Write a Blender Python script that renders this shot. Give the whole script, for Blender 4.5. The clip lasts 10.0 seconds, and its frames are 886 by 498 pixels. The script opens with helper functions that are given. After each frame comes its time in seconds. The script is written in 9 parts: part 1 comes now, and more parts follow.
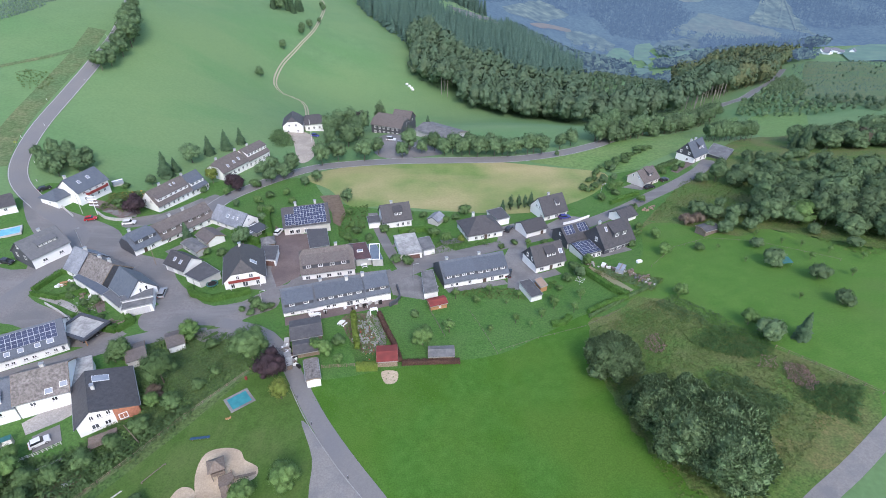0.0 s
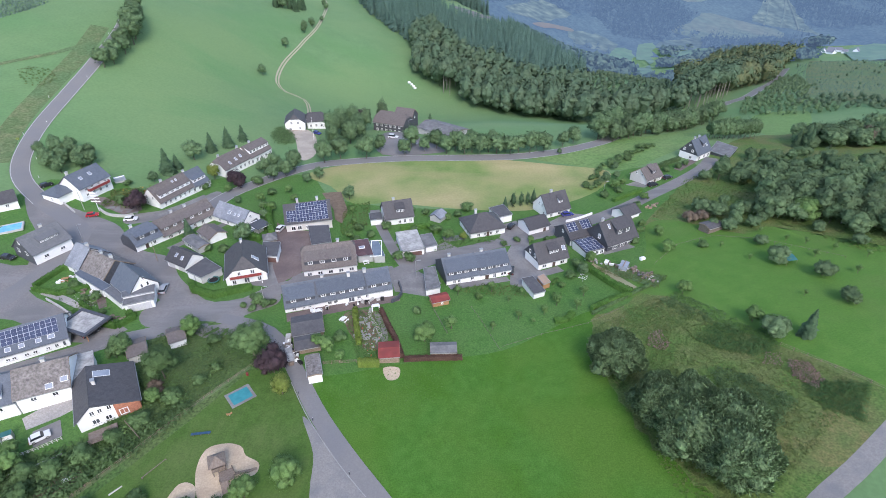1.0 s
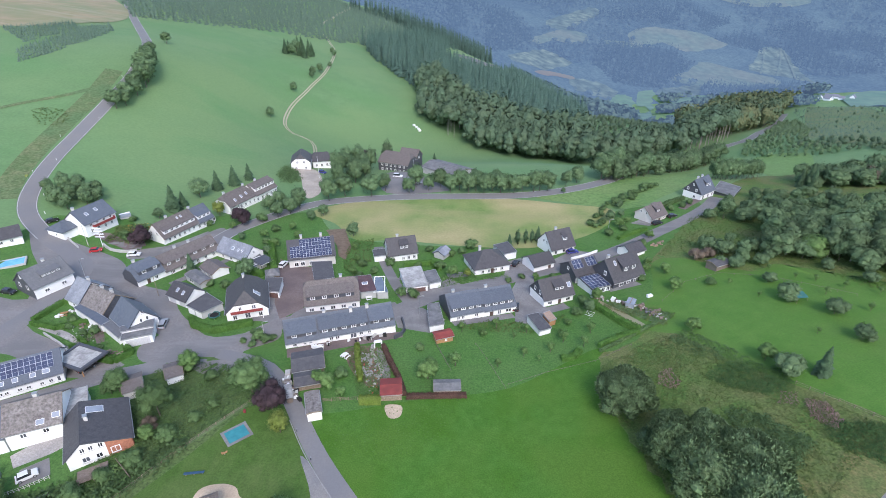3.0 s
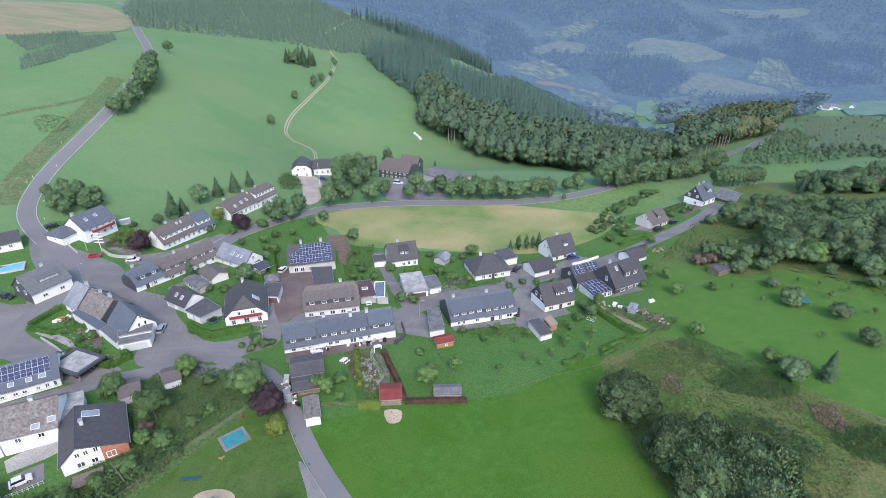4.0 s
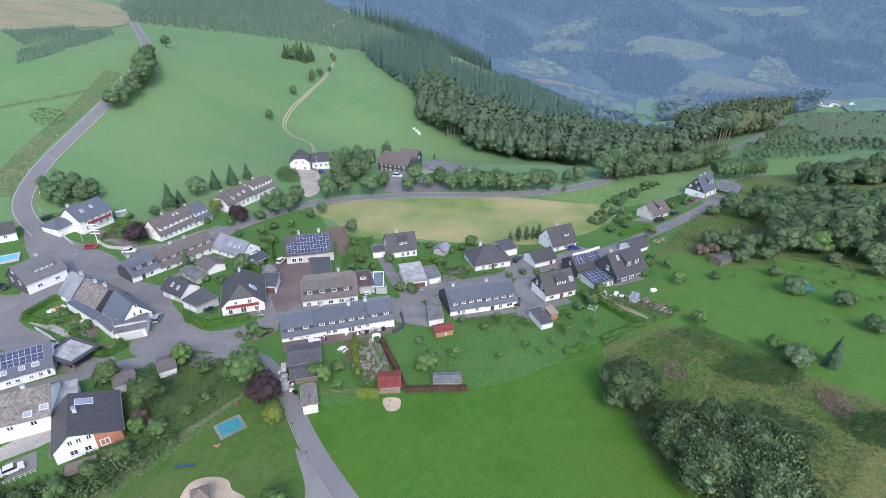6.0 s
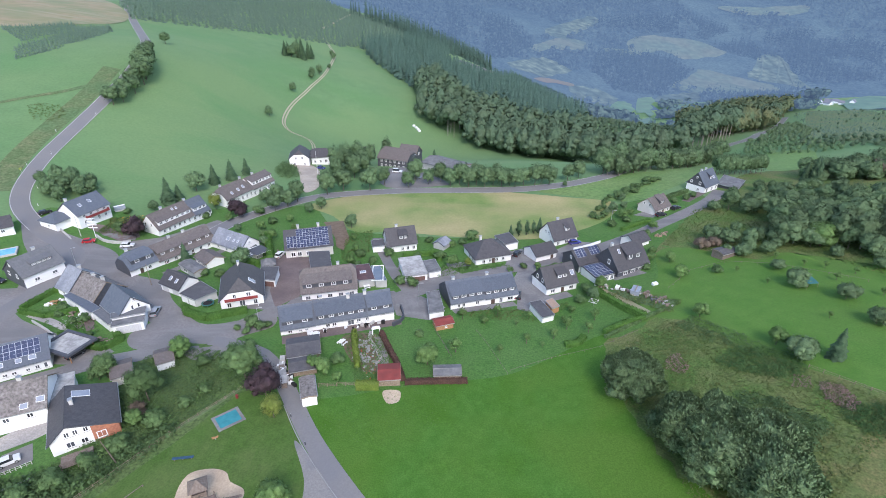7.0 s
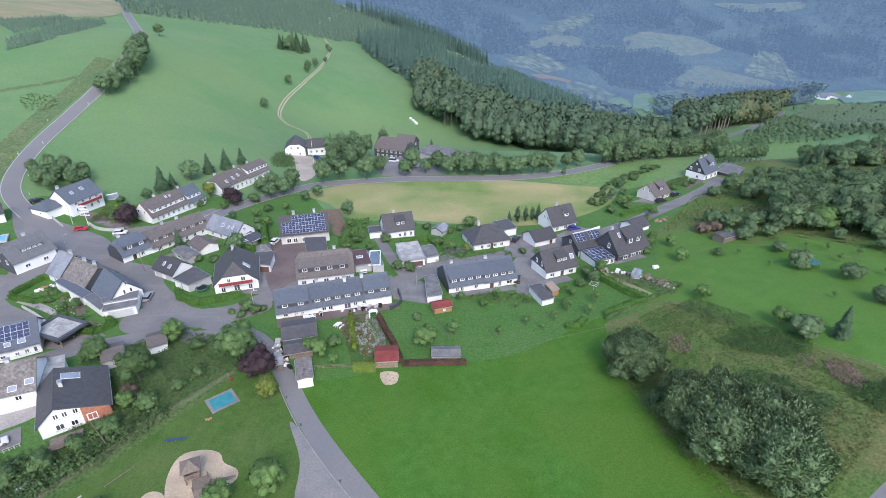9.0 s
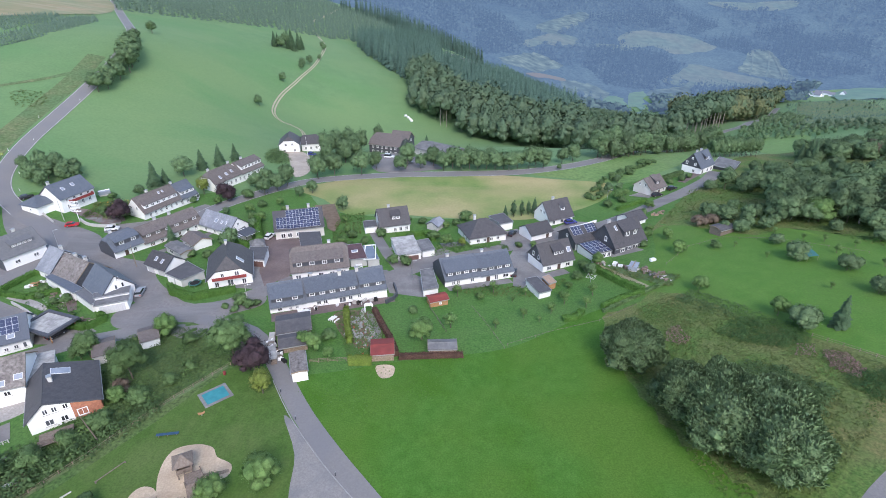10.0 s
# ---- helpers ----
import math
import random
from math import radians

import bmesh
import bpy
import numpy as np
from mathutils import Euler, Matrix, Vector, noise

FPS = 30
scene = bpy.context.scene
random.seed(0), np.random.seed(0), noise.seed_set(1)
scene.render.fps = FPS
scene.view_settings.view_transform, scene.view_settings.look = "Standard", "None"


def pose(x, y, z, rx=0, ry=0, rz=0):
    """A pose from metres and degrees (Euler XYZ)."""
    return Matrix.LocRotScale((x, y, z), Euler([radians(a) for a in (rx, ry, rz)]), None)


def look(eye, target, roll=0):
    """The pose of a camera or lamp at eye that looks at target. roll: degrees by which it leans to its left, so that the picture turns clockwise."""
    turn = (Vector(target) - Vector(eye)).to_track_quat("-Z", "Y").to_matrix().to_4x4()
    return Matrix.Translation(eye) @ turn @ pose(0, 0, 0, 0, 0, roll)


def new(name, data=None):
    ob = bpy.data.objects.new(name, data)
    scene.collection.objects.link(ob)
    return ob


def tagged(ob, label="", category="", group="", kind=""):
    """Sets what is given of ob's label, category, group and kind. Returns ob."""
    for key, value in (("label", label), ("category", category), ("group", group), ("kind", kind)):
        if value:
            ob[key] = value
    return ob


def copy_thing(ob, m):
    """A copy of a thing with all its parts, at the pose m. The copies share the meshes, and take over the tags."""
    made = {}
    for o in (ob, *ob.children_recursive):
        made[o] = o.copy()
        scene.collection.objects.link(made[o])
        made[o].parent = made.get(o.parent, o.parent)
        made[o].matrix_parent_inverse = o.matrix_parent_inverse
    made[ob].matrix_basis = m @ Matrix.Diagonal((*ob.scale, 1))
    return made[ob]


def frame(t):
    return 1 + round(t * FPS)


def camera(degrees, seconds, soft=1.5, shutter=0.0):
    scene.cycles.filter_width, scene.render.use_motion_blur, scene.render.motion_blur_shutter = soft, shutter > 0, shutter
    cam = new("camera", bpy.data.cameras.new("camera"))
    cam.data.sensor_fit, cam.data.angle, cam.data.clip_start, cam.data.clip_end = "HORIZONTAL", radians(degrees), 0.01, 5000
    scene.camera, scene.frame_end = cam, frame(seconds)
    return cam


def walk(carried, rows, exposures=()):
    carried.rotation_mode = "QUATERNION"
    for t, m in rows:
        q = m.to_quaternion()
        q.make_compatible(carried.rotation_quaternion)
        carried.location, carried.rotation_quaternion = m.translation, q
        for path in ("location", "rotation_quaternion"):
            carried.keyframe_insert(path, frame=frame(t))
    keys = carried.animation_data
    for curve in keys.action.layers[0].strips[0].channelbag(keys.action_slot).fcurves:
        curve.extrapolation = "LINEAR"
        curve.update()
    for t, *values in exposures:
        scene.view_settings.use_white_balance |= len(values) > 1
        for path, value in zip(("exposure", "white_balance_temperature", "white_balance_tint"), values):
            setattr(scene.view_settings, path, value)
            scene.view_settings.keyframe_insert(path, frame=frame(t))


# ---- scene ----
cam = camera(78.7, 10.0, soft=0.9)
METRES, EYE, TILT, LEAN, TURN = 18.5, 98.9, -33.0, 0.0, 0.0
ROWS = [
    (0.0, 0.0, 0.0, 0.0, 0.0, 0.0, -0.0),
    (0.5, -0.0015, 0.0181, -0.0264, 0.07, -0.01, -0.03),
    (1.0, -0.0071, 0.0377, -0.0535, 0.19, -0.0, -0.12),
    (1.5, -0.013, 0.0585, -0.0748, 0.34, 0.93, -0.22),
    (2.0, -0.0116, 0.0803, -0.1018, 0.45, 2.3, -0.3),
    (2.5, -0.0145, 0.1007, -0.1297, 0.51, 3.51, -0.35),
    (4.0, -0.0111, 0.1779, -0.2471, 0.62, 5.63, -0.4),
    (4.5, -0.0085, 0.2026, -0.2864, 0.63, 5.64, -0.39),
    (5.0, -0.0061, 0.2339, -0.3267, 0.62, 5.62, -0.36),
    (5.5, -0.0045, 0.2626, -0.3631, 0.61, 5.6, -0.32),
    (7.0, -0.0093, 0.3599, -0.4987, 0.59, 5.57, -0.28),
    (7.5, -0.0119, 0.3919, -0.5523, 0.63, 5.53, -0.28),
    (8.0, -0.0174, 0.4279, -0.6128, 0.72, 5.5, -0.32),
    (8.5, -0.0215, 0.4628, -0.6666, 0.75, 5.49, -0.31),
    (9.0, -0.0165, 0.5058, -0.7191, 0.35, 5.46, 0.02),
    (9.5, -0.0143, 0.5472, -0.7632, 0.04, 5.46, 0.25),
    (10.0, -0.0175, 0.5845, -0.8059, -0.06, 5.44, 0.35),
]
walk(cam, [(t, pose(0, 0, EYE, TILT, LEAN, TURN) @ pose(METRES * x, METRES * y, METRES * z, 90 + pitch, roll, yaw)) for t, x, y, z, yaw, pitch, roll in ROWS], [(0.0, 1.2, 6500, 12.5), (10.0, 1.2, 6500, 12.5)])

# ---- world, sun, exposure ----
world = bpy.data.worlds.new("overcast_sky")
scene.world = world
world.use_nodes = True
_n = world.node_tree.nodes
_sky = _n.new("ShaderNodeTexSky")
_sky.sky_type = "NISHITA"
_sky.sun_disc = False
_sky.sun_elevation = radians(42)
_sky.sun_rotation = radians(168)
_sky.air_density, _sky.dust_density, _sky.ozone_density = 1.0, 1.2, 1.0
world.node_tree.links.new(_sky.outputs[0], _n["Background"].inputs[0])
_n["Background"].inputs[1].default_value = 0.143
sun = new("sun", bpy.data.lights.new("sun", "SUN"))
sun.data.energy, sun.data.angle, sun.data.color = 1.05, radians(24), (1.0, 0.945, 0.93)
sun.matrix_basis = look((0, 0, 300), Vector((0, 0, 300)) - Vector((math.sin(radians(168)) * math.cos(radians(42)), math.cos(radians(168)) * math.cos(radians(42)), math.sin(radians(42)))))
scene.view_settings.exposure = 1.2


# ---- materials ----
def material(name, base, second=None, scale=1.0, rough=0.8, detail=6.0, bump=0.0, bump_scale=None, metal=0.0, large=None, large_scale=0.05,
             streak=None, per_object=0.0, per_island=0.0, spec=0.3, glow=None, contrast=(0.35, 0.65), grain=None):
    """A procedural surface: two colours mixed by a fine noise, a third by a broad one, with relief."""
    m = bpy.data.materials.new(name)
    m.use_nodes = True
    t = m.node_tree
    n, l = t.nodes, t.links
    p = n["Principled BSDF"]
    p.inputs["Roughness"].default_value = rough
    p.inputs["Metallic"].default_value = metal
    p.inputs["Specular IOR Level"].default_value = spec
    geo = n.new("ShaderNodeNewGeometry")

    def noise_at(sc, stretch=None, det=detail):
        tex = n.new("ShaderNodeTexNoise")
        tex.inputs["Scale"].default_value = sc
        tex.inputs["Detail"].default_value = det
        if stretch:
            mp = n.new("ShaderNodeMapping")
            mp.inputs["Scale"].default_value = stretch
            l.new(geo.outputs["Position"], mp.inputs["Vector"])
            l.new(mp.outputs[0], tex.inputs["Vector"])
        else:
            l.new(geo.outputs["Position"], tex.inputs["Vector"])
        return tex

    def ramp(src, lo, hi):
        r = n.new("ShaderNodeMapRange")
        r.inputs["From Min"].default_value, r.inputs["From Max"].default_value = lo, hi
        l.new(src, r.inputs["Value"])
        return r.outputs[0]

    def mix(fac, a, b, kind="MIX"):
        x = n.new("ShaderNodeMix")
        x.data_type, x.blend_type = "RGBA", kind
        for s, v in ((x.inputs[0], fac), (x.inputs[6], a), (x.inputs[7], b)):
            if isinstance(v, (tuple, list)):
                s.default_value = (*v[:3], 1)
            elif isinstance(v, (int, float)):
                s.default_value = v
            else:
                l.new(v, s)
        return x.outputs[2]

    col = base
    fine = noise_at(scale)
    if second:
        col = mix(ramp(fine.outputs[0], *contrast), base, second)
    if large:
        col = mix(ramp(noise_at(large_scale, det=3.0).outputs[0], 0.42, 0.62), col, large)
    if streak:
        col = mix(ramp(noise_at(1.0, streak[1]).outputs[0], 0.5, 0.72), col, streak[0])
    for amount, node, out in ((per_object, "ShaderNodeObjectInfo", "Random"), (per_island, None, "Random Per Island")):
        if amount:
            src = n.new(node).outputs[out] if node else geo.outputs[out]
            r = n.new("ShaderNodeMapRange")
            r.inputs["To Min"].default_value, r.inputs["To Max"].default_value = 1 - amount, 1 + amount
            l.new(src, r.inputs["Value"])
            g = n.new("ShaderNodeHueSaturation")
            l.new(r.outputs[0], g.inputs["Value"])
            if isinstance(col, tuple):
                g.inputs["Color"].default_value = (*col[:3], 1)
            else:
                l.new(col, g.inputs["Color"])
            col = g.outputs[0]
    if grain:
        g = n.new("ShaderNodeHueSaturation")
        r = n.new("ShaderNodeMapRange")
        r.inputs["From Min"].default_value, r.inputs["From Max"].default_value = 0.3, 0.7
        r.inputs["To Min"].default_value, r.inputs["To Max"].default_value = 1 - grain[1], 1 + grain[1]
        l.new(noise_at(grain[0], det=4.0).outputs[0], r.inputs["Value"])
        l.new(r.outputs[0], g.inputs["Value"])
        if isinstance(col, tuple):
            g.inputs["Color"].default_value = (*col[:3], 1)
        else:
            l.new(col, g.inputs["Color"])
        col = g.outputs[0]
    if isinstance(col, tuple):
        p.inputs["Base Color"].default_value = (*col[:3], 1)
    else:
        l.new(col, p.inputs["Base Color"])
    if bump:
        b = n.new("ShaderNodeBump")
        b.inputs["Strength"].default_value = min(1.0, bump)
        b.inputs["Distance"].default_value = 0.1 * max(1.0, bump)
        l.new(noise_at(bump_scale or scale * 2).outputs[0], b.inputs["Height"])
        l.new(b.outputs[0], p.inputs["Normal"])
    if glow:
        p.inputs["Emission Color"].default_value = (*glow[0], 1)
        p.inputs["Emission Strength"].default_value = glow[1]
    return m


M = {}
M["meadow"] = material("meadow_grass", (0.055, 0.146, 0.022), (0.073, 0.172, 0.030), 0.5, 0.9, bump=0.7, bump_scale=4.0, large=(0.078, 0.160, 0.026), large_scale=0.045, streak=((0.058, 0.144, 0.018), (0.12, 0.12, 0.1)), grain=(3.5, 0.20), spec=0.1)
M["orchard"] = material("orchard_meadow_grass", (0.068, 0.164, 0.024), (0.088, 0.188, 0.032), 0.25, 0.9, bump=0.5, bump_scale=4.0, large=(0.088, 0.170, 0.034), large_scale=0.03, streak=((0.074, 0.172, 0.026), (0.08, 0.2, 0.1)), grain=(3.0, 0.15))
M["bank"] = material("lush_bank_grass", (0.052, 0.110, 0.026), (0.078, 0.140, 0.040), 0.6, 0.95, bump=1.2, bump_scale=3.0, large=(0.090, 0.135, 0.045), large_scale=0.1, grain=(1.8, 0.4))
# extra blue in the upland green paints distance haze into the grass
M["upland"] = material("upland_meadow", (0.112, 0.206, 0.085), (0.130, 0.230, 0.096), 0.10, 0.9, bump=0.15, bump_scale=1.5, large=(0.146, 0.236, 0.097), large_scale=0.010, streak=((0.108, 0.216, 0.082), (0.012, 0.03, 0.02)), grain=(0.9, 0.08))
M["lawn"] = material("mown_lawn", (0.056, 0.142, 0.027), (0.076, 0.172, 0.038), 0.9, 0.9, bump=0.5, bump_scale=6.0, large=(0.078, 0.165, 0.040), large_scale=0.12, grain=(2.5, 0.28))
M["play_lawn"] = material("playground_lawn", (0.054, 0.112, 0.018), (0.072, 0.136, 0.026), 0.5, 0.9, bump=0.5, bump_scale=5.0, large=(0.090, 0.138, 0.036), large_scale=0.09, streak=((0.062, 0.118, 0.022), (0.7, 0.12, 0.1)), grain=(3.0, 0.18))
M["dry"] = material("dry_hayfield", (0.145, 0.220, 0.062), (0.205, 0.255, 0.084), 0.12, 0.9, bump=0.25, bump_scale=2.0, large=(0.37, 0.32, 0.160), large_scale=0.026, streak=((0.27, 0.26, 0.12), (0.012, 0.10, 0.1)), grain=(1.4, 0.10))
M["pale"] = material("pale_pasture", (0.110, 0.205, 0.060), (0.134, 0.230, 0.072), 0.2, 0.9, bump=0.3, bump_scale=2.0, large=(0.155, 0.235, 0.080), large_scale=0.04, grain=(0.8, 0.2))
M["fresh"] = material("fresh_meadow_grass", (0.120, 0.222, 0.062), (0.145, 0.250, 0.076), 0.2, 0.9, bump=0.3, bump_scale=2.0, large=(0.135, 0.225, 0.070), large_scale=0.03, grain=(0.8, 0.15))
M["rough"] = material("rough_grass", (0.070, 0.140, 0.030), (0.108, 0.168, 0.044), 0.9, 0.95, bump=1.2, bump_scale=4.0, large=(0.130, 0.150, 0.054), large_scale=0.10, grain=(2.4, 0.35))
M["straw"] = material("dry_straw_grass", (0.120, 0.140, 0.046), (0.175, 0.165, 0.066), 0.9, 0.95, bump=1.0, bump_scale=4.0, large=(0.105, 0.145, 0.045), large_scale=0.2, grain=(2.4, 0.3))
M["verge"] = material("verge_grass", (0.098, 0.150, 0.060), (0.150, 0.172, 0.082), 0.25, 0.95, bump=0.8, bump_scale=2.0, large=(0.095, 0.160, 0.068), large_scale=0.04, grain=(1.0, 0.28))
M["stubble"] = material("stubble_field", (0.240, 0.220, 0.120), (0.310, 0.250, 0.160), 0.1, 0.95, large=(0.20, 0.22, 0.12), large_scale=0.02, streak=((0.3, 0.28, 0.19), (0.01, 0.1, 0.1)))
M["soil"] = material("garden_soil", (0.145, 0.105, 0.075), (0.200, 0.150, 0.110), 0.8, 0.95, bump=0.8, bump_scale=4.0)
M["sand"] = material("play_sand", (0.480, 0.380, 0.270), (0.560, 0.450, 0.330), 1.2, 0.95, bump=0.5, bump_scale=5.0, large=(0.42, 0.33, 0.24), large_scale=0.3, grain=(3.0, 0.12))
M["asphalt"] = material("village_asphalt", (0.192, 0.179, 0.173), (0.232, 0.218, 0.211), 1.5, 0.85, bump=0.2, bump_scale=20.0, large=(0.172, 0.166, 0.165), large_scale=0.09, streak=((0.226, 0.218, 0.214), (0.06, 0.3, 0.3)), grain=(3.0, 0.06))
M["asphalt_new"] = material("road_asphalt", (0.198, 0.190, 0.186), (0.212, 0.203, 0.198), 1.5, 0.85, bump=0.2, bump_scale=20.0, large=(0.189, 0.185, 0.189), large_scale=0.08, grain=(3.0, 0.04))
M["gravel"] = material("pale_gravel", (0.232, 0.220, 0.210), (0.258, 0.246, 0.235), 2.0, 0.95, bump=0.5, bump_scale=12.0, large=(0.198, 0.194, 0.198), large_scale=0.2, grain=(4.0, 0.08))
M["track"] = material("gravel_track", (0.33, 0.30, 0.21), (0.42, 0.38, 0.28), 0.8, 0.95, bump=0.4)
M["paving"] = material("red_brown_paving", (0.170, 0.128, 0.119), (0.208, 0.162, 0.149), 2.0, 0.85, bump=0.3, bump_scale=8.0, large=(0.145, 0.111, 0.106), large_scale=0.15, grain=(3.0, 0.10))
M["paving_grey"] = material("grey_paving", (0.205, 0.198, 0.194), (0.251, 0.243, 0.236), 2.0, 0.85, bump=0.3, bump_scale=8.0, large=(0.175, 0.167, 0.167), large_scale=0.2, grain=(3.0, 0.09))
M["paving_pale"] = material("pale_concrete_paving", (0.36, 0.335, 0.31), (0.43, 0.40, 0.375), 1.5, 0.9, bump=0.2, large=(0.32, 0.30, 0.285), large_scale=0.2, grain=(3.0, 0.15))
M["paving_beige"] = material("beige_gravel_paving", (0.40, 0.345, 0.285), (0.47, 0.41, 0.345), 1.5, 0.9, bump=0.2, large=(0.36, 0.315, 0.265), large_scale=0.2, grain=(3.0, 0.12))
M["kerb"] = material("kerb_stone", (0.266, 0.266, 0.259), (0.322, 0.322, 0.315), 1.5, 0.85)
M["paint"] = material("worn_road_paint", (0.50, 0.50, 0.49), (0.36, 0.36, 0.355), 1.5, 0.8)
M["white"] = material("white_render", (0.80, 0.80, 0.80), (0.85, 0.85, 0.84), 0.6, 0.85, bump=0.15, bump_scale=12.0, large=(0.76, 0.76, 0.75), large_scale=0.3)
M["offwhite"] = material("pale_render", (0.60, 0.58, 0.56), (0.67, 0.65, 0.62), 0.6, 0.85, bump=0.15, bump_scale=12.0, large=(0.55, 0.53, 0.5), large_scale=0.3)
M["grey_wall"] = material("grey_render", (0.40, 0.40, 0.40), (0.47, 0.47, 0.46), 0.6, 0.85, bump=0.15, bump_scale=12.0)
M["brick"] = material("orange_brick_wall", (0.42, 0.17, 0.10), (0.50, 0.23, 0.14), 1.2, 0.9, bump=0.3, bump_scale=8.0, large=(0.36, 0.15, 0.1), large_scale=0.5, grain=(3.0, 0.2))
M["slate_wall"] = material("slate_cladding", (0.060, 0.065, 0.078), (0.090, 0.095, 0.110), 2.0, 0.6, bump=0.4, bump_scale=5.0, large=(0.075, 0.078, 0.09), large_scale=0.4)
M["slate"] = material("blue_slate_roof", (0.086, 0.101, 0.128), (0.112, 0.128, 0.153), 1.2, 0.55, bump=0.35, bump_scale=4.0, large=(0.102, 0.116, 0.142), large_scale=0.25, streak=((0.120, 0.134, 0.158), (1.6, 1.6, 0.12)), per_object=0.08, grain=(4.0, 0.12))
M["slate_dark"] = material("dark_tile_roof", (0.056, 0.054, 0.059), (0.079, 0.075, 0.079), 1.2, 0.6, bump=0.4, bump_scale=4.0, large=(0.070, 0.067, 0.071), large_scale=0.25, streak=((0.084, 0.080, 0.083), (1.6, 1.6, 0.12)), per_object=0.12, grain=(4.0, 0.14))
M["slate_light"] = material("weathered_light_slate_roof", (0.223, 0.237, 0.266), (0.275, 0.287, 0.318), 1.0, 0.6, bump=0.35, bump_scale=4.0, large=(0.189, 0.201, 0.232), large_scale=0.3, grain=(2.5, 0.18))
M["slate_grey"] = material("mid_grey_slate_roof", (0.120, 0.124, 0.132), (0.150, 0.153, 0.162), 1.2, 0.6, bump=0.35, bump_scale=4.0, large=(0.134, 0.137, 0.146), large_scale=0.25, streak=((0.160, 0.162, 0.170), (1.6, 1.6, 0.12)), grain=(4.0, 0.12))
M["tile_brown"] = material("brown_grey_tile_roof", (0.109, 0.092, 0.089), (0.149, 0.129, 0.122), 1.2, 0.75, bump=0.45, bump_scale=4.0, large=(0.132, 0.114, 0.108), large_scale=0.25, streak=((0.152, 0.138, 0.130), (1.6, 1.6, 0.12)), per_object=0.08, grain=(4.0, 0.16))
M["tile_mossy"] = material("lichen_tile_roof", (0.155, 0.137, 0.130), (0.223, 0.205, 0.194), 0.8, 0.85, bump=0.5, bump_scale=4.0, large=(0.180, 0.162, 0.151), large_scale=0.35, contrast=(0.4, 0.6), grain=(2.0, 0.35))
M["flat_grey"] = material("grey_flat_roof", (0.155, 0.155, 0.158), (0.194, 0.194, 0.198), 0.7, 0.8, bump=0.2, large=(0.130, 0.130, 0.133), large_scale=0.4, grain=(1.5, 0.15))
M["flat_pale"] = material("pale_flat_roof", (0.384, 0.376, 0.360), (0.448, 0.440, 0.424), 0.6, 0.85, bump=0.2, large=(0.288, 0.280, 0.272), large_scale=0.35, grain=(1.5, 0.2))
M["flat_dark"] = material("dark_felt_roof", (0.080, 0.078, 0.084), (0.112, 0.108, 0.112), 0.8, 0.7, bump=0.2, large=(0.088, 0.086, 0.091), large_scale=0.3, grain=(3.0, 0.1))
M["felt_red"] = material("red_brown_felt_roof", (0.110, 0.062, 0.066), (0.140, 0.082, 0.084), 1.0, 0.8, bump=0.2, large=(0.095, 0.060, 0.066), large_scale=0.4, grain=(3.0, 0.12))
M["canopy_glass"] = material("blue_grey_canopy_glass", (0.130, 0.160, 0.200), (0.165, 0.195, 0.235), 0.5, rough=0.15, spec=0.6)
M["red_roof"] = material("red_felt_roof", (0.208, 0.044, 0.040), (0.264, 0.064, 0.056), 1.2, 0.85, bump=0.3, large=(0.176, 0.044, 0.040), large_scale=0.6)
M["red_wood"] = material("red_balcony_boards", (0.22, 0.04, 0.04), (0.28, 0.06, 0.055), 2.0, 0.7)
M["wood"] = material("weathered_wood", (0.20, 0.15, 0.11), (0.28, 0.22, 0.17), 3.0, 0.85, bump=0.3, grain=(4.0, 0.2))
M["wood_warm"] = material("larch_wood", (0.36, 0.19, 0.09), (0.44, 0.25, 0.13), 3.0, 0.75, bump=0.3)
M["wood_tan"] = material("tan_board_roof", (0.33, 0.23, 0.17), (0.40, 0.29, 0.22), 2.0, 0.8, bump=0.3)
M["wood_grey"] = material("grey_play_timber", (0.16, 0.125, 0.105), (0.22, 0.18, 0.15), 3.0, 0.85, bump=0.3)
M["frame"] = material("white_window_frame", (0.80, 0.80, 0.80), rough=0.5)
M["glass"] = material("window_glass_over_curtains", (0.075, 0.082, 0.095), rough=0.12, spec=0.6, per_object=0.75)
M["skylight"] = material("skylight_glass", (0.26, 0.29, 0.34), (0.32, 0.35, 0.40), 0.8, rough=0.2, spec=0.6)
M["pv"] = material("solar_cells", (0.040, 0.050, 0.095), (0.056, 0.070, 0.125), 0.8, rough=0.25, spec=0.6, per_object=0.1)
M["pv_frame"] = material("solar_panel_frame", (0.50, 0.52, 0.56), rough=0.4)
M["metal"] = material("grey_metal", (0.42, 0.43, 0.44), rough=0.45, metal=0.6)
M["concrete"] = material("concrete", (0.40, 0.39, 0.37), (0.47, 0.46, 0.44), 1.0, 0.9, bump=0.2)
M["chimney"] = material("chimney_render", (0.55, 0.54, 0.52), (0.45, 0.44, 0.43), 1.5, 0.9)
M["door"] = material("dark_door", (0.09, 0.06, 0.05), rough=0.5)
M["door_pale"] = material("pale_sheet_door", (0.50, 0.50, 0.51), (0.57, 0.57, 0.58), 2.0, 0.5, streak=((0.46, 0.46, 0.47), (6.0, 6.0, 0.1)))
M["garage_door"] = material("brown_garage_door", (0.13, 0.075, 0.065), (0.16, 0.095, 0.08), 2.0, 0.6)
M["water"] = material("pool_cover_blue", (0.13, 0.42, 0.72), (0.20, 0.52, 0.80), 0.6, 0.15, spec=0.6)
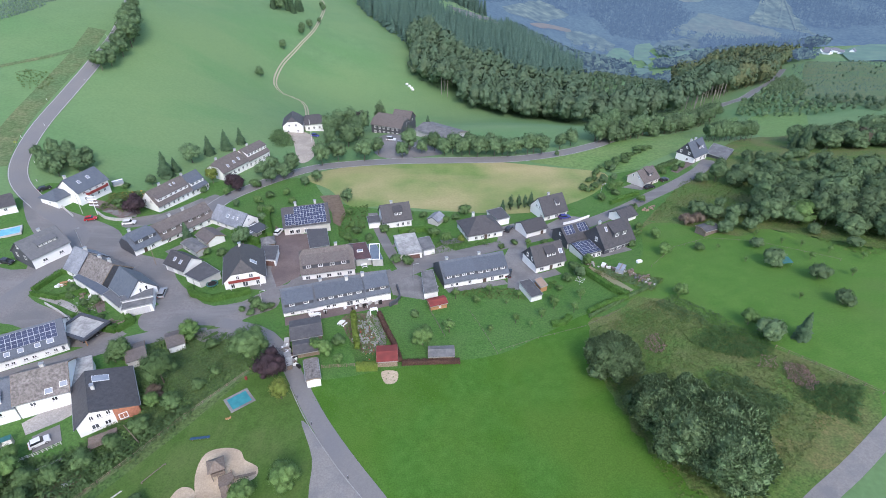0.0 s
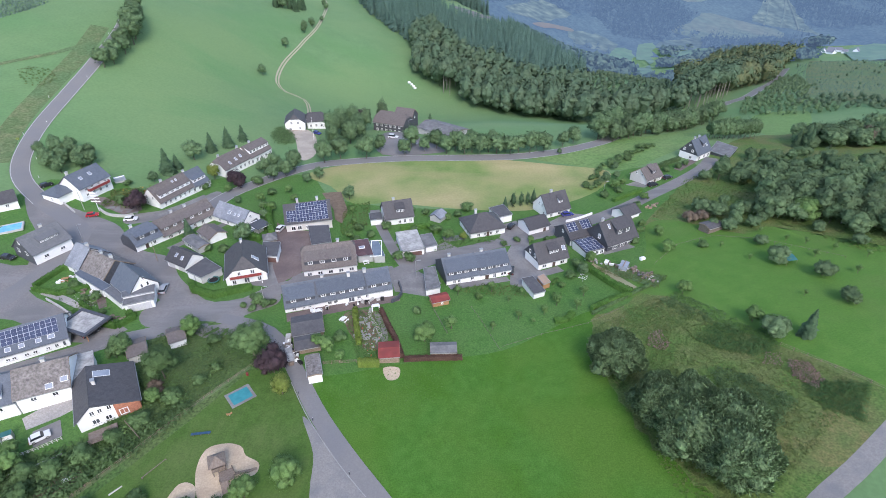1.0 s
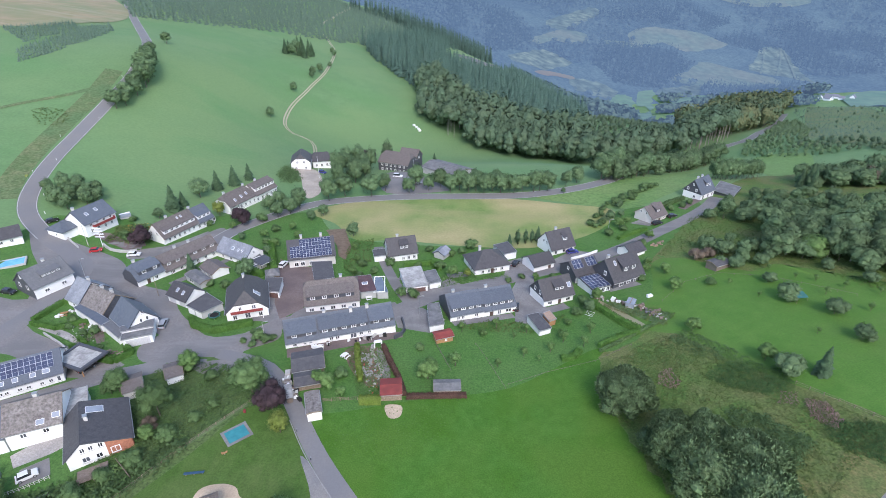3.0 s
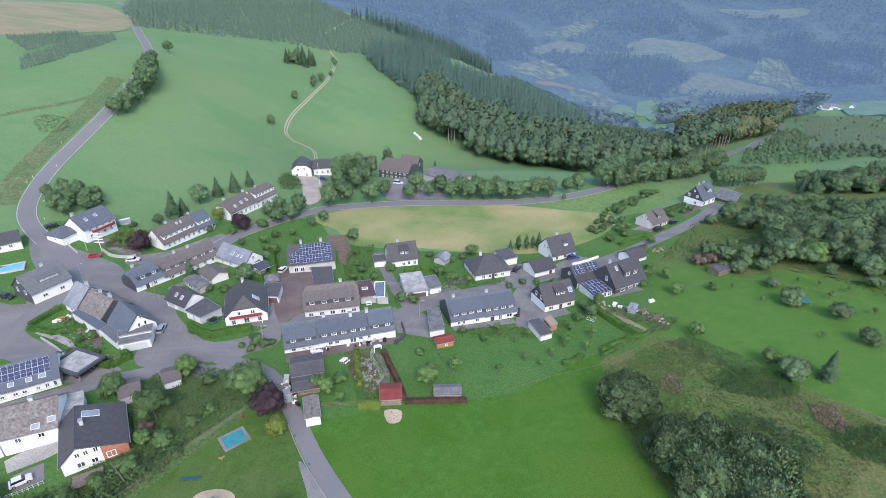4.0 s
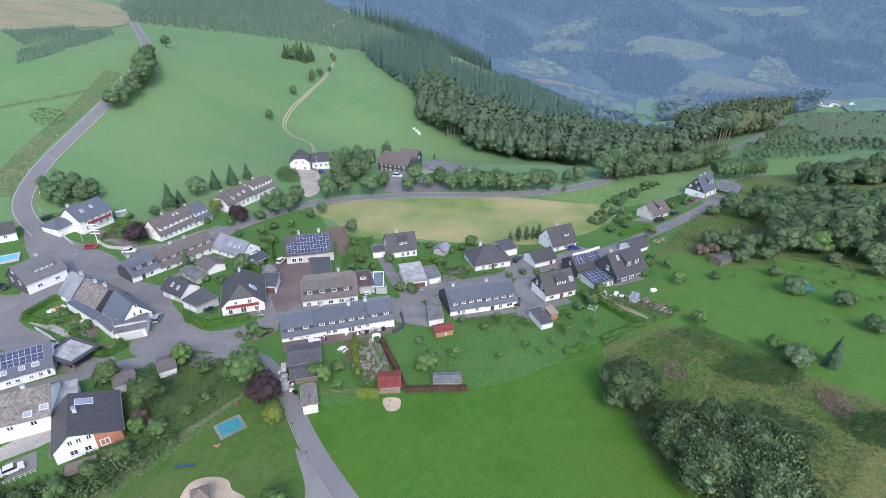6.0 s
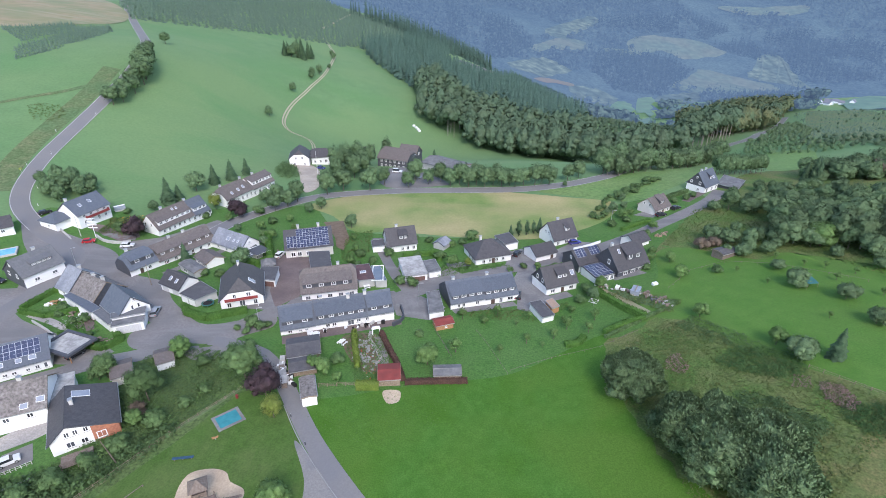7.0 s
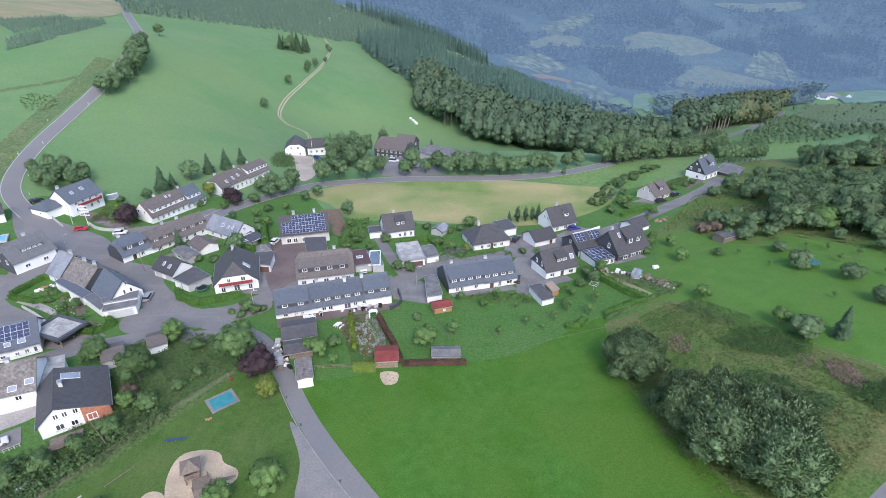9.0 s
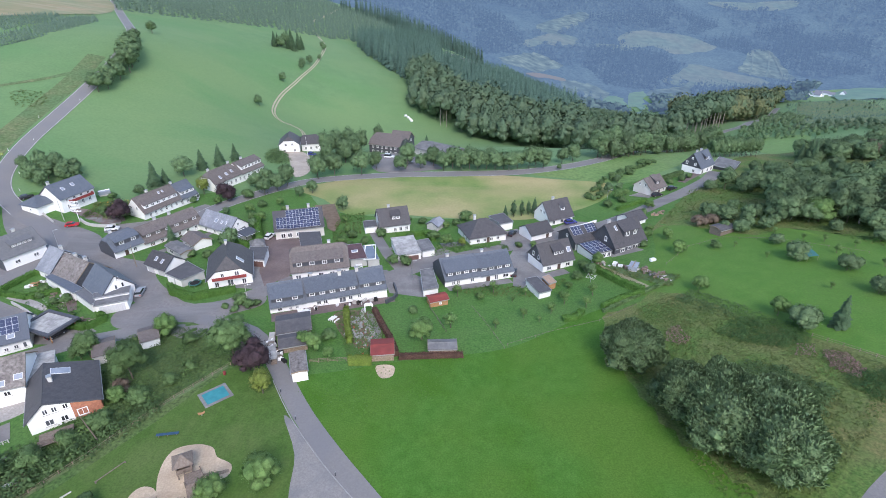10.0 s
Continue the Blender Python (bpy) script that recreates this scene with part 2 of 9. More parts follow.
M["teal"] = material("teal_trampoline_mat", (0.035, 0.21, 0.24), (0.05, 0.26, 0.29), 0.8, 0.6)
M["blue_tarp"] = material("turquoise_tarpaulin", (0.03, 0.12, 0.12), (0.045, 0.16, 0.155), 1.0, 0.6)
M["rubber"] = material("tyre_rubber", (0.02, 0.02, 0.02), rough=0.8)
M["car_glass"] = material("car_glass", (0.025, 0.03, 0.035), rough=0.08, spec=0.6)
M["lamp_red"] = material("tail_light", (0.35, 0.02, 0.02), rough=0.3)
M["lamp_white"] = material("head_light", (0.7, 0.7, 0.7), rough=0.2)
for _k, _c in (("red", (0.42, 0.03, 0.035)), ("white", (0.72, 0.72, 0.73)), ("silver", (0.30, 0.31, 0.33)), ("black", (0.03, 0.03, 0.034)), ("blue", (0.05, 0.06, 0.24))):
    M["car_" + _k] = material("car_paint_" + _k, _c, rough=0.25, spec=0.6)
M["bark"] = material("tree_bark", (0.10, 0.08, 0.06), (0.16, 0.13, 0.10), 3.0, 0.95, bump=0.5)
M["bark_pale"] = material("pale_beech_bark", (0.30, 0.28, 0.25), (0.22, 0.20, 0.18), 1.0, 0.9)
M["bark_birch"] = material("birch_bark", (0.45, 0.43, 0.40), (0.25, 0.23, 0.21), 2.5, 0.9)


def leaf(name, a, b, island=0.16, large=None):
    return material(name, a, b, 0.5, 0.75, detail=3.0, per_object=0.16, per_island=island * 0.75, large=large, large_scale=0.12, spec=0.15, grain=(1.1, 0.18))


M["leaf"] = leaf("broadleaf_foliage", (0.080, 0.140, 0.054), (0.108, 0.176, 0.070), 0.22)
M["leaf_grey"] = leaf("grey_green_foliage", (0.084, 0.144, 0.068), (0.118, 0.184, 0.090), 0.25)
M["leaf_bush"] = leaf("grey_green_willow_foliage", (0.084, 0.138, 0.066), (0.118, 0.178, 0.088), 0.25)
M["leaf_willow"] = leaf("willow_foliage", (0.106, 0.172, 0.080), (0.150, 0.224, 0.112), 0.45)
M["leaf_autumn"] = leaf("turning_oak_foliage", (0.105, 0.130, 0.062), (0.140, 0.150, 0.070), 0.22, large=(0.080, 0.122, 0.066))
M["leaf_nettle"] = leaf("dark_nettle_foliage", (0.066, 0.138, 0.044), (0.092, 0.172, 0.060), 0.25)
M["leaf_brown"] = leaf("reddish_brown_foliage", (0.115, 0.088, 0.068), (0.150, 0.120, 0.090), 0.15)
M["leaf_birch"] = leaf("birch_foliage", (0.086, 0.138, 0.070), (0.120, 0.178, 0.090), 0.25)
M["leaf_light"] = leaf("light_green_foliage", (0.094, 0.172, 0.054), (0.128, 0.212, 0.072), 0.22)
M["leaf_yellow"] = leaf("yellow_green_foliage", (0.155, 0.205, 0.045), (0.200, 0.245, 0.065))
M["leaf_purple"] = leaf("copper_foliage", (0.036, 0.026, 0.030), (0.056, 0.036, 0.042), 0.25)
M["leaf_conifer"] = leaf("conifer_foliage", (0.052, 0.098, 0.050), (0.074, 0.126, 0.064))
M["leaf_hedge"] = leaf("clipped_hedge_foliage", (0.066, 0.150, 0.030), (0.088, 0.182, 0.042), 0.14)
M["leaf_hedge_yellow"] = leaf("golden_hedge_foliage", (0.105, 0.158, 0.030), (0.135, 0.185, 0.042), 0.25)
M["leaf_hedge_brown"] = leaf("copper_beech_hedge_foliage", (0.075, 0.045, 0.036), (0.105, 0.06, 0.048), 0.3)
# bluish cast of both forest foliages is distance haze put into the colour
M["leaf_forest"] = leaf("haze_tinted_forest_foliage", (0.080, 0.134, 0.080), (0.102, 0.162, 0.096), 0.14, large=(0.104, 0.152, 0.088))
M["leaf_spruce"] = leaf("haze_tinted_spruce_foliage", (0.060, 0.112, 0.090), (0.080, 0.138, 0.106), 0.15)
M["leaf_young"] = leaf("young_plantation_foliage", (0.101, 0.165, 0.123), (0.132, 0.196, 0.143))
M["weed"] = leaf("weed_foliage", (0.082, 0.146, 0.036), (0.114, 0.176, 0.050), 0.14, large=(0.128, 0.155, 0.054))
M["flower_pink"] = leaf("faded_pink_willowherb", (0.30, 0.185, 0.185), (0.20, 0.17, 0.125), 0.30)
M["bloom_red"] = leaf("red_flowers", (0.5, 0.06, 0.05), (0.6, 0.12, 0.1), 0.3)
M["bloom_orange"] = leaf("orange_and_yellow_flowers", (0.50, 0.22, 0.05), (0.55, 0.40, 0.08), 0.3)
M["bloom_white"] = leaf("white_flowers", (0.6, 0.6, 0.55), (0.7, 0.7, 0.66), 0.2)
# far materials: air haze is painted in as a blue emission on each
M["far_hill"] = material("haze_glow_far_hills", (0.022, 0.036, 0.036), (0.036, 0.053, 0.048), 0.03, 1.0, large=(0.044, 0.064, 0.054), large_scale=0.006, spec=0.0, glow=((0.150, 0.250, 0.45), 0.30), detail=10.0, bump=8.0, bump_scale=0.09, grain=(0.12, 0.4))
M["far_wood"] = material("haze_glow_far_woods", (0.028, 0.044, 0.042), (0.040, 0.058, 0.052), 0.02, 1.0, spec=0.0, per_island=0.10, large=(0.048, 0.068, 0.058), large_scale=0.006, glow=((0.150, 0.250, 0.45), 0.30))
M["far_dark"] = material("haze_glow_far_conifers", (0.018, 0.031, 0.031), (0.028, 0.042, 0.040), 0.02, 1.0, spec=0.0, per_island=0.12, glow=((0.150, 0.250, 0.45), 0.285))
M["far_field"] = material("haze_glow_far_field", (0.086, 0.112, 0.076), (0.068, 0.096, 0.070), 0.04, 1.0, spec=0.0, large=(0.094, 0.106, 0.074), large_scale=0.008, grain=(0.05, 0.2), glow=((0.150, 0.240, 0.44), 0.26))
M["far_block"] = material("haze_glow_cleared_slope", (0.075, 0.104, 0.078), (0.100, 0.122, 0.086), 0.05, 1.0, spec=0.0, large=(0.06, 0.085, 0.068), large_scale=0.01, glow=((0.150, 0.240, 0.44), 0.24), grain=(0.05, 0.4))
M["far_scrub"] = material("haze_glow_valley_foliage", (0.050, 0.088, 0.070), (0.070, 0.110, 0.084), 0.04, 1.0, spec=0.0, per_island=0.12, large=(0.085, 0.125, 0.085), large_scale=0.02, glow=((0.150, 0.240, 0.44), 0.16))
M["far_green"] = material("haze_glow_far_meadow", (0.075, 0.135, 0.058), (0.095, 0.15, 0.068), 0.03, 1.0, spec=0.0, grain=(0.05, 0.15), glow=((0.150, 0.240, 0.44), 0.24))
M["far_earth"] = material("haze_glow_felled_slope", (0.165, 0.140, 0.115), (0.135, 0.130, 0.105), 0.03, 1.0, spec=0.0, glow=((0.150, 0.240, 0.44), 0.15))
M["far_wall"] = material("haze_glow_far_wall", (0.75, 0.75, 0.75), rough=0.9, glow=((0.16, 0.25, 0.40), 0.2))
M["far_roof"] = material("haze_glow_far_roof", (0.13, 0.12, 0.13), rough=0.9, glow=((0.16, 0.25, 0.40), 0.2))

# ---- the lie of the land: broad, middle and small swells on even grids ----
SWELLS = (
    (1281, (-1992, -569, 854, 2277, 3700), (-569, 996, 2419, 3842),
     (-104.84, -13.72, 76.52, -124.87, -59.6, 23.42, 76.16, -23.58, -128.01, -2.93, 85.07, -10.58, -81.96, 51.42, 102.67, 40.85, -41.88, -45.92, 60.71, 64.85)),
    (470, (-712, 0, 712, 1423), (1138, 1779, 2419), (21.71, -64.4, -81.75, -17.11, 8.45, 27.98, -56.36, -88.94, -3.86, -27.8, 98.22, 41.73)),
    (242, (-498, -213, 71, 356, 640), (213, 498, 783, 1067),
     (38.82, -38.12, 8.55, 65.94, 11.14, 21.27, 44.01, -25.93, -39.8, 18.36, -9.42, -1.19, 20.77, 1.1, 86.73, 24.57, 41.35, 19.07, -89.24, 46.38)),
    (60, (-178, -107, -36, 36, 107, 178), (64, 128, 192, 270, 356),
     (3.67, -5.29, 4.91, -6.34, 3.49, -8.88, -1.46, 3.69, 3.09, -3.51, 4.27, -1.46, 4.24, -6.39, -1.2, -4.22, -6.67, -2.57, 3.47, -1.2, 5.74, 1.84, 6.43, -8.97, 20.9, -17.4, -18.76, -2.93, -17.35, -1.09)),
    (110, (640,), (760,), (-45.0,)),
    (90, (245,), (735,), (-36.0,)),
)


def land(x, y):
    """Height of the ground, for numbers or arrays."""
    x, y = np.asarray(x, float), np.asarray(y, float)
    z = np.zeros(np.broadcast(x, y).shape)
    for r, xs, ys, hs in SWELLS:
        for k, h in enumerate(hs):
            cx, cy = xs[k % len(xs)], ys[k // len(xs)]
            z = z + h * np.exp(-((x - cx) ** 2 + (y - cy) ** 2) / (2 * r * r))
    return z


_HUMPS = np.array([(xs[k % len(xs)], ys[k // len(xs)], 0.5 / (r * r), h) for r, xs, ys, hs in SWELLS for k, h in enumerate(hs)])


def ground_z(x, y):
    """Height of the ground at one place."""
    return float((_HUMPS[:, 3] * np.exp(-((x - _HUMPS[:, 0]) ** 2 + (y - _HUMPS[:, 1]) ** 2) * _HUMPS[:, 2])).sum())


# ---- mesh helpers ----
def mesh_of(name, verts, faces, mats, slots=None, smooth=False):
    me = bpy.data.meshes.new(name)
    me.from_pydata([tuple(v) for v in verts], [], [tuple(f) for f in faces])
    for m in mats if isinstance(mats, (list, tuple)) else [mats]:
        me.materials.append(m)
    if slots is not None:
        me.polygons.foreach_set("material_index", slots)
    if smooth:
        me.polygons.foreach_set("use_smooth", [True] * len(me.polygons))
    me.update()
    return me


def quad_mesh(name, quads, mats, slots=None):
    """A mesh of loose quads from an array: four corners and a soft shading normal each."""
    quads = np.array(quads, float)
    n_quads = len(quads)
    face = np.cross(quads[:, 2] - quads[:, 0], quads[:, 3] - quads[:, 1])
    back = (face * quads[:, 4]).sum(1) < 0
    quads[back, :4] = quads[back, 3::-1]
    verts = quads[:, :4]
    me = bpy.data.meshes.new(name)
    me.vertices.add(n_quads * 4)
    me.vertices.foreach_set("co", np.asarray(verts, np.float32).ravel())
    me.loops.add(n_quads * 4)
    me.loops.foreach_set("vertex_index", np.arange(n_quads * 4, dtype=np.int32))
    me.polygons.add(n_quads)
    me.polygons.foreach_set("loop_start", np.arange(0, n_quads * 4, 4, dtype=np.int32))
    for m in mats:
        me.materials.append(m)
    if slots is not None:
        me.polygons.foreach_set("material_index", np.asarray(slots, np.int32))
    me.update(calc_edges=True)
    me.validate()
    soft = me.attributes.new("custom_normal", "FLOAT_VECTOR", "POINT")
    soft.data.foreach_set("vector", np.repeat(quads[:, 4], 4, axis=0).astype(np.float32).ravel())
    return me


class Solid:
    """Gathers boxes, prisms and tubes into one mesh."""

    def __init__(self):
        self.v, self.f, self.s = [], [], []

    def add(self, verts, faces, slot=0):
        o = len(self.v)
        self.v += [tuple(v) for v in verts]
        self.f += [tuple(i + o for i in f) for f in faces]
        self.s += [slot] * len(faces)
        return self

    def box(self, x0, y0, z0, x1, y1, z1, slot=0, m=None, bevel=0.0):
        vs = [(x, y, z) for z in (z0, z1) for x, y in ((x0, y0), (x1, y0), (x1, y1), (x0, y1))]
        if m is not None:
            vs = [m @ Vector(v) for v in vs]
        return self.add(vs, [(3, 2, 1, 0), (4, 5, 6, 7), (0, 1, 5, 4), (1, 2, 6, 5), (2, 3, 7, 6), (3, 0, 4, 7)], slot)

    def prism(self, outline, a, b, axis="x", slot=0, m=None):
        """An outline of (p, q) pairs drawn out from a to b along an axis."""
        n = len(outline)

        def at(p, q, d):
            v = {"x": (d, p, q), "y": (p, d, q), "z": (p, q, d)}[axis]
            return m @ Vector(v) if m is not None else v
        vs = [at(p, q, a) for p, q in outline] + [at(p, q, b) for p, q in outline]
        fs = [tuple(range(n)), tuple(range(2 * n - 1, n - 1, -1))] + [(i, n + i, n + (i + 1) % n, (i + 1) % n) for i in range(n)]
        return self.add(vs, fs, slot)

    def slab(self, corners, thick, slot=0):
        """A polygon thickened straight down."""
        n = len(corners)
        vs = list(corners) + [(x, y, z - thick) for x, y, z in corners]
        return self.add(vs, [tuple(range(n)), tuple(range(2 * n - 1, n - 1, -1))] + [(i, n + i, n + (i + 1) % n, (i + 1) % n) for i in range(n)], slot)

    def tube(self, p, q, r0, r1, sides=6, slot=0):
        p, q = Vector(p), Vector(q)
        w = (q - p).normalized()
        u = w.orthogonal().normalized()
        t = w.cross(u)
        vs = []
        for c, r in ((p, r0), (q, r1)):
            vs += [c + (u * math.cos(2 * math.pi * k / sides) + t * math.sin(2 * math.pi * k / sides)) * r for k in range(sides)]
        fs = [(k, (k + 1) % sides, sides + (k + 1) % sides, sides + k) for k in range(sides)]
        return self.add(vs, fs + [tuple(range(sides - 1, -1, -1)), tuple(range(sides, 2 * sides))], slot)

    def mesh(self, name, mats, smooth=False):
        me = mesh_of(name, self.v, self.f, mats, self.s, smooth)
        bm = bmesh.new()
        bm.from_mesh(me)
        bmesh.ops.recalc_face_normals(bm, faces=bm.faces)
        bm.to_mesh(me)
        bm.free()
        return me


def part(name, mesh, parent, label="", m=None):
    ob = new(name, mesh)
    ob.parent = parent
    if m is not None:
        ob.matrix_basis = m
    return tagged(ob, label)


def root(name, x, y, rot, label, category, group="", z=None):
    ob = new(name)
    ob.empty_display_size = 0.5
    ob.matrix_basis = pose(x, y, ground_z(x, y) if z is None else z, 0, 0, rot)
    return tagged(ob, label, category, group)


# ---- ground ----
def stops(lo, fine_lo, fine_hi, hi, step, grow):
    out = list(np.arange(fine_lo, fine_hi + 0.1, step))
    s, v = step, fine_hi
    while v < hi:
        s *= grow
        v += s
        out.append(v)
    s, v = step, fine_lo
    while v > lo:
        s *= grow
        v -= s
        out.insert(0, v)
    return np.array(out)


def sheet(name, xs, ys, mat, keep=None, lift=0.0):
    X, Y = np.meshgrid(xs, ys)
    Z = land(X, Y) + lift
    w = len(xs)
    faces = [(j * w + i, j * w + i + 1, (j + 1) * w + i + 1, (j + 1) * w + i) for j in range(len(ys) - 1) for i in range(w - 1)
             if keep is None or keep((xs[i] + xs[i + 1]) / 2, (ys[j] + ys[j + 1]) / 2)]
    return new(name, mesh_of(name, np.stack([X.ravel(), Y.ravel(), Z.ravel()], 1), faces, mat, smooth=True))


gx, gy = stops(-4200, -220, 220, 4300, 5.0, 1.10), stops(-900, 20, 330, 4300, 5.0, 1.09)


def is_far(x, y):
    return y > 1150 + 0.25 * x or x > 900 or x < -900


tagged(sheet("ground", gx, gy, M["upland"], lambda x, y: not is_far(x, y)), "green upland meadows rolling round the village", "ground", kind="structure")
# the blue haze over the backdrop is its material's own glow
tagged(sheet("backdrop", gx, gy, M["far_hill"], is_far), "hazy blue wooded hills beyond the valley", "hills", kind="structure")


def inside(x, y, poly):
    hit = False
    for (x0, y0), (x1, y1) in zip(poly, poly[1:] + poly[:1]):
        if (y0 > y) != (y1 > y) and x < (x1 - x0) * (y - y0) / (y1 - y0) + x0:
            hit = not hit
    return hit


def rounded(pts, closed=True, steps=4):
    """A smooth line through the points."""
    n, out = len(pts), []
    for i in range(n if closed else n - 1):
        p = [Vector(pts[k % n] if closed else pts[max(0, min(n - 1, k))]) for k in (i - 1, i, i + 1, i + 2)]
        for k in range(steps):
            t = k / steps
            out.append(tuple(0.5 * (2 * p[1] + (p[2] - p[0]) * t + (2 * p[0] - 5 * p[1] + 4 * p[2] - p[3]) * t * t + (3 * p[1] - p[0] - 3 * p[2] + p[3]) * t ** 3)))
    return out if closed else out + [tuple(pts[-1])]


def patch(name, pts, mat, label, category, lift=0.05, cell=5.0, smooth=True, ragged=0.0, kind="structure"):
    """A piece of ground cover laid over the land."""
    pts = rounded(pts) if smooth else pts
    if ragged:
        rng = random.Random(len(pts))
        pts = [(x + rng.uniform(-ragged, ragged), y + rng.uniform(-ragged, ragged)) for x, y in pts]
    bm = bmesh.new()
    bm.faces.new([bm.verts.new((x, y, 0)) for x, y in pts])
    bmesh.ops.triangulate(bm, faces=bm.faces[:])
    lo, hi = np.min(pts, 0), np.max(pts, 0)
    for ax in (0, 1):
        for c in np.arange(math.ceil(lo[ax] / cell) * cell, hi[ax], cell):
            no = (1, 0, 0) if ax == 0 else (0, 1, 0)
            bmesh.ops.bisect_plane(bm, geom=bm.verts[:] + bm.edges[:] + bm.faces[:], plane_co=Vector(no) * float(c), plane_no=no)
    for v in bm.verts:
        v.co.z = ground_z(v.co.x, v.co.y) + lift
    me = bpy.data.meshes.new(name)
    bmesh.ops.recalc_face_normals(bm, faces=bm.faces)
    if sum(f.normal.z for f in bm.faces) < 0:
        bmesh.ops.reverse_faces(bm, faces=bm.faces[:])
    bm.to_mesh(me)
    bm.free()
    me.materials.append(mat)
    me.polygons.foreach_set("use_smooth", [True] * len(me.polygons))
    return tagged(new(name, me), label, category, kind=kind)


def ribbon(pts, width, spacing=3.0, offset=0.0):
    """Left and right edges of a band along a smooth line."""
    line = rounded(pts, False, 8)
    out, last = [], None
    for i, p in enumerate(line):
        p = Vector(p)
        if last is not None and (p - last).length < spacing and i < len(line) - 1:
            continue
        d = (Vector(line[min(i + 1, len(line) - 1)]) - Vector(line[max(i - 1, 0)])).normalized()
        side = Vector((-d.y, d.x))
        out.append((p + side * (offset + width / 2), p + side * (offset - width / 2)))
        last = p
    return out


def strip_mesh(name, edges, mat, lift, across=3):
    vs, fs = [], []
    for a, b in edges:
        for k in range(across + 1):
            q = a.lerp(b, k / across)
            vs.append((q.x, q.y, ground_z(q.x, q.y) + lift))
    w = across + 1
    for j in range(len(edges) - 1):
        fs += [(j * w + k, j * w + k + 1, (j + 1) * w + k + 1, (j + 1) * w + k) for k in range(across)]
    return mesh_of(name, vs, fs, mat, smooth=True)


def road(name, pts, width, mat, label, lift=0.09, kerbs=False, edge_lines=0, spacing=3.0):
    ob = tagged(new(name, strip_mesh(name, ribbon(pts, width, spacing), mat, lift)), label, "road", kind="structure")
    if kerbs:
        for s in (-1, 1):
            part("kerb", strip_solid("kerb", ribbon(pts, 0.16, spacing, s * (width / 2 + 0.08)), M["kerb"], -0.1, lift + 0.1), ob)
    if edge_lines:
        for s in (-1, 1):
            part("edge_line", strip_mesh("edge_line", ribbon(pts[:edge_lines], 0.22, spacing, s * (width / 2 - 0.25)), M["paint"], lift + 0.02, 1), ob)
    return ob


def strip_solid(name, edges, mat, z0, z1):
    s = Solid()
    for (a, b), (c, d) in zip(edges, edges[1:]):
        lo = [(p.x, p.y, ground_z(p.x, p.y) + z0) for p in (a, b, d, c)]
        hi = [(p.x, p.y, ground_z(p.x, p.y) + z1) for p in (a, b, d, c)]
        s.add(lo + hi, [(3, 2, 1, 0), (4, 5, 6, 7), (0, 1, 5, 4), (1, 2, 6, 5), (2, 3, 7, 6), (3, 0, 4, 7)])
    return s.mesh(name, [mat])

# ---- fields and lawns ----
patch("meadow", [(-31, 83), (-20, 88), (-5, 92), (14, 96), (30, 106), (40, 110), (42, 88), (46, 66), (54, 40), (44, 10), (0, 10), (-8, 50), (-17, 63)], M["meadow"], "lush green hay meadow", "meadow", 0.05)
patch("meadow", [(54, 112), (64, 96), (72, 84), (86, 70), (120, 66), (150, 90), (140, 120), (117, 126), (105, 149), (94, 146), (78, 160), (68, 158), (62, 140), (50, 120)], M["orchard"], "green orchard meadow with young trees", "meadow", 0.05)
patch("meadow", [(-150, 140), (-118, 112), (-108, 60), (-82, 58), (-62, 70), (-48, 84), (-30, 80), (-15, 86), (16, 91), (40, 100), (66, 116), (78, 150), (92, 186), (106, 213), (70, 206), (58, 190), (45, 180), (0, 174), (-40, 180), (-56, 203), (-75, 195), (-90, 198), (-104, 187), (-113, 180), (-124, 187), (-138, 184), (-150, 180)], M["lawn"], "mown lawns and gardens of the village", "lawn", 0.03)
patch("hayfield", [(-57, 203), (-44, 213), (-24, 218), (16, 221), (50, 214), (68, 207), (62, 192), (47, 180), (29, 173.5), (5, 174.5), (-20, 178), (-34, 177), (-45, 192)], M["dry"], "dry yellowing hayfield behind the houses", "field", 0.07)
patch("pasture", [(38, 222), (55, 228), (80, 246), (110, 262), (160, 310), (185, 330), (150, 270), (115, 240), (95, 222), (75, 208), (52, 215)], M["pale"], "pale grazed pasture below the wood", "field", 0.09)
patch("scrub_ground", [(38, 107), (48, 113), (57, 117), (68, 104), (77, 92), (90, 77), (74, 60), (60, 48), (50, 42), (47, 54), (44.5, 61), (40, 69), (37.5, 79), (35.5, 90), (36, 100)], M["rough"], "rough fallow grass with scrub", "grass", 0.06, ragged=1.1)
patch("scrub_ground", [(-72, 83), (-73, 100), (-66, 106), (-50, 103), (-40, 92), (-40, 86), (-49, 74), (-56, 62), (-62, 50), (-90, 50), (-88, 66), (-76, 68), (-64, 78)], M["bank"], "overgrown bank above the playground", "grass", 0.07, ragged=0.4)
patch("playground_lawn", [(-67, 54), (-53, 73.5), (-44.5, 88), (-40, 91), (-35.5, 87.5), (-29.5, 76.5), (-22, 66), (-12, 54), (-12, 40), (-60, 40)], M["play_lawn"], "trodden playground lawn", "lawn", 0.08, smooth=False)
patch("stubble_field", [(-470, 520), (-400, 640), (-322, 570), (-268, 482), (-281, 434), (-300, 400), (-380, 380)], M["stubble"], "brownish stubble field on the hill", "field", 0.35, 12.0, ragged=1.5)
tagged(new("verge", strip_mesh("verge", ribbon([(-194, 322), (-189, 290), (-186, 256), (-182.5, 227), (-177.5, 206), (-171, 189)], 9.0, 3.0), M["verge"], 0.10)), "rough olive verge beside the road", "verge", kind="structure")
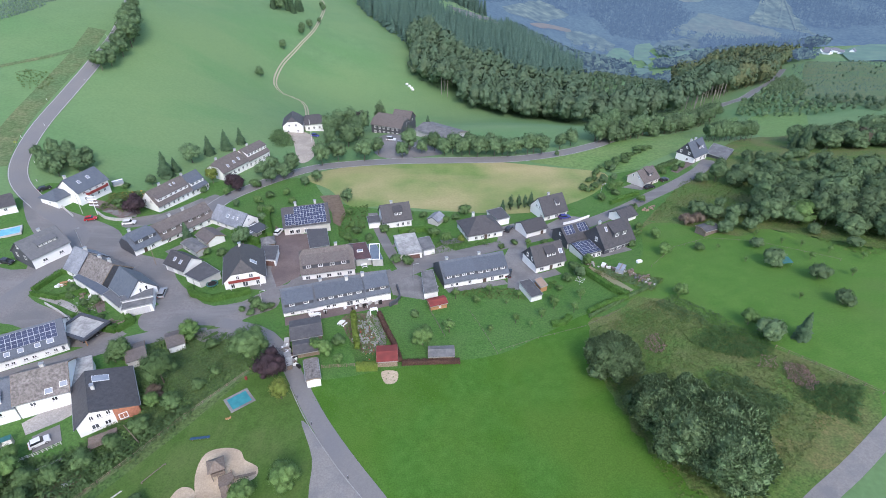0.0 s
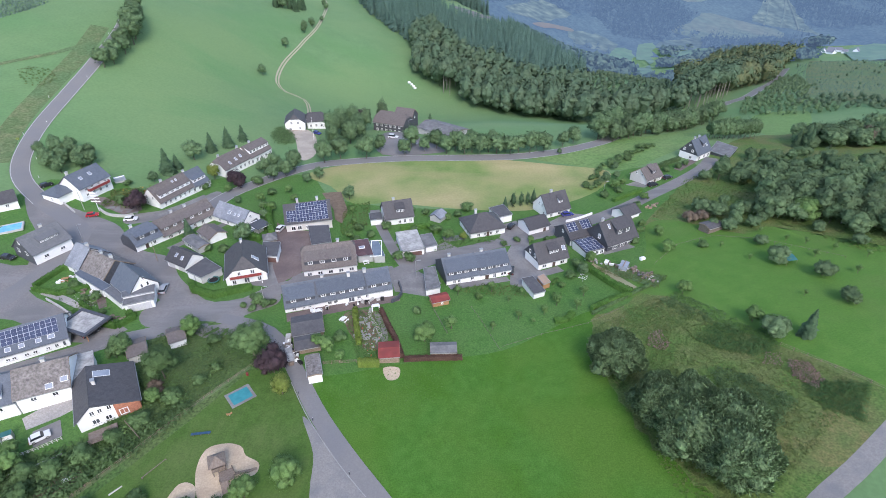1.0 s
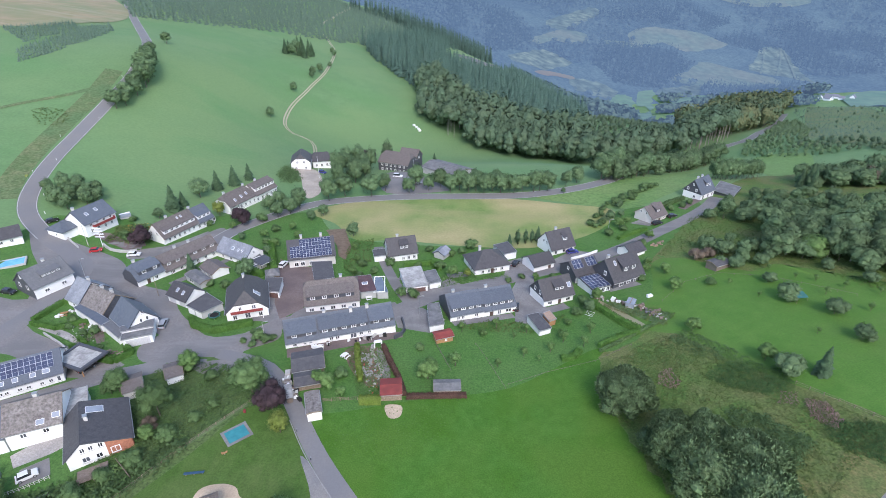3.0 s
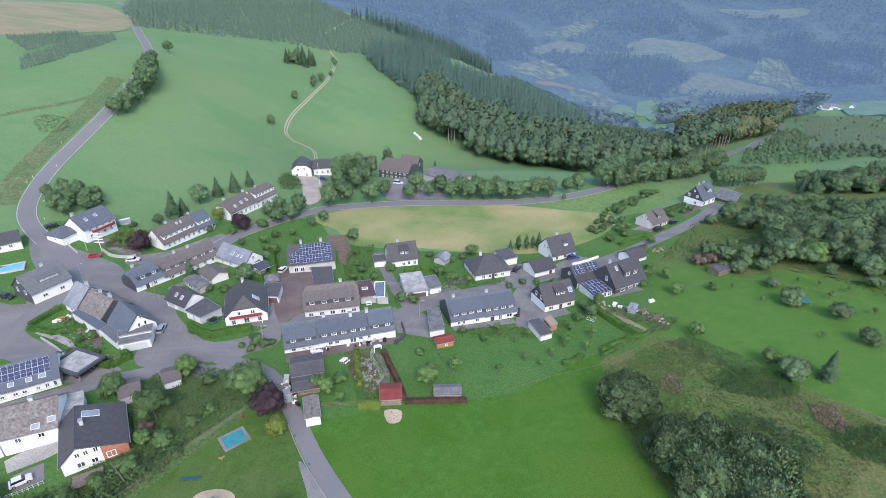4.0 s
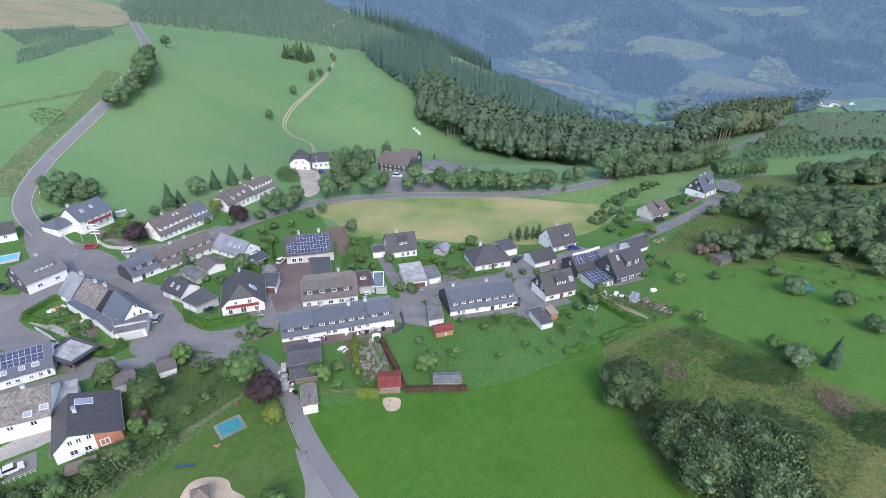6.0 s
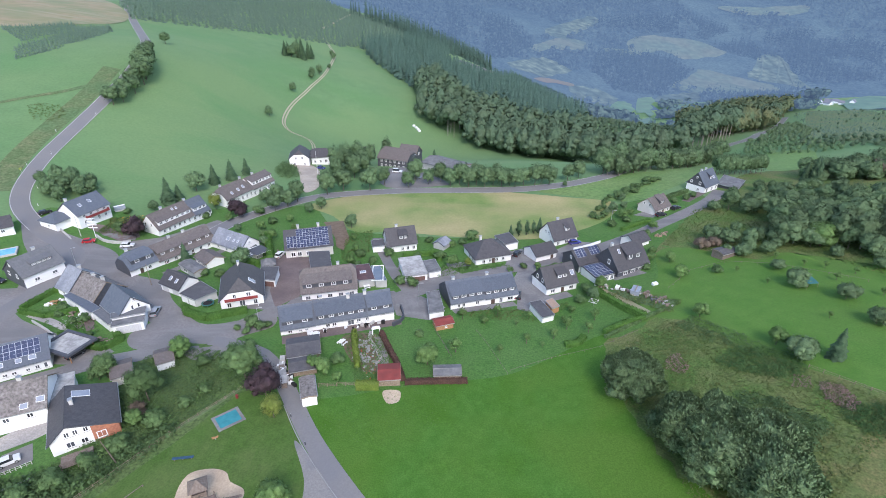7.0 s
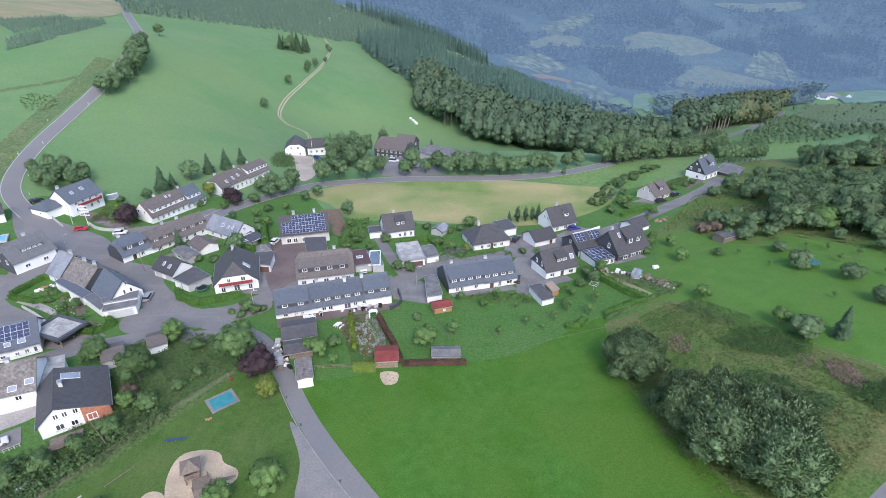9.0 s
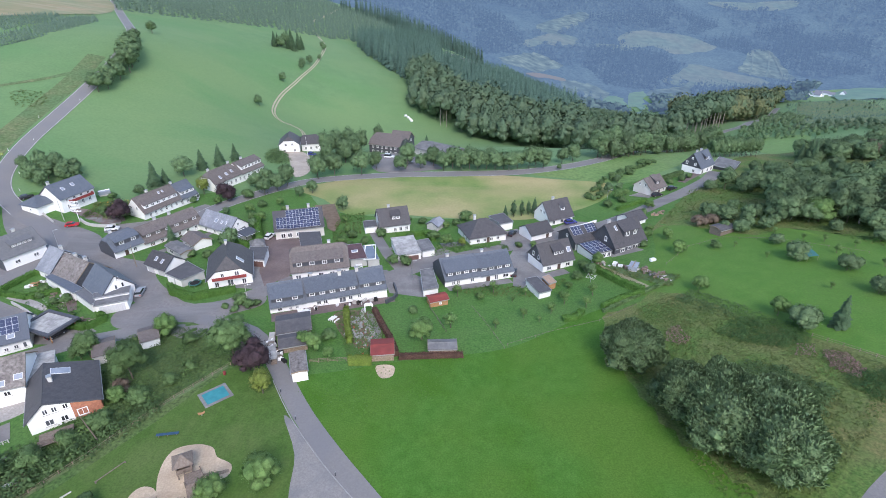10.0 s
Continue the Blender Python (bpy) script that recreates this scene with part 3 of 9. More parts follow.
tagged(new("bank", strip_mesh("bank", ribbon([(-222, 258), (-213, 269), (-200, 283), (-190, 300)], 3.0, 3.0), M["verge"], 0.12)), "narrow unmown bank across the slope", "bank", kind="structure")
patch("orchard_rough", [(66, 156), (78, 156), (92, 142), (103, 144), (113, 121), (150, 108), (230, 140), (230, 260), (160, 262), (125, 232), (112, 216), (90, 188)], M["rough"], "rough grass under the eastern scrub", "grass", 0.04)
patch("meadow", [(163, 262), (177, 300), (192, 326), (214, 318), (206, 296), (186, 268)], M["fresh"], "small bright green meadow beside the spruce hedge", "meadow", 0.12, 6.0)
patch("clearing", [(246, 322), (256, 305), (453, 566), (506, 760), (426, 652), (359, 544), (247, 372)], M["verge"], "pale clearing with young plants", "field", 0.25, 12.0)

patch("scrub_ground", [(67.1, 74.6), (72.8, 76.4), (78.1, 70.7), (80, 66), (74.5, 60.6), (63.3, 62.5), (61.7, 68.4)], M["straw"], "dry straw-coloured grass on the fallow", "grass", 0.08, 3.0, ragged=0.8)
# ---- roads ----
road("road", [(-430, 760), (-352, 640), (-289, 528), (-229, 428), (-199, 373), (-185, 326), (-180, 286), (-177, 256), (-173.5, 227), (-169, 207), (-163, 191), (-155, 179.5), (-142, 168.5), (-129.5, 160), (-119, 150), (-117, 136), (-118, 125), (-121, 112), (-128, 95)],
     6.4, M["asphalt_new"], "grey country road curving into the village", 0.12, edge_lines=13)
road("street", [(-124, 156), (-108, 147), (-92, 132), (-77, 118.5), (-66, 110.5), (-57, 110.5), (-52, 114.5), (-46, 120.5), (-36, 124.5), (-24, 124.5), (-16, 128.5), (-10.5, 133), (-2.5, 139.3), (11.5, 146.6), (21.8, 151.2), (31.8, 155.6), (44.2, 160.6), (55.4, 167), (67.7, 175), (78.7, 183.4), (93.3, 194.4), (107, 207), (116, 219)],
     5.6, M["asphalt"], "narrow grey village street", 0.10)
road("street", [(-62, 110), (-69, 103.5), (-76, 100.5), (-84, 98), (-91, 94), (-103, 88), (-118, 80)], 5.0, M["asphalt"], "side street between gardens", 0.09)
road("lane", [(-58, 107), (-46, 103), (-39.3, 96.4), (-34, 88), (-26.6, 75.8), (-19, 65.5), (-12, 57), (-4, 47), (6, 34)], 3.7, M["asphalt_new"], "narrow asphalt lane along the meadow", 0.13)
road("road", [(-86, 168), (-84, 178), (-80, 187), (-70, 200), (-58, 211), (-45.5, 216), (-21, 220.3), (4, 221.6), (28.5, 223.2), (42, 226.2), (55, 231), (68, 238.5), (80, 249), (105, 282), (150, 335), (194, 372), (224, 396), (275, 470), (327, 547), (372, 610), (415, 672)],
     6.6, M["asphalt_new"], "through road lined with trees", 0.14, edge_lines=99)
road("lane", [(-11.5, 133), (-15.6, 141.5), (-20, 153.5), (-24.2, 166), (-25.5, 172)], 3.4, M["asphalt"], "access lane to the houses", 0.09)
road("field_path", [(100.4, 78.3), (88.6, 70.1), (74.6, 60.6), (62.6, 53.1), (50.6, 43.1)], 3.6, M["gravel"], "pale gravelled field path", 0.10)
for _off in (-0.75, 0.75):
    edges_ = ribbon([(-140, 640), (-125, 595), (-111, 547), (-105, 476), (-109, 429), (-113, 390), (-111, 360), (-104, 347), (-90, 345), (-78, 300)], 0.9, 4.0, _off)
    tagged(new("farm_track", strip_mesh("farm_track", edges_, M["track"], 0.3)), "pale wheel track of a farm lane", "track", kind="structure")
tagged(new("farm_track", strip_mesh("farm_track", ribbon([(-158, 716), (-162, 844), (-164, 975)], 4.0, 8.0), M["track"], 0.6)), "pale forest track over the ridge", "track", kind="structure")
patch("junction", [(-150, 174), (-130, 166), (-112, 158), (-104, 150), (-96, 142), (-84, 137), (-78, 128), (-72, 121.5), (-62, 114), (-47, 118.5), (-45, 113), (-52, 108), (-52, 102), (-58, 99), (-66, 103), (-76, 104), (-80, 110), (-76, 118), (-80, 124), (-90, 126), (-95, 136), (-108, 139), (-114, 130), (-122, 128), (-130, 146), (-142, 160)], M["asphalt"], "wide asphalt junction in the village", "road", 0.07, 4.0)
patch("gravel_lot", [(-29.6, 75), (-25, 70.5), (-17.5, 61), (-10, 50), (-22, 50), (-24.5, 58), (-25.5, 66)], M["gravel"], "pale gravel lay-by beside the lane", "yard", 0.11, 3.0)
patch("courtyard", [(-57.9, 161.2), (-53, 155.6), (-44.5, 155), (-41.2, 145.4), (-42.1, 128.5), (-47.1, 122.5), (-51.2, 131.5)], M["paving"], "red-brown paved courtyard", "yard", 0.09, 3.0, False)
patch("driveway", [(-33, 250), (-24, 262), (-2, 234), (-4, 227), (-28, 225)], M["asphalt"], "asphalt parking in front of the inn", "yard", 0.12, 4.0)
patch("driveway", [(-80, 262), (-71, 264), (-63, 250), (-58, 226), (-62, 218), (-67, 230), (-72, 246)], M["paving_beige"], "pale beige paved driveway", "yard", 0.12, 4.0)
patch("driveway", [(-15, 141), (-5, 144), (0, 150), (4, 146), (-8, 133), (-14, 136)], M["paving_grey"], "paved garage forecourt", "yard", 0.08, 3.0, False)
patch("driveway", [(10.6, 147.1), (18.1, 153.2), (20.6, 163.1), (24.9, 165.7), (29.0, 159), (35.5, 163.5), (44.1, 171), (52.6, 168.4), (44.5, 161), (32.0, 156), (21.9, 151)], M["paving_grey"], "paved forecourts of the houses", "yard", 0.08, 3.0, False)
patch("driveway", [(-8, 131), (-1, 125), (-5, 118), (-14, 120), (-16, 127)], M["paving_grey"], "grey paved yard between the rows", "yard", 0.08, 3.0, False)
patch("driveway", [(19.0, 141.5), (22.0, 149.5), (27.5, 151), (27, 141), (28.4, 133.0), (30.5, 126.0), (23.9, 122.1), (18.6, 124.7), (19.4, 131)], M["paving_grey"], "grey paved drive between the houses", "yard", 0.08, 3.0, False)
patch("driveway", [(-56, 122), (-47, 121), (-46, 137), (-54, 141)], M["paving_grey"], "paved drive beside the house", "yard", 0.075, 3.0, False)
patch("driveway", [(-89, 75.6), (-85, 80), (-82, 82), (-79.1, 77.7), (-80.8, 76.0), (-86.2, 72.6)], M["paving_pale"], "pale paved terrace of the row houses", "yard", 0.09, 3.0, False)
patch("driveway", [(-84.6, 72.2), (-80.5, 75.1), (-77.6, 71.0), (-82.0, 68.3)], M["asphalt"], "dark parking yard below the terrace", "yard", 0.10, 3.0, False)
patch("vegetable_bed", [(-75.5, 58.2), (-71, 63.5), (-68.4, 61.4), (-71.8, 57.6)], M["soil"], "bare soil beside the bank", "bed", 0.10, 3.0)
patch("vegetable_bed", [(44.8, 135.4), (49.5, 128.5), (53.6, 120.8), (51.9, 119.9), (48.0, 126.0), (43.2, 132.8)], M["stubble"], "brown trodden path beside the hedge", "path", 0.085, 3.0, False)
patch("driveway", [(-97, 99), (-88, 108), (-80, 103), (-84, 98)], M["asphalt"], "dark drive by the carport", "yard", 0.10, 3.0, False)
patch("driveway", [(-128, 131), (-117, 133), (-121, 118), (-140, 124), (-140, 134)], M["asphalt"], "asphalt drive beside the road", "yard", 0.06, 4.0, False)
patch("driveway", [(-47, 119), (-43, 128.5), (-28, 130.5), (-16, 133.5), (-12, 127), (-24, 121.5)], M["asphalt"], "asphalt yard between the terrace and the house", "yard", 0.085, 3.0, False)
patch("terrace", [(-41.4, 108.8), (-29.4, 113.4), (-13.0, 118.2), (-12.2, 115.6), (-27.5, 110.0), (-40.4, 105.4)], M["paving"], "paved terrace along the row houses", "yard", 0.09, 3.0, False)
patch("vegetable_bed", [(-47.5, 186), (-40.3, 187.3), (-35.3, 171.5), (-35.6, 160.8), (-38.4, 163.8), (-40.5, 172)], M["soil"], "bare brown vegetable bed", "bed", 0.09, 4.0, False)
patch("vegetable_bed", [(57, 129), (63, 125), (58, 120), (46, 131), (48, 134)], M["verge"], "weedy vegetable bed", "bed", 0.08, 3.0, False)
patch("flower_bed", [(-26.5, 109), (-18, 110.5), (-14, 100), (-16, 96), (-21, 97)], M["soil"], "rock garden bed with gravel and flowers", "bed", 0.08, 3.0)
tagged(new("garden_path", strip_mesh("garden_path", ribbon([(-19.6, 112), (-19.7, 109.5), (-19.2, 107.4), (-18.0, 105.4), (-16.8, 103.0), (-16.2, 100.6), (-17.2, 98.6)], 1.0, 0.8), M["paving_pale"], 0.16)), "winding pale stone path through the rock garden", "path", kind="structure")
patch("sandpit", [(-43.9, 56), (-46.8, 62), (-46.7, 67), (-43.2, 68.4), (-40, 67.7), (-38.4, 65.6), (-35.5, 64), (-35.5, 61.5), (-39.5, 59.5), (-40.6, 55)], M["sand"], "pale sandpit of the playground", "sandpit", 0.12, 2.0)
patch("sandpit", [(-50, 54), (-49.4, 59), (-47.5, 60), (-45.4, 58.5), (-45, 54)], M["sand"], "small sandpit at the playground edge", "sandpit", 0.12, 2.0)
patch("bare_patch", [(-14.2, 89.4), (-10.6, 89.5), (-10.6, 86.2), (-13, 85.7)], M["sand"], "worn sandy spot in the meadow", "ground", 0.09, 2.0)
patch("driveway", [(-123, 124), (-112, 116.5), (-99, 110.5), (-95, 106), (-103, 103.5), (-112, 107), (-124, 110)], M["asphalt"], "pale asphalt drive along the gardens", "yard", 0.065, 4.0)
patch("driveway", [(-108, 158), (-98, 163), (-84, 178), (-88, 186), (-96, 172), (-110, 164)], M["asphalt"], "asphalt path between the terraces", "yard", 0.05, 4.0)

# paved strips and patios round the houses
for _pts, _m, _l in (([(-104, 137), (-99, 134), (-94, 127), (-90, 120), (-92.5, 118.5), (-99, 126), (-105.5, 133)], "paving_grey", "paved strip behind the farmstead gardens"),
                     ([(-112, 118), (-104, 114.8), (-96, 110.6), (-95, 112), (-103, 116.6), (-111, 120)], "paving_pale", "pale garden path along the hedge"),
                     ([(-97.5, 121.5), (-93.5, 117.5), (-90.5, 112.5), (-92, 111.5), (-95.5, 116), (-99.5, 120)], "paving", "brown garden path between the beds"),
                     ([(-132.8, 175.3), (-126.3, 171.4), (-112.3, 164.1), (-107.6, 168.3), (-110.5, 172.6), (-119.0, 172.7), (-124.4, 175.5)], "paving", "brown paved yard below the first house"),
                     ([(-121, 168), (-114, 166), (-108, 165.5), (-109, 169), (-117, 171)], "paving_grey", "paved corner behind the garden wall"),
                     ([(-100, 164), (-94, 172), (-89, 181), (-91.5, 182.5), (-97, 173.5), (-103, 166)], "paving_grey", "paved yard before the upper terrace"),
                     ([(-88, 143), (-80, 155), (-74, 164.5), (-72, 163.5), (-78, 153), (-86, 141.5)], "asphalt", "narrow drive before the lower terrace"),
                     ([(-12.5, 161), (-9.5, 162), (-14, 148), (-17, 147)], "asphalt", "drive to the small house"),
                     ([(-1, 153), (6, 155), (7, 152), (0, 149.5)], "paving_grey", "patio beside the bungalow"),
                     ([(0.5, 124.2), (18, 129), (19, 126.6), (1.6, 121.8)], "paving_grey", "paved terraces behind the row houses"),
                     ([(23, 129.5), (34, 134.5), (35.5, 131.5), (24.5, 127)], "paving_grey", "paved terrace of the dormer house"),
                     ([(48, 143.5), (58.5, 146), (60, 143.5), (49.5, 140)], "paving_grey", "paved terrace of the slate house"),
                     ([(95, 207), (100, 212.5), (106, 218), (108.5, 215.5), (101, 208.5), (97, 204.5)], "paving", "red-brown paved forecourt of the upper house"),
                     ([(71, 193), (76, 196), (83, 193.5), (77.5, 189.5)], "paving_grey", "paved forecourt of the pale house")):
    patch("patio", _pts, M[_m], _l, "yard", 0.085, 3.0, False)
tagged(new("footpath", strip_mesh("footpath", ribbon([(-69.6, 55.4), (-61.4, 66.1), (-54.7, 76.2), (-49.9, 82.6), (-44.8, 89.2)], 1.1, 2.0), M["verge"], 0.13)), "worn olive footpath along the playground fence", "path", kind="structure")

# ---- houses ----
WINDOWS = {}


def window_meshes(w, h):
    key = (round(w, 2), round(h, 2))
    if key not in WINDOWS:
        w, h = key
        f = Solid()
        b = 0.17
        for x0, z0, x1, z1 in ((-w / 2, 0, w / 2, b), (-w / 2, h - b, w / 2, h), (-w / 2, b, -w / 2 + b, h - b), (w / 2 - b, b, w / 2, h - b)):
            f.box(x0, -0.07, z0, x1, 0.02, z1)
        if w > 0.95:
            f.box(-0.05, -0.065, b, 0.05, 0.02, h - b)
        p = Solid()
        p.box(-w / 2 + b, -0.03, b, w / 2 - b, 0.015, h - b)
        s = Solid()
        s.box(-w / 2 - 0.08, -0.16, -0.06, w / 2 + 0.08, 0.02, -0.005)
        WINDOWS[key] = (f.mesh("window", [M["frame"]]), p.mesh("pane", [M["glass"]]), s.mesh("sill", [M["concrete"]]))
    return WINDOWS[key]


def put_window(parent, m, w=1.1, h=1.2, sill=True):
    f, p, s = window_meshes(w, h)
    ob = part("window", f, parent, m=m)
    part("pane", p, ob)
    if sill:
        part("sill", s, ob)


def side_pose(side, L, W, u, z):
    """A place on one wall: u along it, z above the floor."""
    return {"front": pose(u, -W / 2, z), "back": pose(u, W / 2, z, 0, 0, 180), "left": pose(-L / 2, -u, z, 0, 0, -90), "right": pose(L / 2, u, z, 0, 0, 90)}[side]


def panel_mesh():
    """One solar panel: a slab whose top is parted into frame bars and cells."""
    xs, ys = (-0.5, -0.47, 0.47, 0.5), (-0.8, -0.765, -0.015, 0.015, 0.765, 0.8)
    vs = [(x, y, 0.05) for y in ys for x in xs] + [(x, y, 0.0) for y in (ys[0], ys[-1]) for x in (xs[0], xs[-1])]
    fs, sl = [], []
    for j in range(5):
        for i in range(3):
            fs.append((j * 4 + i, j * 4 + i + 1, j * 4 + i + 5, j * 4 + i + 4))
            sl.append(0 if i == 1 and j in (1, 3) else 1)
    fs += [(24, 25, 3, 2, 1, 0), (26, 20, 21, 22, 23, 27), (24, 0, 4, 8, 12, 16, 20, 26), (25, 27, 23, 19, 15, 11, 7, 3), (24, 26, 27, 25)]
    return mesh_of("solar_panel", vs, fs, [M["pv"], M["pv_frame"]], sl + [1] * 5)


PANEL = panel_mesh()


def house(name, label, x, y, rot, L, W, he, pitch, wall="white", roof="slate_dark", shape="gable", windows=(), dormers=(), chimneys=(), skylights=(),
          panels=(), doors=(), gable_wall=None, gables=("left", "right"), z=None, over=(0.45, 0.3), lean=0.0, balcony=None, category="house", group="village houses", hip_at=0.55, plinth=None, clad_from=-0.3):
    """A house with its ridge along local x, its front towards local -y."""
    if z is None:
        c, s = math.cos(radians(rot)), math.sin(radians(rot))
        z = float(np.mean([ground_z(x + c * a - s * b, y + s * a + c * b) for a in (-L / 2, L / 2) for b in (-W / 2, W / 2)]))
    h = root(name, x, y, rot, label, category, group, z)
    tp = math.tan(radians(pitch))
    ry = lean * W / 2                      # the ridge may stand off the middle
    top = he + (W / 2 - abs(ry)) * tp      # ridge height
    tf, tb = (top - he) / (W / 2 + ry), (top - he) / (W / 2 - ry)
    # walls
    b = Solid()
    base = -1.8
    if shape == "hip":
        b.box(-L / 2, -W / 2, base, L / 2, W / 2, he)
    elif shape == "halfhip":
        zc = he + (top - he) * hip_at
        b.prism([(-W / 2, base), (W / 2, base), (W / 2, he), (ry + (top - zc) / tb, zc), (ry - (top - zc) / tf, zc), (-W / 2, he)], -L / 2, L / 2)
    else:
        b.prism([(-W / 2, base), (W / 2, base), (W / 2, he), (ry, top), (-W / 2, he)], -L / 2, L / 2)
    part("wall", b.mesh("wall", [M[wall]]), h)
    if plinth:
        part("plinth", Solid().box(-L / 2 - 0.03, -W / 2 - 0.03, base, L / 2 + 0.03, W / 2 + 0.03, 0.5).mesh("plinth", [M[plinth]]), h)
    if gable_wall and shape != "hip":
        for g in gables:
            s = -1 if g == "left" else 1
            a = s * (L / 2 + 0.002)
            zc = he + (top - he) * (hip_at if shape == "halfhip" else 1.0)
            low = 0.4 if wall == gable_wall else clad_from
            out = [(-W / 2, low), (W / 2, low), (W / 2, he), (ry + (top - zc) / tb, zc), (ry - (top - zc) / tf, zc), (-W / 2, he)]
            if shape != "halfhip":
                out = [(-W / 2, low), (W / 2, low), (W / 2, he), (ry, top), (-W / 2, he)]
            part("gable_cladding", Solid().prism(out, a, a + s * 0.06).mesh("gable_cladding", [M[gable_wall]]), h, "dark slate cladding")
    # roof
    oe, og = over
    th = 0.24
    yf, yb = -W / 2 - oe, W / 2 + oe
    zf, zb = he - oe * tf + th, he - oe * tb + th
    zt = top + th
    xl, xr = -L / 2 - og, L / 2 + og
    r = Solid()
    if shape == "hip":
        run = W / 2 + oe
        a, c = xl - oe + og + min(run, L / 2) * 0.95, xr + oe - og - min(run, L / 2) * 0.95
        xl, xr = -L / 2 - oe, L / 2 + oe
        r.slab([(xl, yf, zf), (xr, yf, zf), (c, ry, zt), (a, ry, zt)], th)
        r.slab([(xr, yb, zb), (xl, yb, zb), (a, ry, zt), (c, ry, zt)], th)
        r.slab([(xl, yb, zb), (xl, yf, zf), (a, ry, zt)], th)
        r.slab([(xr, yf, zf), (xr, yb, zb), (c, ry, zt)], th)
        rl, rr = a, c
    elif shape == "halfhip":
        zc = he + (top - he) * hip_at + th
        cut = (zt - zc) * 0.9
        a, c = xl + cut, xr - cut
        yfc, ybc = ry - (zt - zc) / tf, ry + (zt - zc) / tb
        r.slab([(xl, yf, zf), (xr, yf, zf), (xr, yfc, zc), (c, ry, zt), (a, ry, zt), (xl, yfc, zc)], th)
        r.slab([(xr, yb, zb), (xl, yb, zb), (xl, ybc, zc), (a, ry, zt), (c, ry, zt), (xr, ybc, zc)], th)
        r.slab([(xl, ybc, zc), (xl, yfc, zc), (a, ry, zt)], th)
        r.slab([(xr, yfc, zc), (xr, ybc, zc), (c, ry, zt)], th)
        rl, rr = a, c
    else:
        r.slab([(xl, yf, zf), (xr, yf, zf), (xr, ry, zt), (xl, ry, zt)], th)
        r.slab([(xr, yb, zb), (xl, yb, zb), (xl, ry, zt), (xr, ry, zt)], th)
        rl, rr = xl, xr
    rf = part("roof", r.mesh("roof", [M[roof]]), h)
    part("ridge_cap", Solid().prism([(ry - 0.16, zt - 0.08), (ry + 0.16, zt - 0.08), (ry, zt + 0.07)], rl, rr).mesh("ridge_cap", [M[roof]]), rf)
    for yy, zz in ((yf, zf), (yb, zb)):
        s = -1 if yy < 0 else 1
        part("gutter", Solid().box(xl, yy if s > 0 else yy - 0.12, zz - 0.3, xr, yy + 0.12 if s > 0 else yy, zz - 0.17).mesh("gutter", [M["metal"]]), rf)
    if shape == "gable":
        for xx in (xl, xr):
            s = -1 if xx < 0 else 1
            f = Solid()
            for ya, za, yc2, zc2 in ((yf, zf, ry, zt), (yb, zb, ry, zt)):
                f.add([(xx, ya, za + 0.03), (xx, yc2, zc2 + 0.03), (xx, yc2, zc2 - 0.26), (xx, ya, za - 0.26),
                       (xx + s * 0.05, ya, za + 0.03), (xx + s * 0.05, yc2, zc2 + 0.03), (xx + s * 0.05, yc2, zc2 - 0.26), (xx + s * 0.05, ya, za - 0.26)],
                      [(0, 1, 2, 3), (7, 6, 5, 4), (0, 4, 5, 1), (1, 5, 6, 2), (2, 6, 7, 3), (3, 7, 4, 0)])
            part("bargeboard", f.mesh("bargeboard", [M["slate_wall" if roof.startswith("slate") else "wood"]]), rf)

    def roof_z(yy):
        return zt - (ry - yy) * tf if yy < ry else zt - (yy - ry) * tb

    # chimneys: (x, y)
    for cx, cy in chimneys:
        zz = roof_z(cy)
        k = Solid().box(cx - 0.4, cy - 0.32, zz - 0.7, cx + 0.4, cy + 0.32, max(zz, zt) + 0.75)
        ch = part("chimney", k.mesh("chimney", [M["chimney"]]), h)
        part("chimney_cap", Solid().box(cx - 0.5, cy - 0.42, max(zz, zt) + 0.752, cx + 0.5, cy + 0.42, max(zz, zt) + 0.86).mesh("chimney_cap", [M["metal"]]), ch)
    # skylights: (x, share of the front slope from eave to ridge, width, height)
    for it in skylights:
        cx, share, w, hh = it[:4]
        cy = yf + (ry - yf) * share
        ang = math.degrees(math.atan(tf))
        sm = pose(cx, cy, roof_z(cy) + 0.02, ang, 0, 0)
        sk = part("skylight", Solid().box(-w / 2, -hh / 2, -0.1, w / 2, hh / 2, 0.06).mesh("skylight", [M["frame"]]), rf, m=sm)
        part("pane", Solid().box(-w / 2 + 0.08, -hh / 2 + 0.08, 0, w / 2 - 0.08, hh / 2 - 0.08, 0.075).mesh("pane", [M["skylight"]]), sk)
    # solar panels: (x of first, share of slope, columns, rows, width, height)
    for x0, share, nc, nr, pw, ph in panels:
        ang = math.degrees(math.atan(tf))
        for i in range(nc):
            for j in range(nr):
                d = (j - (nr - 1) / 2) * (ph + 0.03)
                cy = yf + (ry - yf) * share + d * math.cos(radians(ang))
                pm = pose(x0 + (i + 0.5) * (pw + 0.03), cy, roof_z(cy) + 0.12, ang, 0, 0)
                q = part("solar_panel", PANEL, h)
                q.matrix_basis = pm @ Matrix.Diagonal((pw, ph / 1.6, 1, 1))
    # dormers: (x, share of slope of the face, width, height, windows, wall material, roof slope)
    for it in dormers:
        cx, share, w, hh, nw, dm = it[:6]
        slope = it[6] if len(it) > 6 else 8
        fy = yf + (ry - yf) * share
        z0 = roof_z(fy)
        ts = math.tan(radians(slope))
        by = min(fy + hh / max(0.05, tf - ts), ry - 0.1)
        zback = z0 + hh + (by - fy) * ts
        d = Solid()
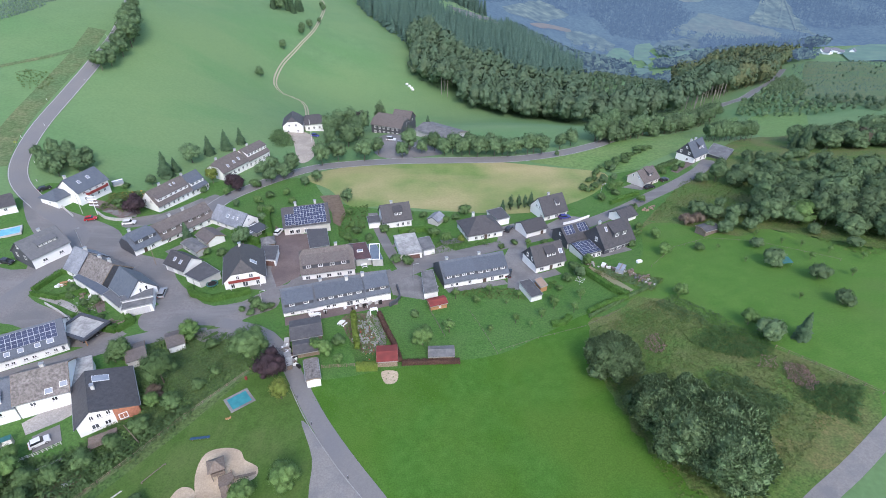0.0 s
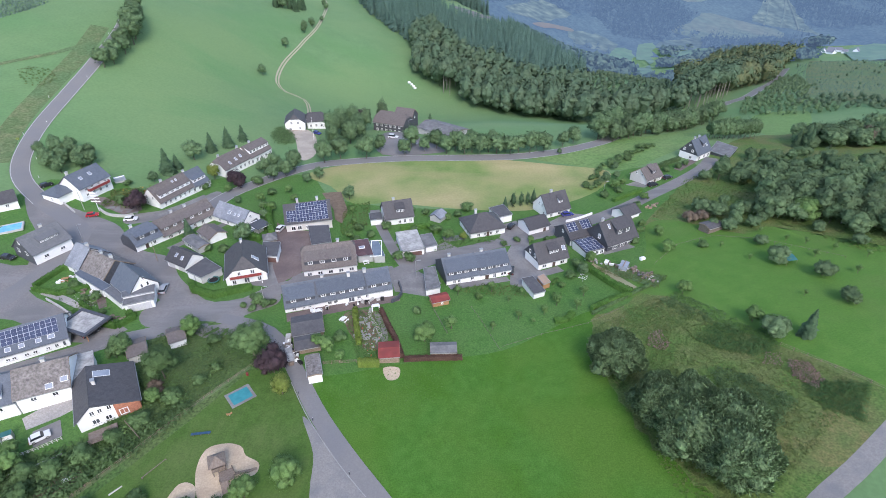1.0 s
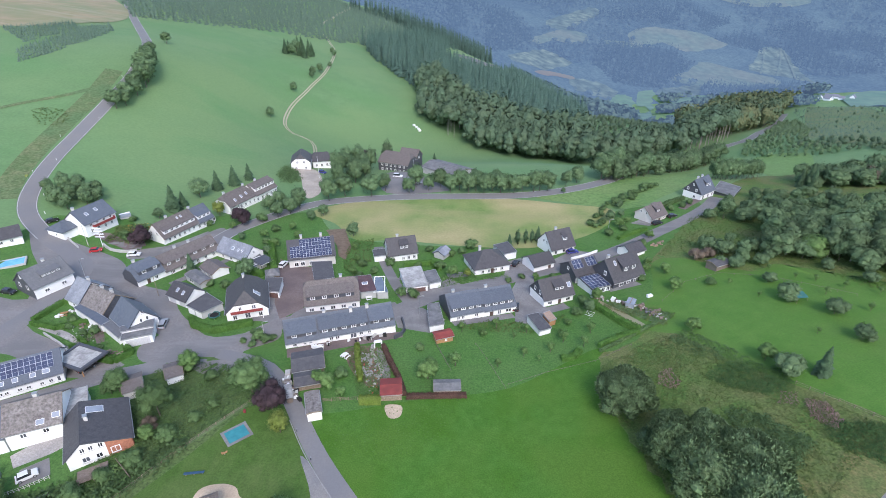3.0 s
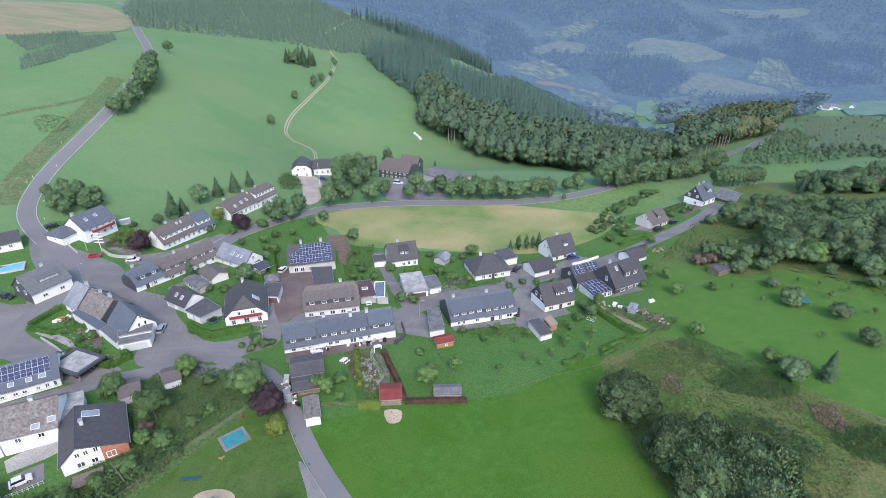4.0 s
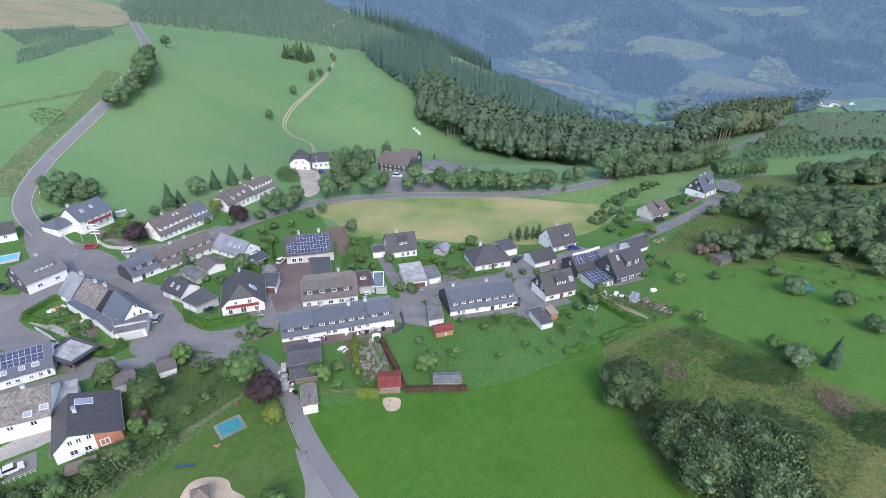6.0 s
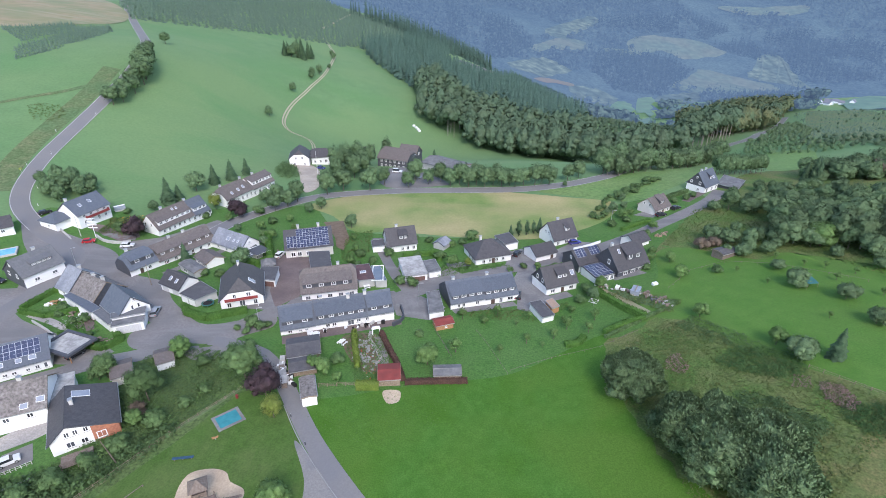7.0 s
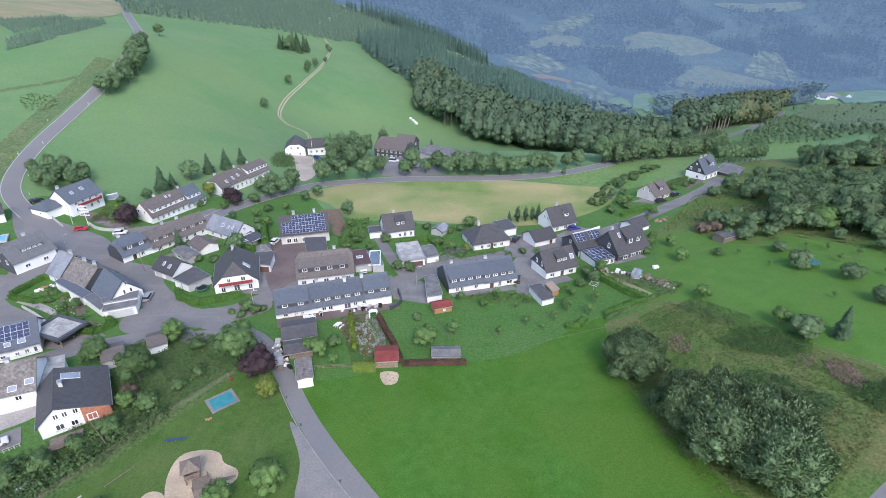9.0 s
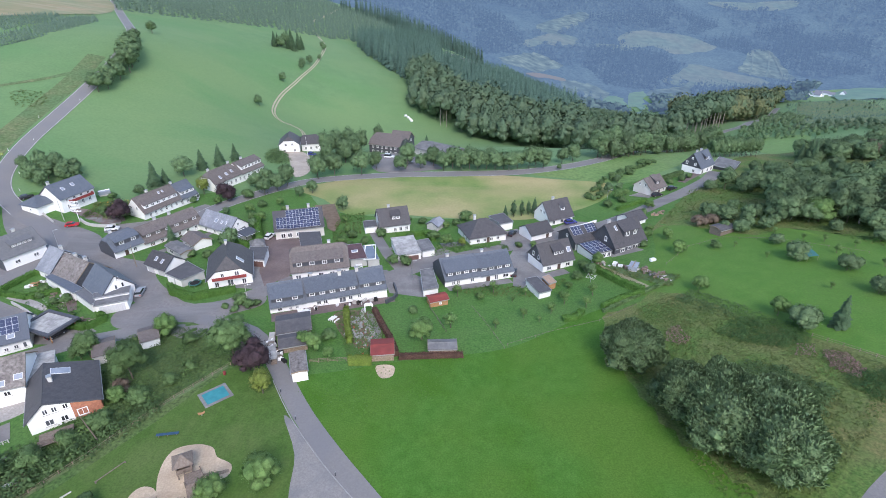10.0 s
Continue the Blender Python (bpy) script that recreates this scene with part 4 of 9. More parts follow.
        d.prism([(fy, z0 - 0.3), (fy, z0 + hh), (by, zback), (by, roof_z(by) - 0.3)], cx - w / 2, cx + w / 2)
        do = part("dormer", d.mesh("dormer", [M[dm]]), h)
        t = Solid()
        t.prism([(fy - 0.3, z0 + hh - 0.3 * ts), (fy - 0.3, z0 + hh + 0.14 - 0.3 * ts), (by + 0.35, zback + 0.14 + 0.35 * ts), (by + 0.35, zback + 0.35 * ts)], cx - w / 2 - 0.2, cx + w / 2 + 0.2)
        part("dormer_roof", t.mesh("dormer_roof", [M[roof]]), do)
        ww, wh = min(1.35, w / max(nw, 1) * 0.75), max(0.6, hh - 0.28)
        for k in range(nw):
            put_window(do, pose(cx + (k - (nw - 1) / 2) * w / nw, fy, z0 + 0.12), ww, wh, False)
    # windows: (side, u, z, w, h); doors: (side, u, w, h)
    for side, u, zz, w, hh in windows:
        put_window(h, side_pose(side, L, W, u, zz) @ pose(0, -0.065 if gable_wall and side in gables and zz > he - 0.4 else 0, 0), w, hh)
    for side, u, w, hh, dm in doors:
        part("door", Solid().box(-w / 2, -0.05, -0.3, w / 2, 0.03, hh).mesh("door", [M[dm]]), h, m=side_pose(side, L, W, u, 0.0))
    if balcony:
        u, zz, w, dep = balcony
        bm_ = Solid().box(u - w / 2, -W / 2 - dep, zz - 0.15, u + w / 2, -W / 2 + 0.02, zz)
        bo = part("balcony", bm_.mesh("balcony", [M["concrete"]]), h)
        g = Solid()
        g.box(u - w / 2, -W / 2 - dep - 0.05, zz + 0.02, u + w / 2, -W / 2 - dep, zz + 0.95)
        g.box(u - w / 2 - 0.05, -W / 2 - dep, zz + 0.02, u - w / 2, -W / 2, zz + 0.95)
        g.box(u + w / 2, -W / 2 - dep, zz + 0.02, u + w / 2 + 0.05, -W / 2, zz + 0.95)
        part("balustrade", g.mesh("balustrade", [M["red_wood"]]), bo, "dark red boarded balustrade")
    return h


def flat_box(name, label, corners, ht, wall="white", roof="flat_grey", category="garage", door=None, doors=1, group="", z=None, slope=0.0, edge=0.25):
    """A flat-roofed building over four ground corners, the first two along the front."""
    cs = [Vector(c) for c in corners]
    mid = sum(cs, Vector((0, 0))) / 4
    d = (cs[1] - cs[0])
    rot = math.degrees(math.atan2(d.y, d.x))
    if z is None:
        z = min(ground_z(*c) for c in cs)
    h = root(name, mid.x, mid.y, rot, label, category, group, z)
    R = Matrix.Rotation(-radians(rot), 2)
    pts = [R @ (c - mid) for c in cs]
    s = Solid()
    s.prism([(p.x, p.y) for p in pts], -1.0, ht, "z")
    part("wall", s.mesh("wall", [M[wall]]), h)
    grown = [p * (1 + edge / max(p.length, 0.1)) for p in pts]
    r = Solid()
    top = [(p.x, p.y, ht + 0.24 + slope * p.y) for p in grown]
    r.slab(top, 0.22)
    rf = part("roof", r.mesh("roof", [M[roof]]), h)
    f = Solid()
    for a, b in zip(grown, grown[1:] + grown[:1]):
        w = (b - a).normalized()
        nrm = Vector((w.y, -w.x)) * 0.06
        z0, z1 = ht + slope * a.y, ht + slope * b.y
        f.add([(a.x, a.y, z0), (b.x, b.y, z1), (b.x + nrm.x, b.y + nrm.y, z1), (a.x + nrm.x, a.y + nrm.y, z0),
               (a.x, a.y, z0 + 0.32), (b.x, b.y, z1 + 0.32), (b.x + nrm.x, b.y + nrm.y, z1 + 0.32), (a.x + nrm.x, a.y + nrm.y, z0 + 0.32)],
              [(0, 1, 2, 3), (7, 6, 5, 4), (0, 4, 5, 1), (1, 5, 6, 2), (2, 6, 7, 3), (3, 7, 4, 0)])
    part("roof_edge", f.mesh("roof_edge", [M["metal"]]), rf)
    if door:
        w = (pts[1] - pts[0]).length
        for k in range(doors):
            cx = pts[0].x + w * (k + 0.5) / doors
            part("garage_door", Solid().box(cx - w / doors * 0.4, pts[0].y - 0.06, 0.0, cx + w / doors * 0.4, pts[0].y + 0.03, min(ht - 0.3, 2.2)).mesh("garage_door", [M[door]]), h)
    return h


def evenly(side, n, span, z, w=1.15, h=1.25, mid=0.0):
    return [(side, mid + (k - (n - 1) / 2) * span / max(n, 1), z, w, h) for k in range(n)]


house("house", "white two-storey house with blue slate roof and red balconies", -131.6, 178.4, 68.9, 12.4, 10.0, 4.7, 37.9, roof="slate", windows=evenly("front", 4, 10.5, 0.7, 1.1, 1.5) + evenly("front", 4, 10.5, 3.2, 1.1, 1.4),
      skylights=[(-2.6, 0.55, 1.1, 1.3), (1.3, 0.6, 1.1, 1.3)], balcony=(0.8, 2.7, 8.5, 1.2), chimneys=[(-4.5, 1.2)])
house("annex", "low white annex with hipped grey slate roof", -137.6, 172.0, 68.9, 7.0, 8.0, 2.8, 28, roof="slate", shape="hip", windows=[("left", 0.5, 1.0, 0.9, 0.9)], category="annex")
# upper terrace
house("row_house", "white row house with brown-grey tiled roof and long dormer", -102.29, 178.73, 64.1, 15.4, 8.8, 2.6, 45.6, roof="tile_brown", windows=evenly("front", 6, 12.8, 0.6, 1.0, 1.4) + [("left", -1.5, 3.4, 0.9, 1.1), ("left", 1.5, 3.4, 0.9, 1.1)],
      dormers=[(0.2, 0.24, 13.6, 1.3, 6, "white", 18)], over=(0.45, 0.02), chimneys=[(-1.6, 0.4)], skylights=[(1.8, 0.78, 0.7, 0.9), (3.4, 0.78, 0.7, 0.9)])
house("row_house", "white row house with blue slate roof", -97.33, 188.95, 64.1, 7.26, 8.8, 2.72, 45.6, roof="slate", windows=evenly("front", 4, 9.5, 0.6, 1.2, 1.6), dormers=[(0.0, 0.24, 6.0, 1.3, 3, "white", 18)], over=(0.45, 0.02), chimneys=[(-3.0, 0.4)], skylights=[(1.0, 0.55, 0.9, 1.1)])
# lower terrace
house("row_house", "slate-hung end house with blue slate roof", -96.63, 146.11, 55.5, 8.9, 8.4, 2.5, 42, roof="slate", gable_wall="slate_wall", gables=("left",), windows=[("front", 1.5, 0.5, 1.2, 1.3)], doors=[("front", -1.0, 1.0, 2.0, "door")], shape="halfhip", hip_at=0.6,
      dormers=[(0.4, 0.28, 7.0, 1.3, 2, "slate_wall", 20)], over=(0.45, 0.02), chimneys=[(-2.0, 0.5)])
house("row_house", "long white row house with lichen-grey tiled roof", -88.48, 157.98, 55.5, 19.9, 8.4, 2.4, 42, roof="tile_brown", windows=evenly("front", 6, 17.5, 0.5, 1.1, 1.3), doors=[("front", -7.6, 1.0, 2.0, "door"), ("front", 1.5, 1.0, 2.0, "door")],
      dormers=[(0.0, 0.28, 18.6, 1.1, 6, "tile_brown", 22)], over=(0.45, 0.02), chimneys=[(2.0, 0.5), (-3.0, 0.4)])
# third terrace by the upper road
house("row_house", "white row house with weathered brown tiled roof", -89.29, 207.03, 64.2, 14.5, 8.8, 3.3, 41, roof="tile_brown", windows=evenly("front", 6, 14.5, 0.6, 1.1, 1.5), shape="halfhip", hip_at=0.5, skylights=[(-2.8, 0.34, 1.0, 1.4), (0.8, 0.4, 1.0, 1.4), (3.8, 0.46, 1.0, 1.4)], over=(0.45, 0.02), chimneys=[(-5, 0.3), (5.5, 0.4)])
house("row_house", "white row house with brown tiled roof and broad dormer", -83.35, 219.31, 64.2, 12.8, 8.8, 3.4, 41, roof="tile_brown", windows=evenly("front", 5, 13.5, 0.6, 1.2, 1.6), dormers=[(0.3, 0.3, 11.6, 1.5, 6, "white", 20)], over=(0.45, 0.02), chimneys=[(-1.0, 0.4)])
house("house", "white house with grey tiled roof and slate-hung gable", -123.0, 139.0, 61.9, 11.3, 10.0, 3.7, 39.2, roof="slate_grey", gable_wall="slate_wall", gables=("left",), windows=[("front", -2.3, 1.0, 1.5, 1.1), ("front", 2.6, 1.0, 1.5, 1.1), ("left", -2.2, 2.6, 1.2, 1.4), ("left", 2.0, 2.6, 1.2, 1.4), ("left", 0, 5.9, 1.0, 1.1)],
      dormers=[(0.8, 0.36, 5.6, 0.9, 4, "slate_wall", 18)], chimneys=[(1.5, 0.5)])
# farmstead of three joined roofs
house("farmhouse", "white house with pale weathered slate roof", -105.6, 132.4, -29, 6.4, 9.6, 2.8, 42, roof="slate_light", windows=[("front", 0, 0.6, 1.2, 1.2)], chimneys=[(1.2, 0.4)])
house("barn", "joined farm wing with lichen-covered tile roof", -98.0, 128.2, -29, 10.8, 9.4, 2.6, 39, roof="tile_mossy", gable_wall="slate_wall", gables=("right",), windows=evenly("front", 3, 8.5, 0.5, 1.1, 1.2), chimneys=[(-1.0, 0.3), (3.2, 0.5)], category="barn")
house("house", "white gabled house with dark blue slate roof", -85.5, 119.6, 141, 10.2, 7.9, 3.2, 46, roof="slate", windows=[("left", -1.6, 1.2, 1.0, 1.3), ("left", 1.4, 3.6, 0.8, 1.4), ("left", -0.2, 3.6, 0.8, 1.4), ("left", 0.6, 6.0, 0.7, 0.8)], dormers=[], chimneys=[])
flat_box("annex", "white annex with grey felt roof against the gable", [(-85.0, 112.2), (-78.0, 114.8), (-79.2, 117.8), (-86.2, 114.4)], 3.3, "white", "slate_grey", "annex", edge=0.2)
flat_box("garage", "white garage with grey flat roof below the gabled house", [(-83.6, 109.6), (-77.2, 112.2), (-78.1, 114.7), (-84.6, 112.0)], 2.6, "white", "flat_grey", door="door_pale", doors=1)
# brick and white farmhouse near the playground bank
_h6 = house("house", "white and orange brick house under broad dark tiled roof", -72.5, 80.0, 122, 12.6, 11.4, 2.9, 42, roof="slate_dark", lean=0.45,
            windows=[("left", -2.6, 0.7, 1.5, 1.4), ("left", -0.3, 0.7, 1.3, 1.3), ("left", -2.7, 3.2, 1.0, 1.3), ("left", -1.3, 3.2, 1.0, 1.3), ("left", 0.4, 3.2, 1.0, 1.3), ("left", 2.6, 0.7, 1.7, 1.6)], chimneys=[(0.4, 1.4)], skylights=[(3.6, 0.70, 2.0, 3.2)])
part("brick_facing", Solid().prism([(-5.7, -1.0), (-1.2, -1.0), (-1.2, 4.1), (-5.7, 2.9)], -6.35, -6.29).mesh("brick_facing", [M["brick"]]), _h6, "orange brick facing")
part("side_facing", Solid().box(-6.3, -5.76, -1.0, 6.3, -5.70, 2.8).mesh("side_facing", [M["brick"]]), _h6, "orange brick facing")
house("row_house", "white row house with mossy brown roof", -87.0, 83.6, 23, 10.0, 10.3, 4.4, 33, roof="tile_mossy", windows=evenly("front", 2, 8.0, 2.4, 1.3, 1.2), skylights=[(1.4, 0.18, 1.5, 1.2), (4.2, 0.3, 1.5, 1.2)], chimneys=[(0.5, 0.5)])
house("row_house", "white row house with blue slate roof", -96.4, 79.6, 23, 9.8, 10.3, 4.2, 33, roof="slate", windows=evenly("front", 3, 6.0, 2.2, 1.2, 1.2), dormers=[(0.5, 0.22, 5.0, 1.2, 4, "white")])
flat_box("outbuilding", "white outbuilding with pale stained flat roof", [(-83.0, 80.9), (-76.6, 83.4), (-82.0, 92.0), (-89.2, 88.6)], 3.2, "white", "flat_pale", "outbuilding")
house("house", "white house with solar panels on blue slate roof", -100.2, 98.4, 30.1, 14.5, 10.0, 2.9, 34.2, roof="slate", windows=[("front", -1.5, 0.8, 1.1, 0.9), ("front", 0.2, 0.8, 1.1, 0.9), ("front", -4.0, 0.8, 1.0, 0.9), ("front", -5.2, 0.8, 1.0, 0.9), ("front", 2.8, 0.8, 1.0, 0.9), ("front", 6.2, 0.6, 0.9, 1.5), ("front", 4.6, 0.8, 1.0, 1.1)],
      panels=[(-6.7, 0.62, 11, 2, 1.12, 1.85)], skylights=[(-4.5, 0.2, 1.2, 1.1), (-1.8, 0.21, 1.2, 1.1), (1.6, 0.22, 1.2, 1.1), (4.2, 0.24, 1.5, 1.1)])
flat_box("lean_to", "grey slate lean-to along the gabled farmhouse", [(-92.6, 116.6), (-85.6, 111.2), (-84.4, 113.4), (-91.0, 118.8)], 2.3, "white", "slate_grey", "lean-to", edge=0.15)
flat_box("lean_to", "low blue slate lean-to along the farm wing", [(-105.3, 124.6), (-93.2, 116.6), (-92.0, 118.8), (-104.2, 126.8)], 2.4, "white", "slate", "lean-to", edge=0.15)
flat_box("garden_shed", "small larch garden shed with tan roof", [(26.4, 125.3), (27.6, 121.8), (29.6, 123.0), (28.4, 126.6)], 2.1, "wood_warm", "wood_tan", "shed", edge=0.15)
# carport with pale roof deck
_c = root("carport", -90.4, 103.0, -20, "timber carport with pale roof deck and dark rim", "carport")
_s = Solid()
for _x, _y in ((-4, -3), (4, -3), (4, 3), (-4, 3)):
    part("post", Solid().box(_x - 0.09, _y - 0.09, -0.5, _x + 0.09, _y + 0.09, 2.5).mesh("post", [M["wood_warm"]]), _c)
part("roof", Solid().box(-4.4, -3.4, 2.5, 4.4, 3.4, 2.72).mesh("roof", [M["flat_pale"]]), _c)
_s = Solid()
for _q in ((-4.9, -3.9, 4.9, -3.1), (-4.9, 3.1, 4.9, 3.9), (-4.9, -3.1, -4.1, 3.1), (4.1, -3.1, 4.9, 3.1)):
    _s.box(_q[0], _q[1], 2.45, _q[2], _q[3], 3.0)
part("rim", _s.mesh("rim", [M["slate_wall"]]), _c, "dark slate-clad rim")
part("back_wall", Solid().box(-4.2, -2.9, -0.5, -4.0, 2.9, 2.45).mesh("back_wall", [M["wood_warm"]]), _c)
# garages and half-hipped house by the street
house("garage", "white garage with brown gabled roof", -77.5, 133.2, -29.1, 8.2, 6.4, 2.6, 37.9, roof="slate_dark", skylights=[(-1.0, 0.55, 0.9, 1.3), (1.6, 0.5, 0.9, 1.3)], doors=[("front", -2.2, 2.6, 2.1, "door_pale"), ("front", 2.2, 2.6, 2.1, "door_pale")], category="garage")
flat_box("garage", "white double garage with dark felt roof", [(-74.0, 126.0), (-68.5, 122.7), (-64.5, 127.3), (-71.0, 132.4)], 2.6, "grey_wall", "flat_dark", door="white", doors=2)
house("house", "white half-hipped house with dark roof and red balcony", -58.1, 129.7, 107.8, 13.6, 11.0, 3.0, 41.9, roof="slate_dark", shape="halfhip", hip_at=0.42, windows=[("left", -3.4, 0.5, 1.2, 1.6), ("left", 0.0, 0.5, 1.6, 1.9), ("left", 3.4, 0.5, 1.2, 1.6), ("left", -1.7, 3.2, 1.0, 1.3), ("left", 1.9, 3.2, 1.3, 1.4)],
      skylights=[(-2.4, 0.5, 1.5, 2.2)], chimneys=[(3.5, 0.3)])
_bal = root("balcony", -56.0, 123.2, 17.8, "red boarded balcony on the white gable", "balcony", z=6.1 + 2.6)
part("slab", Solid().box(-4.2, -1.3, 0.0, 4.2, 0.35, 0.14).mesh("slab", [M["concrete"]]), _bal)
part("balustrade", Solid().box(-4.2, -1.36, 0.142, 4.2, -1.3, 1.0).mesh("balustrade", [M["red_wood"]]), _bal)
for _x in (-4.0, 4.0):
    part("post", Solid().box(_x - 0.08, -1.25, -3.2, _x + 0.08, -1.1, -0.002).mesh("post", [M["white"]]), _bal)
flat_box("garage", "white garage with dark flat roof and open front", [(-54.6, 134.8), (-50.4, 134.2), (-51.4, 141.8), (-56.6, 142.0)], 2.7, "white", "flat_dark", door="garage_door")
house("house", "house with pale blue slate roof and glazed lean-to", -72.0, 162.4, -29.5, 14.0, 7.8, 2.5, 40, roof="slate_light", windows=[("front", -4, 0.6, 1.1, 1.2), ("front", 0, 0.6, 1.1, 1.2), ("right", 0, 3.2, 1.1, 1.1)], skylights=[(-0.4, 0.5, 1.3, 1.2), (2.2, 0.5, 0.7, 1.0), (4.0, 0.52, 0.7, 1.0)])
house("house", "wide house with solar panels on dark tiled roof", -47.2, 162.4, 15.0, 15.0, 13.3, 3.7, 28.8, wall="offwhite", roof="slate_dark", windows=[("front", -5.2, 0.9, 1.5, 1.6), ("front", -3.2, 0.9, 1.5, 1.6), ("front", -0.6, 0.9, 1.2, 1.5)], panels=[(-6.9, 0.36, 3, 3, 1.0, 1.42), (-3.75, 0.5, 10, 5, 1.0, 1.42)], chimneys=[(3.6, 1.5), (-3.0, 1.6)])
flat_box("annex", "flat-roofed dark annex before the solar house", [(-41.5, 141.8), (-35.9, 143.6), (-38.6, 153.6), (-45.0, 153.0)], 2.9, "grey_wall", "flat_dark", "annex")
# mansard house behind the front terrace
house("house", "white house with half-hipped brown roof and slate dormer band", -34.5, 133.4, 13.4, 15.2, 10.3, 2.9, 41.6, roof="tile_brown", shape="halfhip", hip_at=0.72, windows=evenly("front", 5, 15.0, 0.5, 1.5, 1.3), dormers=[(-0.4, 0.22, 13.4, 1.4, 4, "slate_wall", 22)], chimneys=[(3.0, 0.5)])
_f = flat_box("annex", "flat-roofed annex with red-brown felt roof", [(-26.2, 135.0), (-21.8, 136.0), (-24.6, 144.7), (-30.2, 143.4)], 2.9, "grey_wall", "felt_red", "annex")
part("skylight", Solid().box(-0.9, -0.7, 3.13, 0.9, 0.7, 3.3).mesh("skylight", [M["frame"]]), _f)
part("pane", Solid().box(-0.7, -0.5, 3.302, 0.7, 0.5, 3.34).mesh("pane", [M["skylight"]]), _f)
_f = flat_box("conservatory", "glazed canopy with white frame beside the annex", [(-21.4, 135.3), (-18.2, 135.6), (-21.2, 144.3), (-23.8, 144.0)], 2.7, "grey_wall", "canopy_glass", "canopy", edge=0.05)
for _q in ((-1.9, -4.6, 1.7, -4.35), (-1.6, 4.2, 1.4, 4.45), (-1.75, -4.35, -1.5, 4.2), (1.35, -4.35, 1.6, 4.2)):
    part("frame_bar", Solid().box(_q[0], _q[1], 2.95, _q[2], _q[3], 3.15).mesh("frame_bar", [M["white"]]), _f)
# front terrace
house("row_house", "white row house with light slate roof", -39.04, 115.07, 17.6, 8.58, 9.6, 2.4, 37, z=6.1, roof="slate", windows=[("front", 0.5, 0.9, 1.0, 0.7), ("front", 2.0, 0.9, 1.0, 0.7), ("front", -2.0, 0.9, 1.2, 1.0)], dormers=[(0.0, 0.2, 7.4, 1.15, 2, "slate_wall", 22)], over=(0.45, 0.02))
house("row_house", "white row house with blue slate roof and dormer band", -28.68, 118.36, 17.6, 13.2, 9.6, 2.5, 37, z=6.1, roof="slate", windows=[("front", -3.6, 0.8, 1.2, 1.2), ("front", -2.0, 0.8, 1.2, 1.2), ("front", 2.2, 0.3, 1.8, 2.0), ("front", 4.2, 0.8, 1.2, 1.2)], doors=[("front", 0.4, 1.0, 2.1, "white")], dormers=[(0.0, 0.2, 12.4, 1.15, 5, "slate_wall", 22)], over=(0.45, 0.02), chimneys=[(-4.5, 0.3), (2.4, -0.6)])
house("row_house", "white end row house with blue slate roof", -19.14, 121.38, 17.6, 6.9, 9.6, 2.6, 37, z=6.1, roof="slate", windows=[("front", -3.6, 0.9, 1.0, 1.4), ("front", 0.4, 1.8, 1.1, 0.5), ("front", 2.6, 1.8, 1.1, 0.5)], doors=[("front", -2.3, 1.0, 2.1, "white")], dormers=[(0.0, 0.2, 6.2, 1.15, 2, "slate_wall", 22)], over=(0.45, 0.02), chimneys=[(-3.2, -0.3)])
house("outhouse", "dark-roofed timber annex below the terrace", -34.2, 102.2, 15.5, 7.2, 6.8, 2.6, 12, z=6.4, wall="wood", roof="flat_dark", category="outbuilding", over=(0.3, 0.3))
house("outhouse", "lower dark-roofed timber annex", -33.0, 96.4, 16, 5.8, 4.8, 2.0, 10, z=6.6, wall="wood", roof="flat_dark", category="outbuilding", over=(0.2, 0.2))
house("garden_shed", "long white shed with stained pale roof", -29.6, 87.5, 107, 6.4, 3.0, 2.4, 8, wall="white", roof="tile_mossy", category="shed", group="", over=(0.15, 0.15))
house("house", "small white house with dark roof and dormer", -16.9, 165.7, 16.6, 9.8, 8.5, 3.0, 44.2, roof="slate_dark", windows=[("front", -3.4, 0.5, 1.0, 1.3), ("front", 0.0, 0.5, 1.1, 1.3), ("front", 1.8, 0.5, 1.1, 1.5), ("front", 3.8, 0.5, 1.1, 1.5)], dormers=[(0.6, 0.33, 3.0, 1.3, 2, "slate_wall", 22)], chimneys=[(-1.0, 0.5)])
flat_box("porch", "white side porch with dark roof", [(-25.4, 160.0), (-21.6, 161.0), (-22.6, 165.4), (-26.4, 164.4)], 2.4, "white", "flat_dark", "porch")
flat_box("garage", "white garage with pale flat roof and brown door", [(-13.2, 139.4), (-6.6, 141.2), (-9.4, 152.2), (-16.0, 150.4)], 2.8, "white", "flat_pale", door="garage_door")
flat_box("garage", "lower white garage with stained flat roof", [(-6.0, 142.4), (-2.6, 143.8), (-4.6, 150.6), (-8.8, 149.0)], 2.5, "white", "flat_grey")
house("house", "white bungalow with hipped dark roof", 12.6, 159.4, 19, 12.4, 10.4, 2.7, 34, roof="slate_dark", shape="hip", windows=evenly("front", 4, 9.0, 0.7, 1.2, 1.2) + [("left", 0, 0.7, 1.2, 1.4), ("left", 2.5, 0.7, 1.2, 1.4)], doors=[("front", 0.0, 1.1, 2.1, "door")], chimneys=[(-2.0, 1.5)])
flat_box("garage", "white garage with dark flat roof beside the bungalow", [(19.2, 163.8), (23.4, 165.6), (21.0, 172.6), (15.8, 170.0)], 2.8, "white", "flat_dark", door="white")
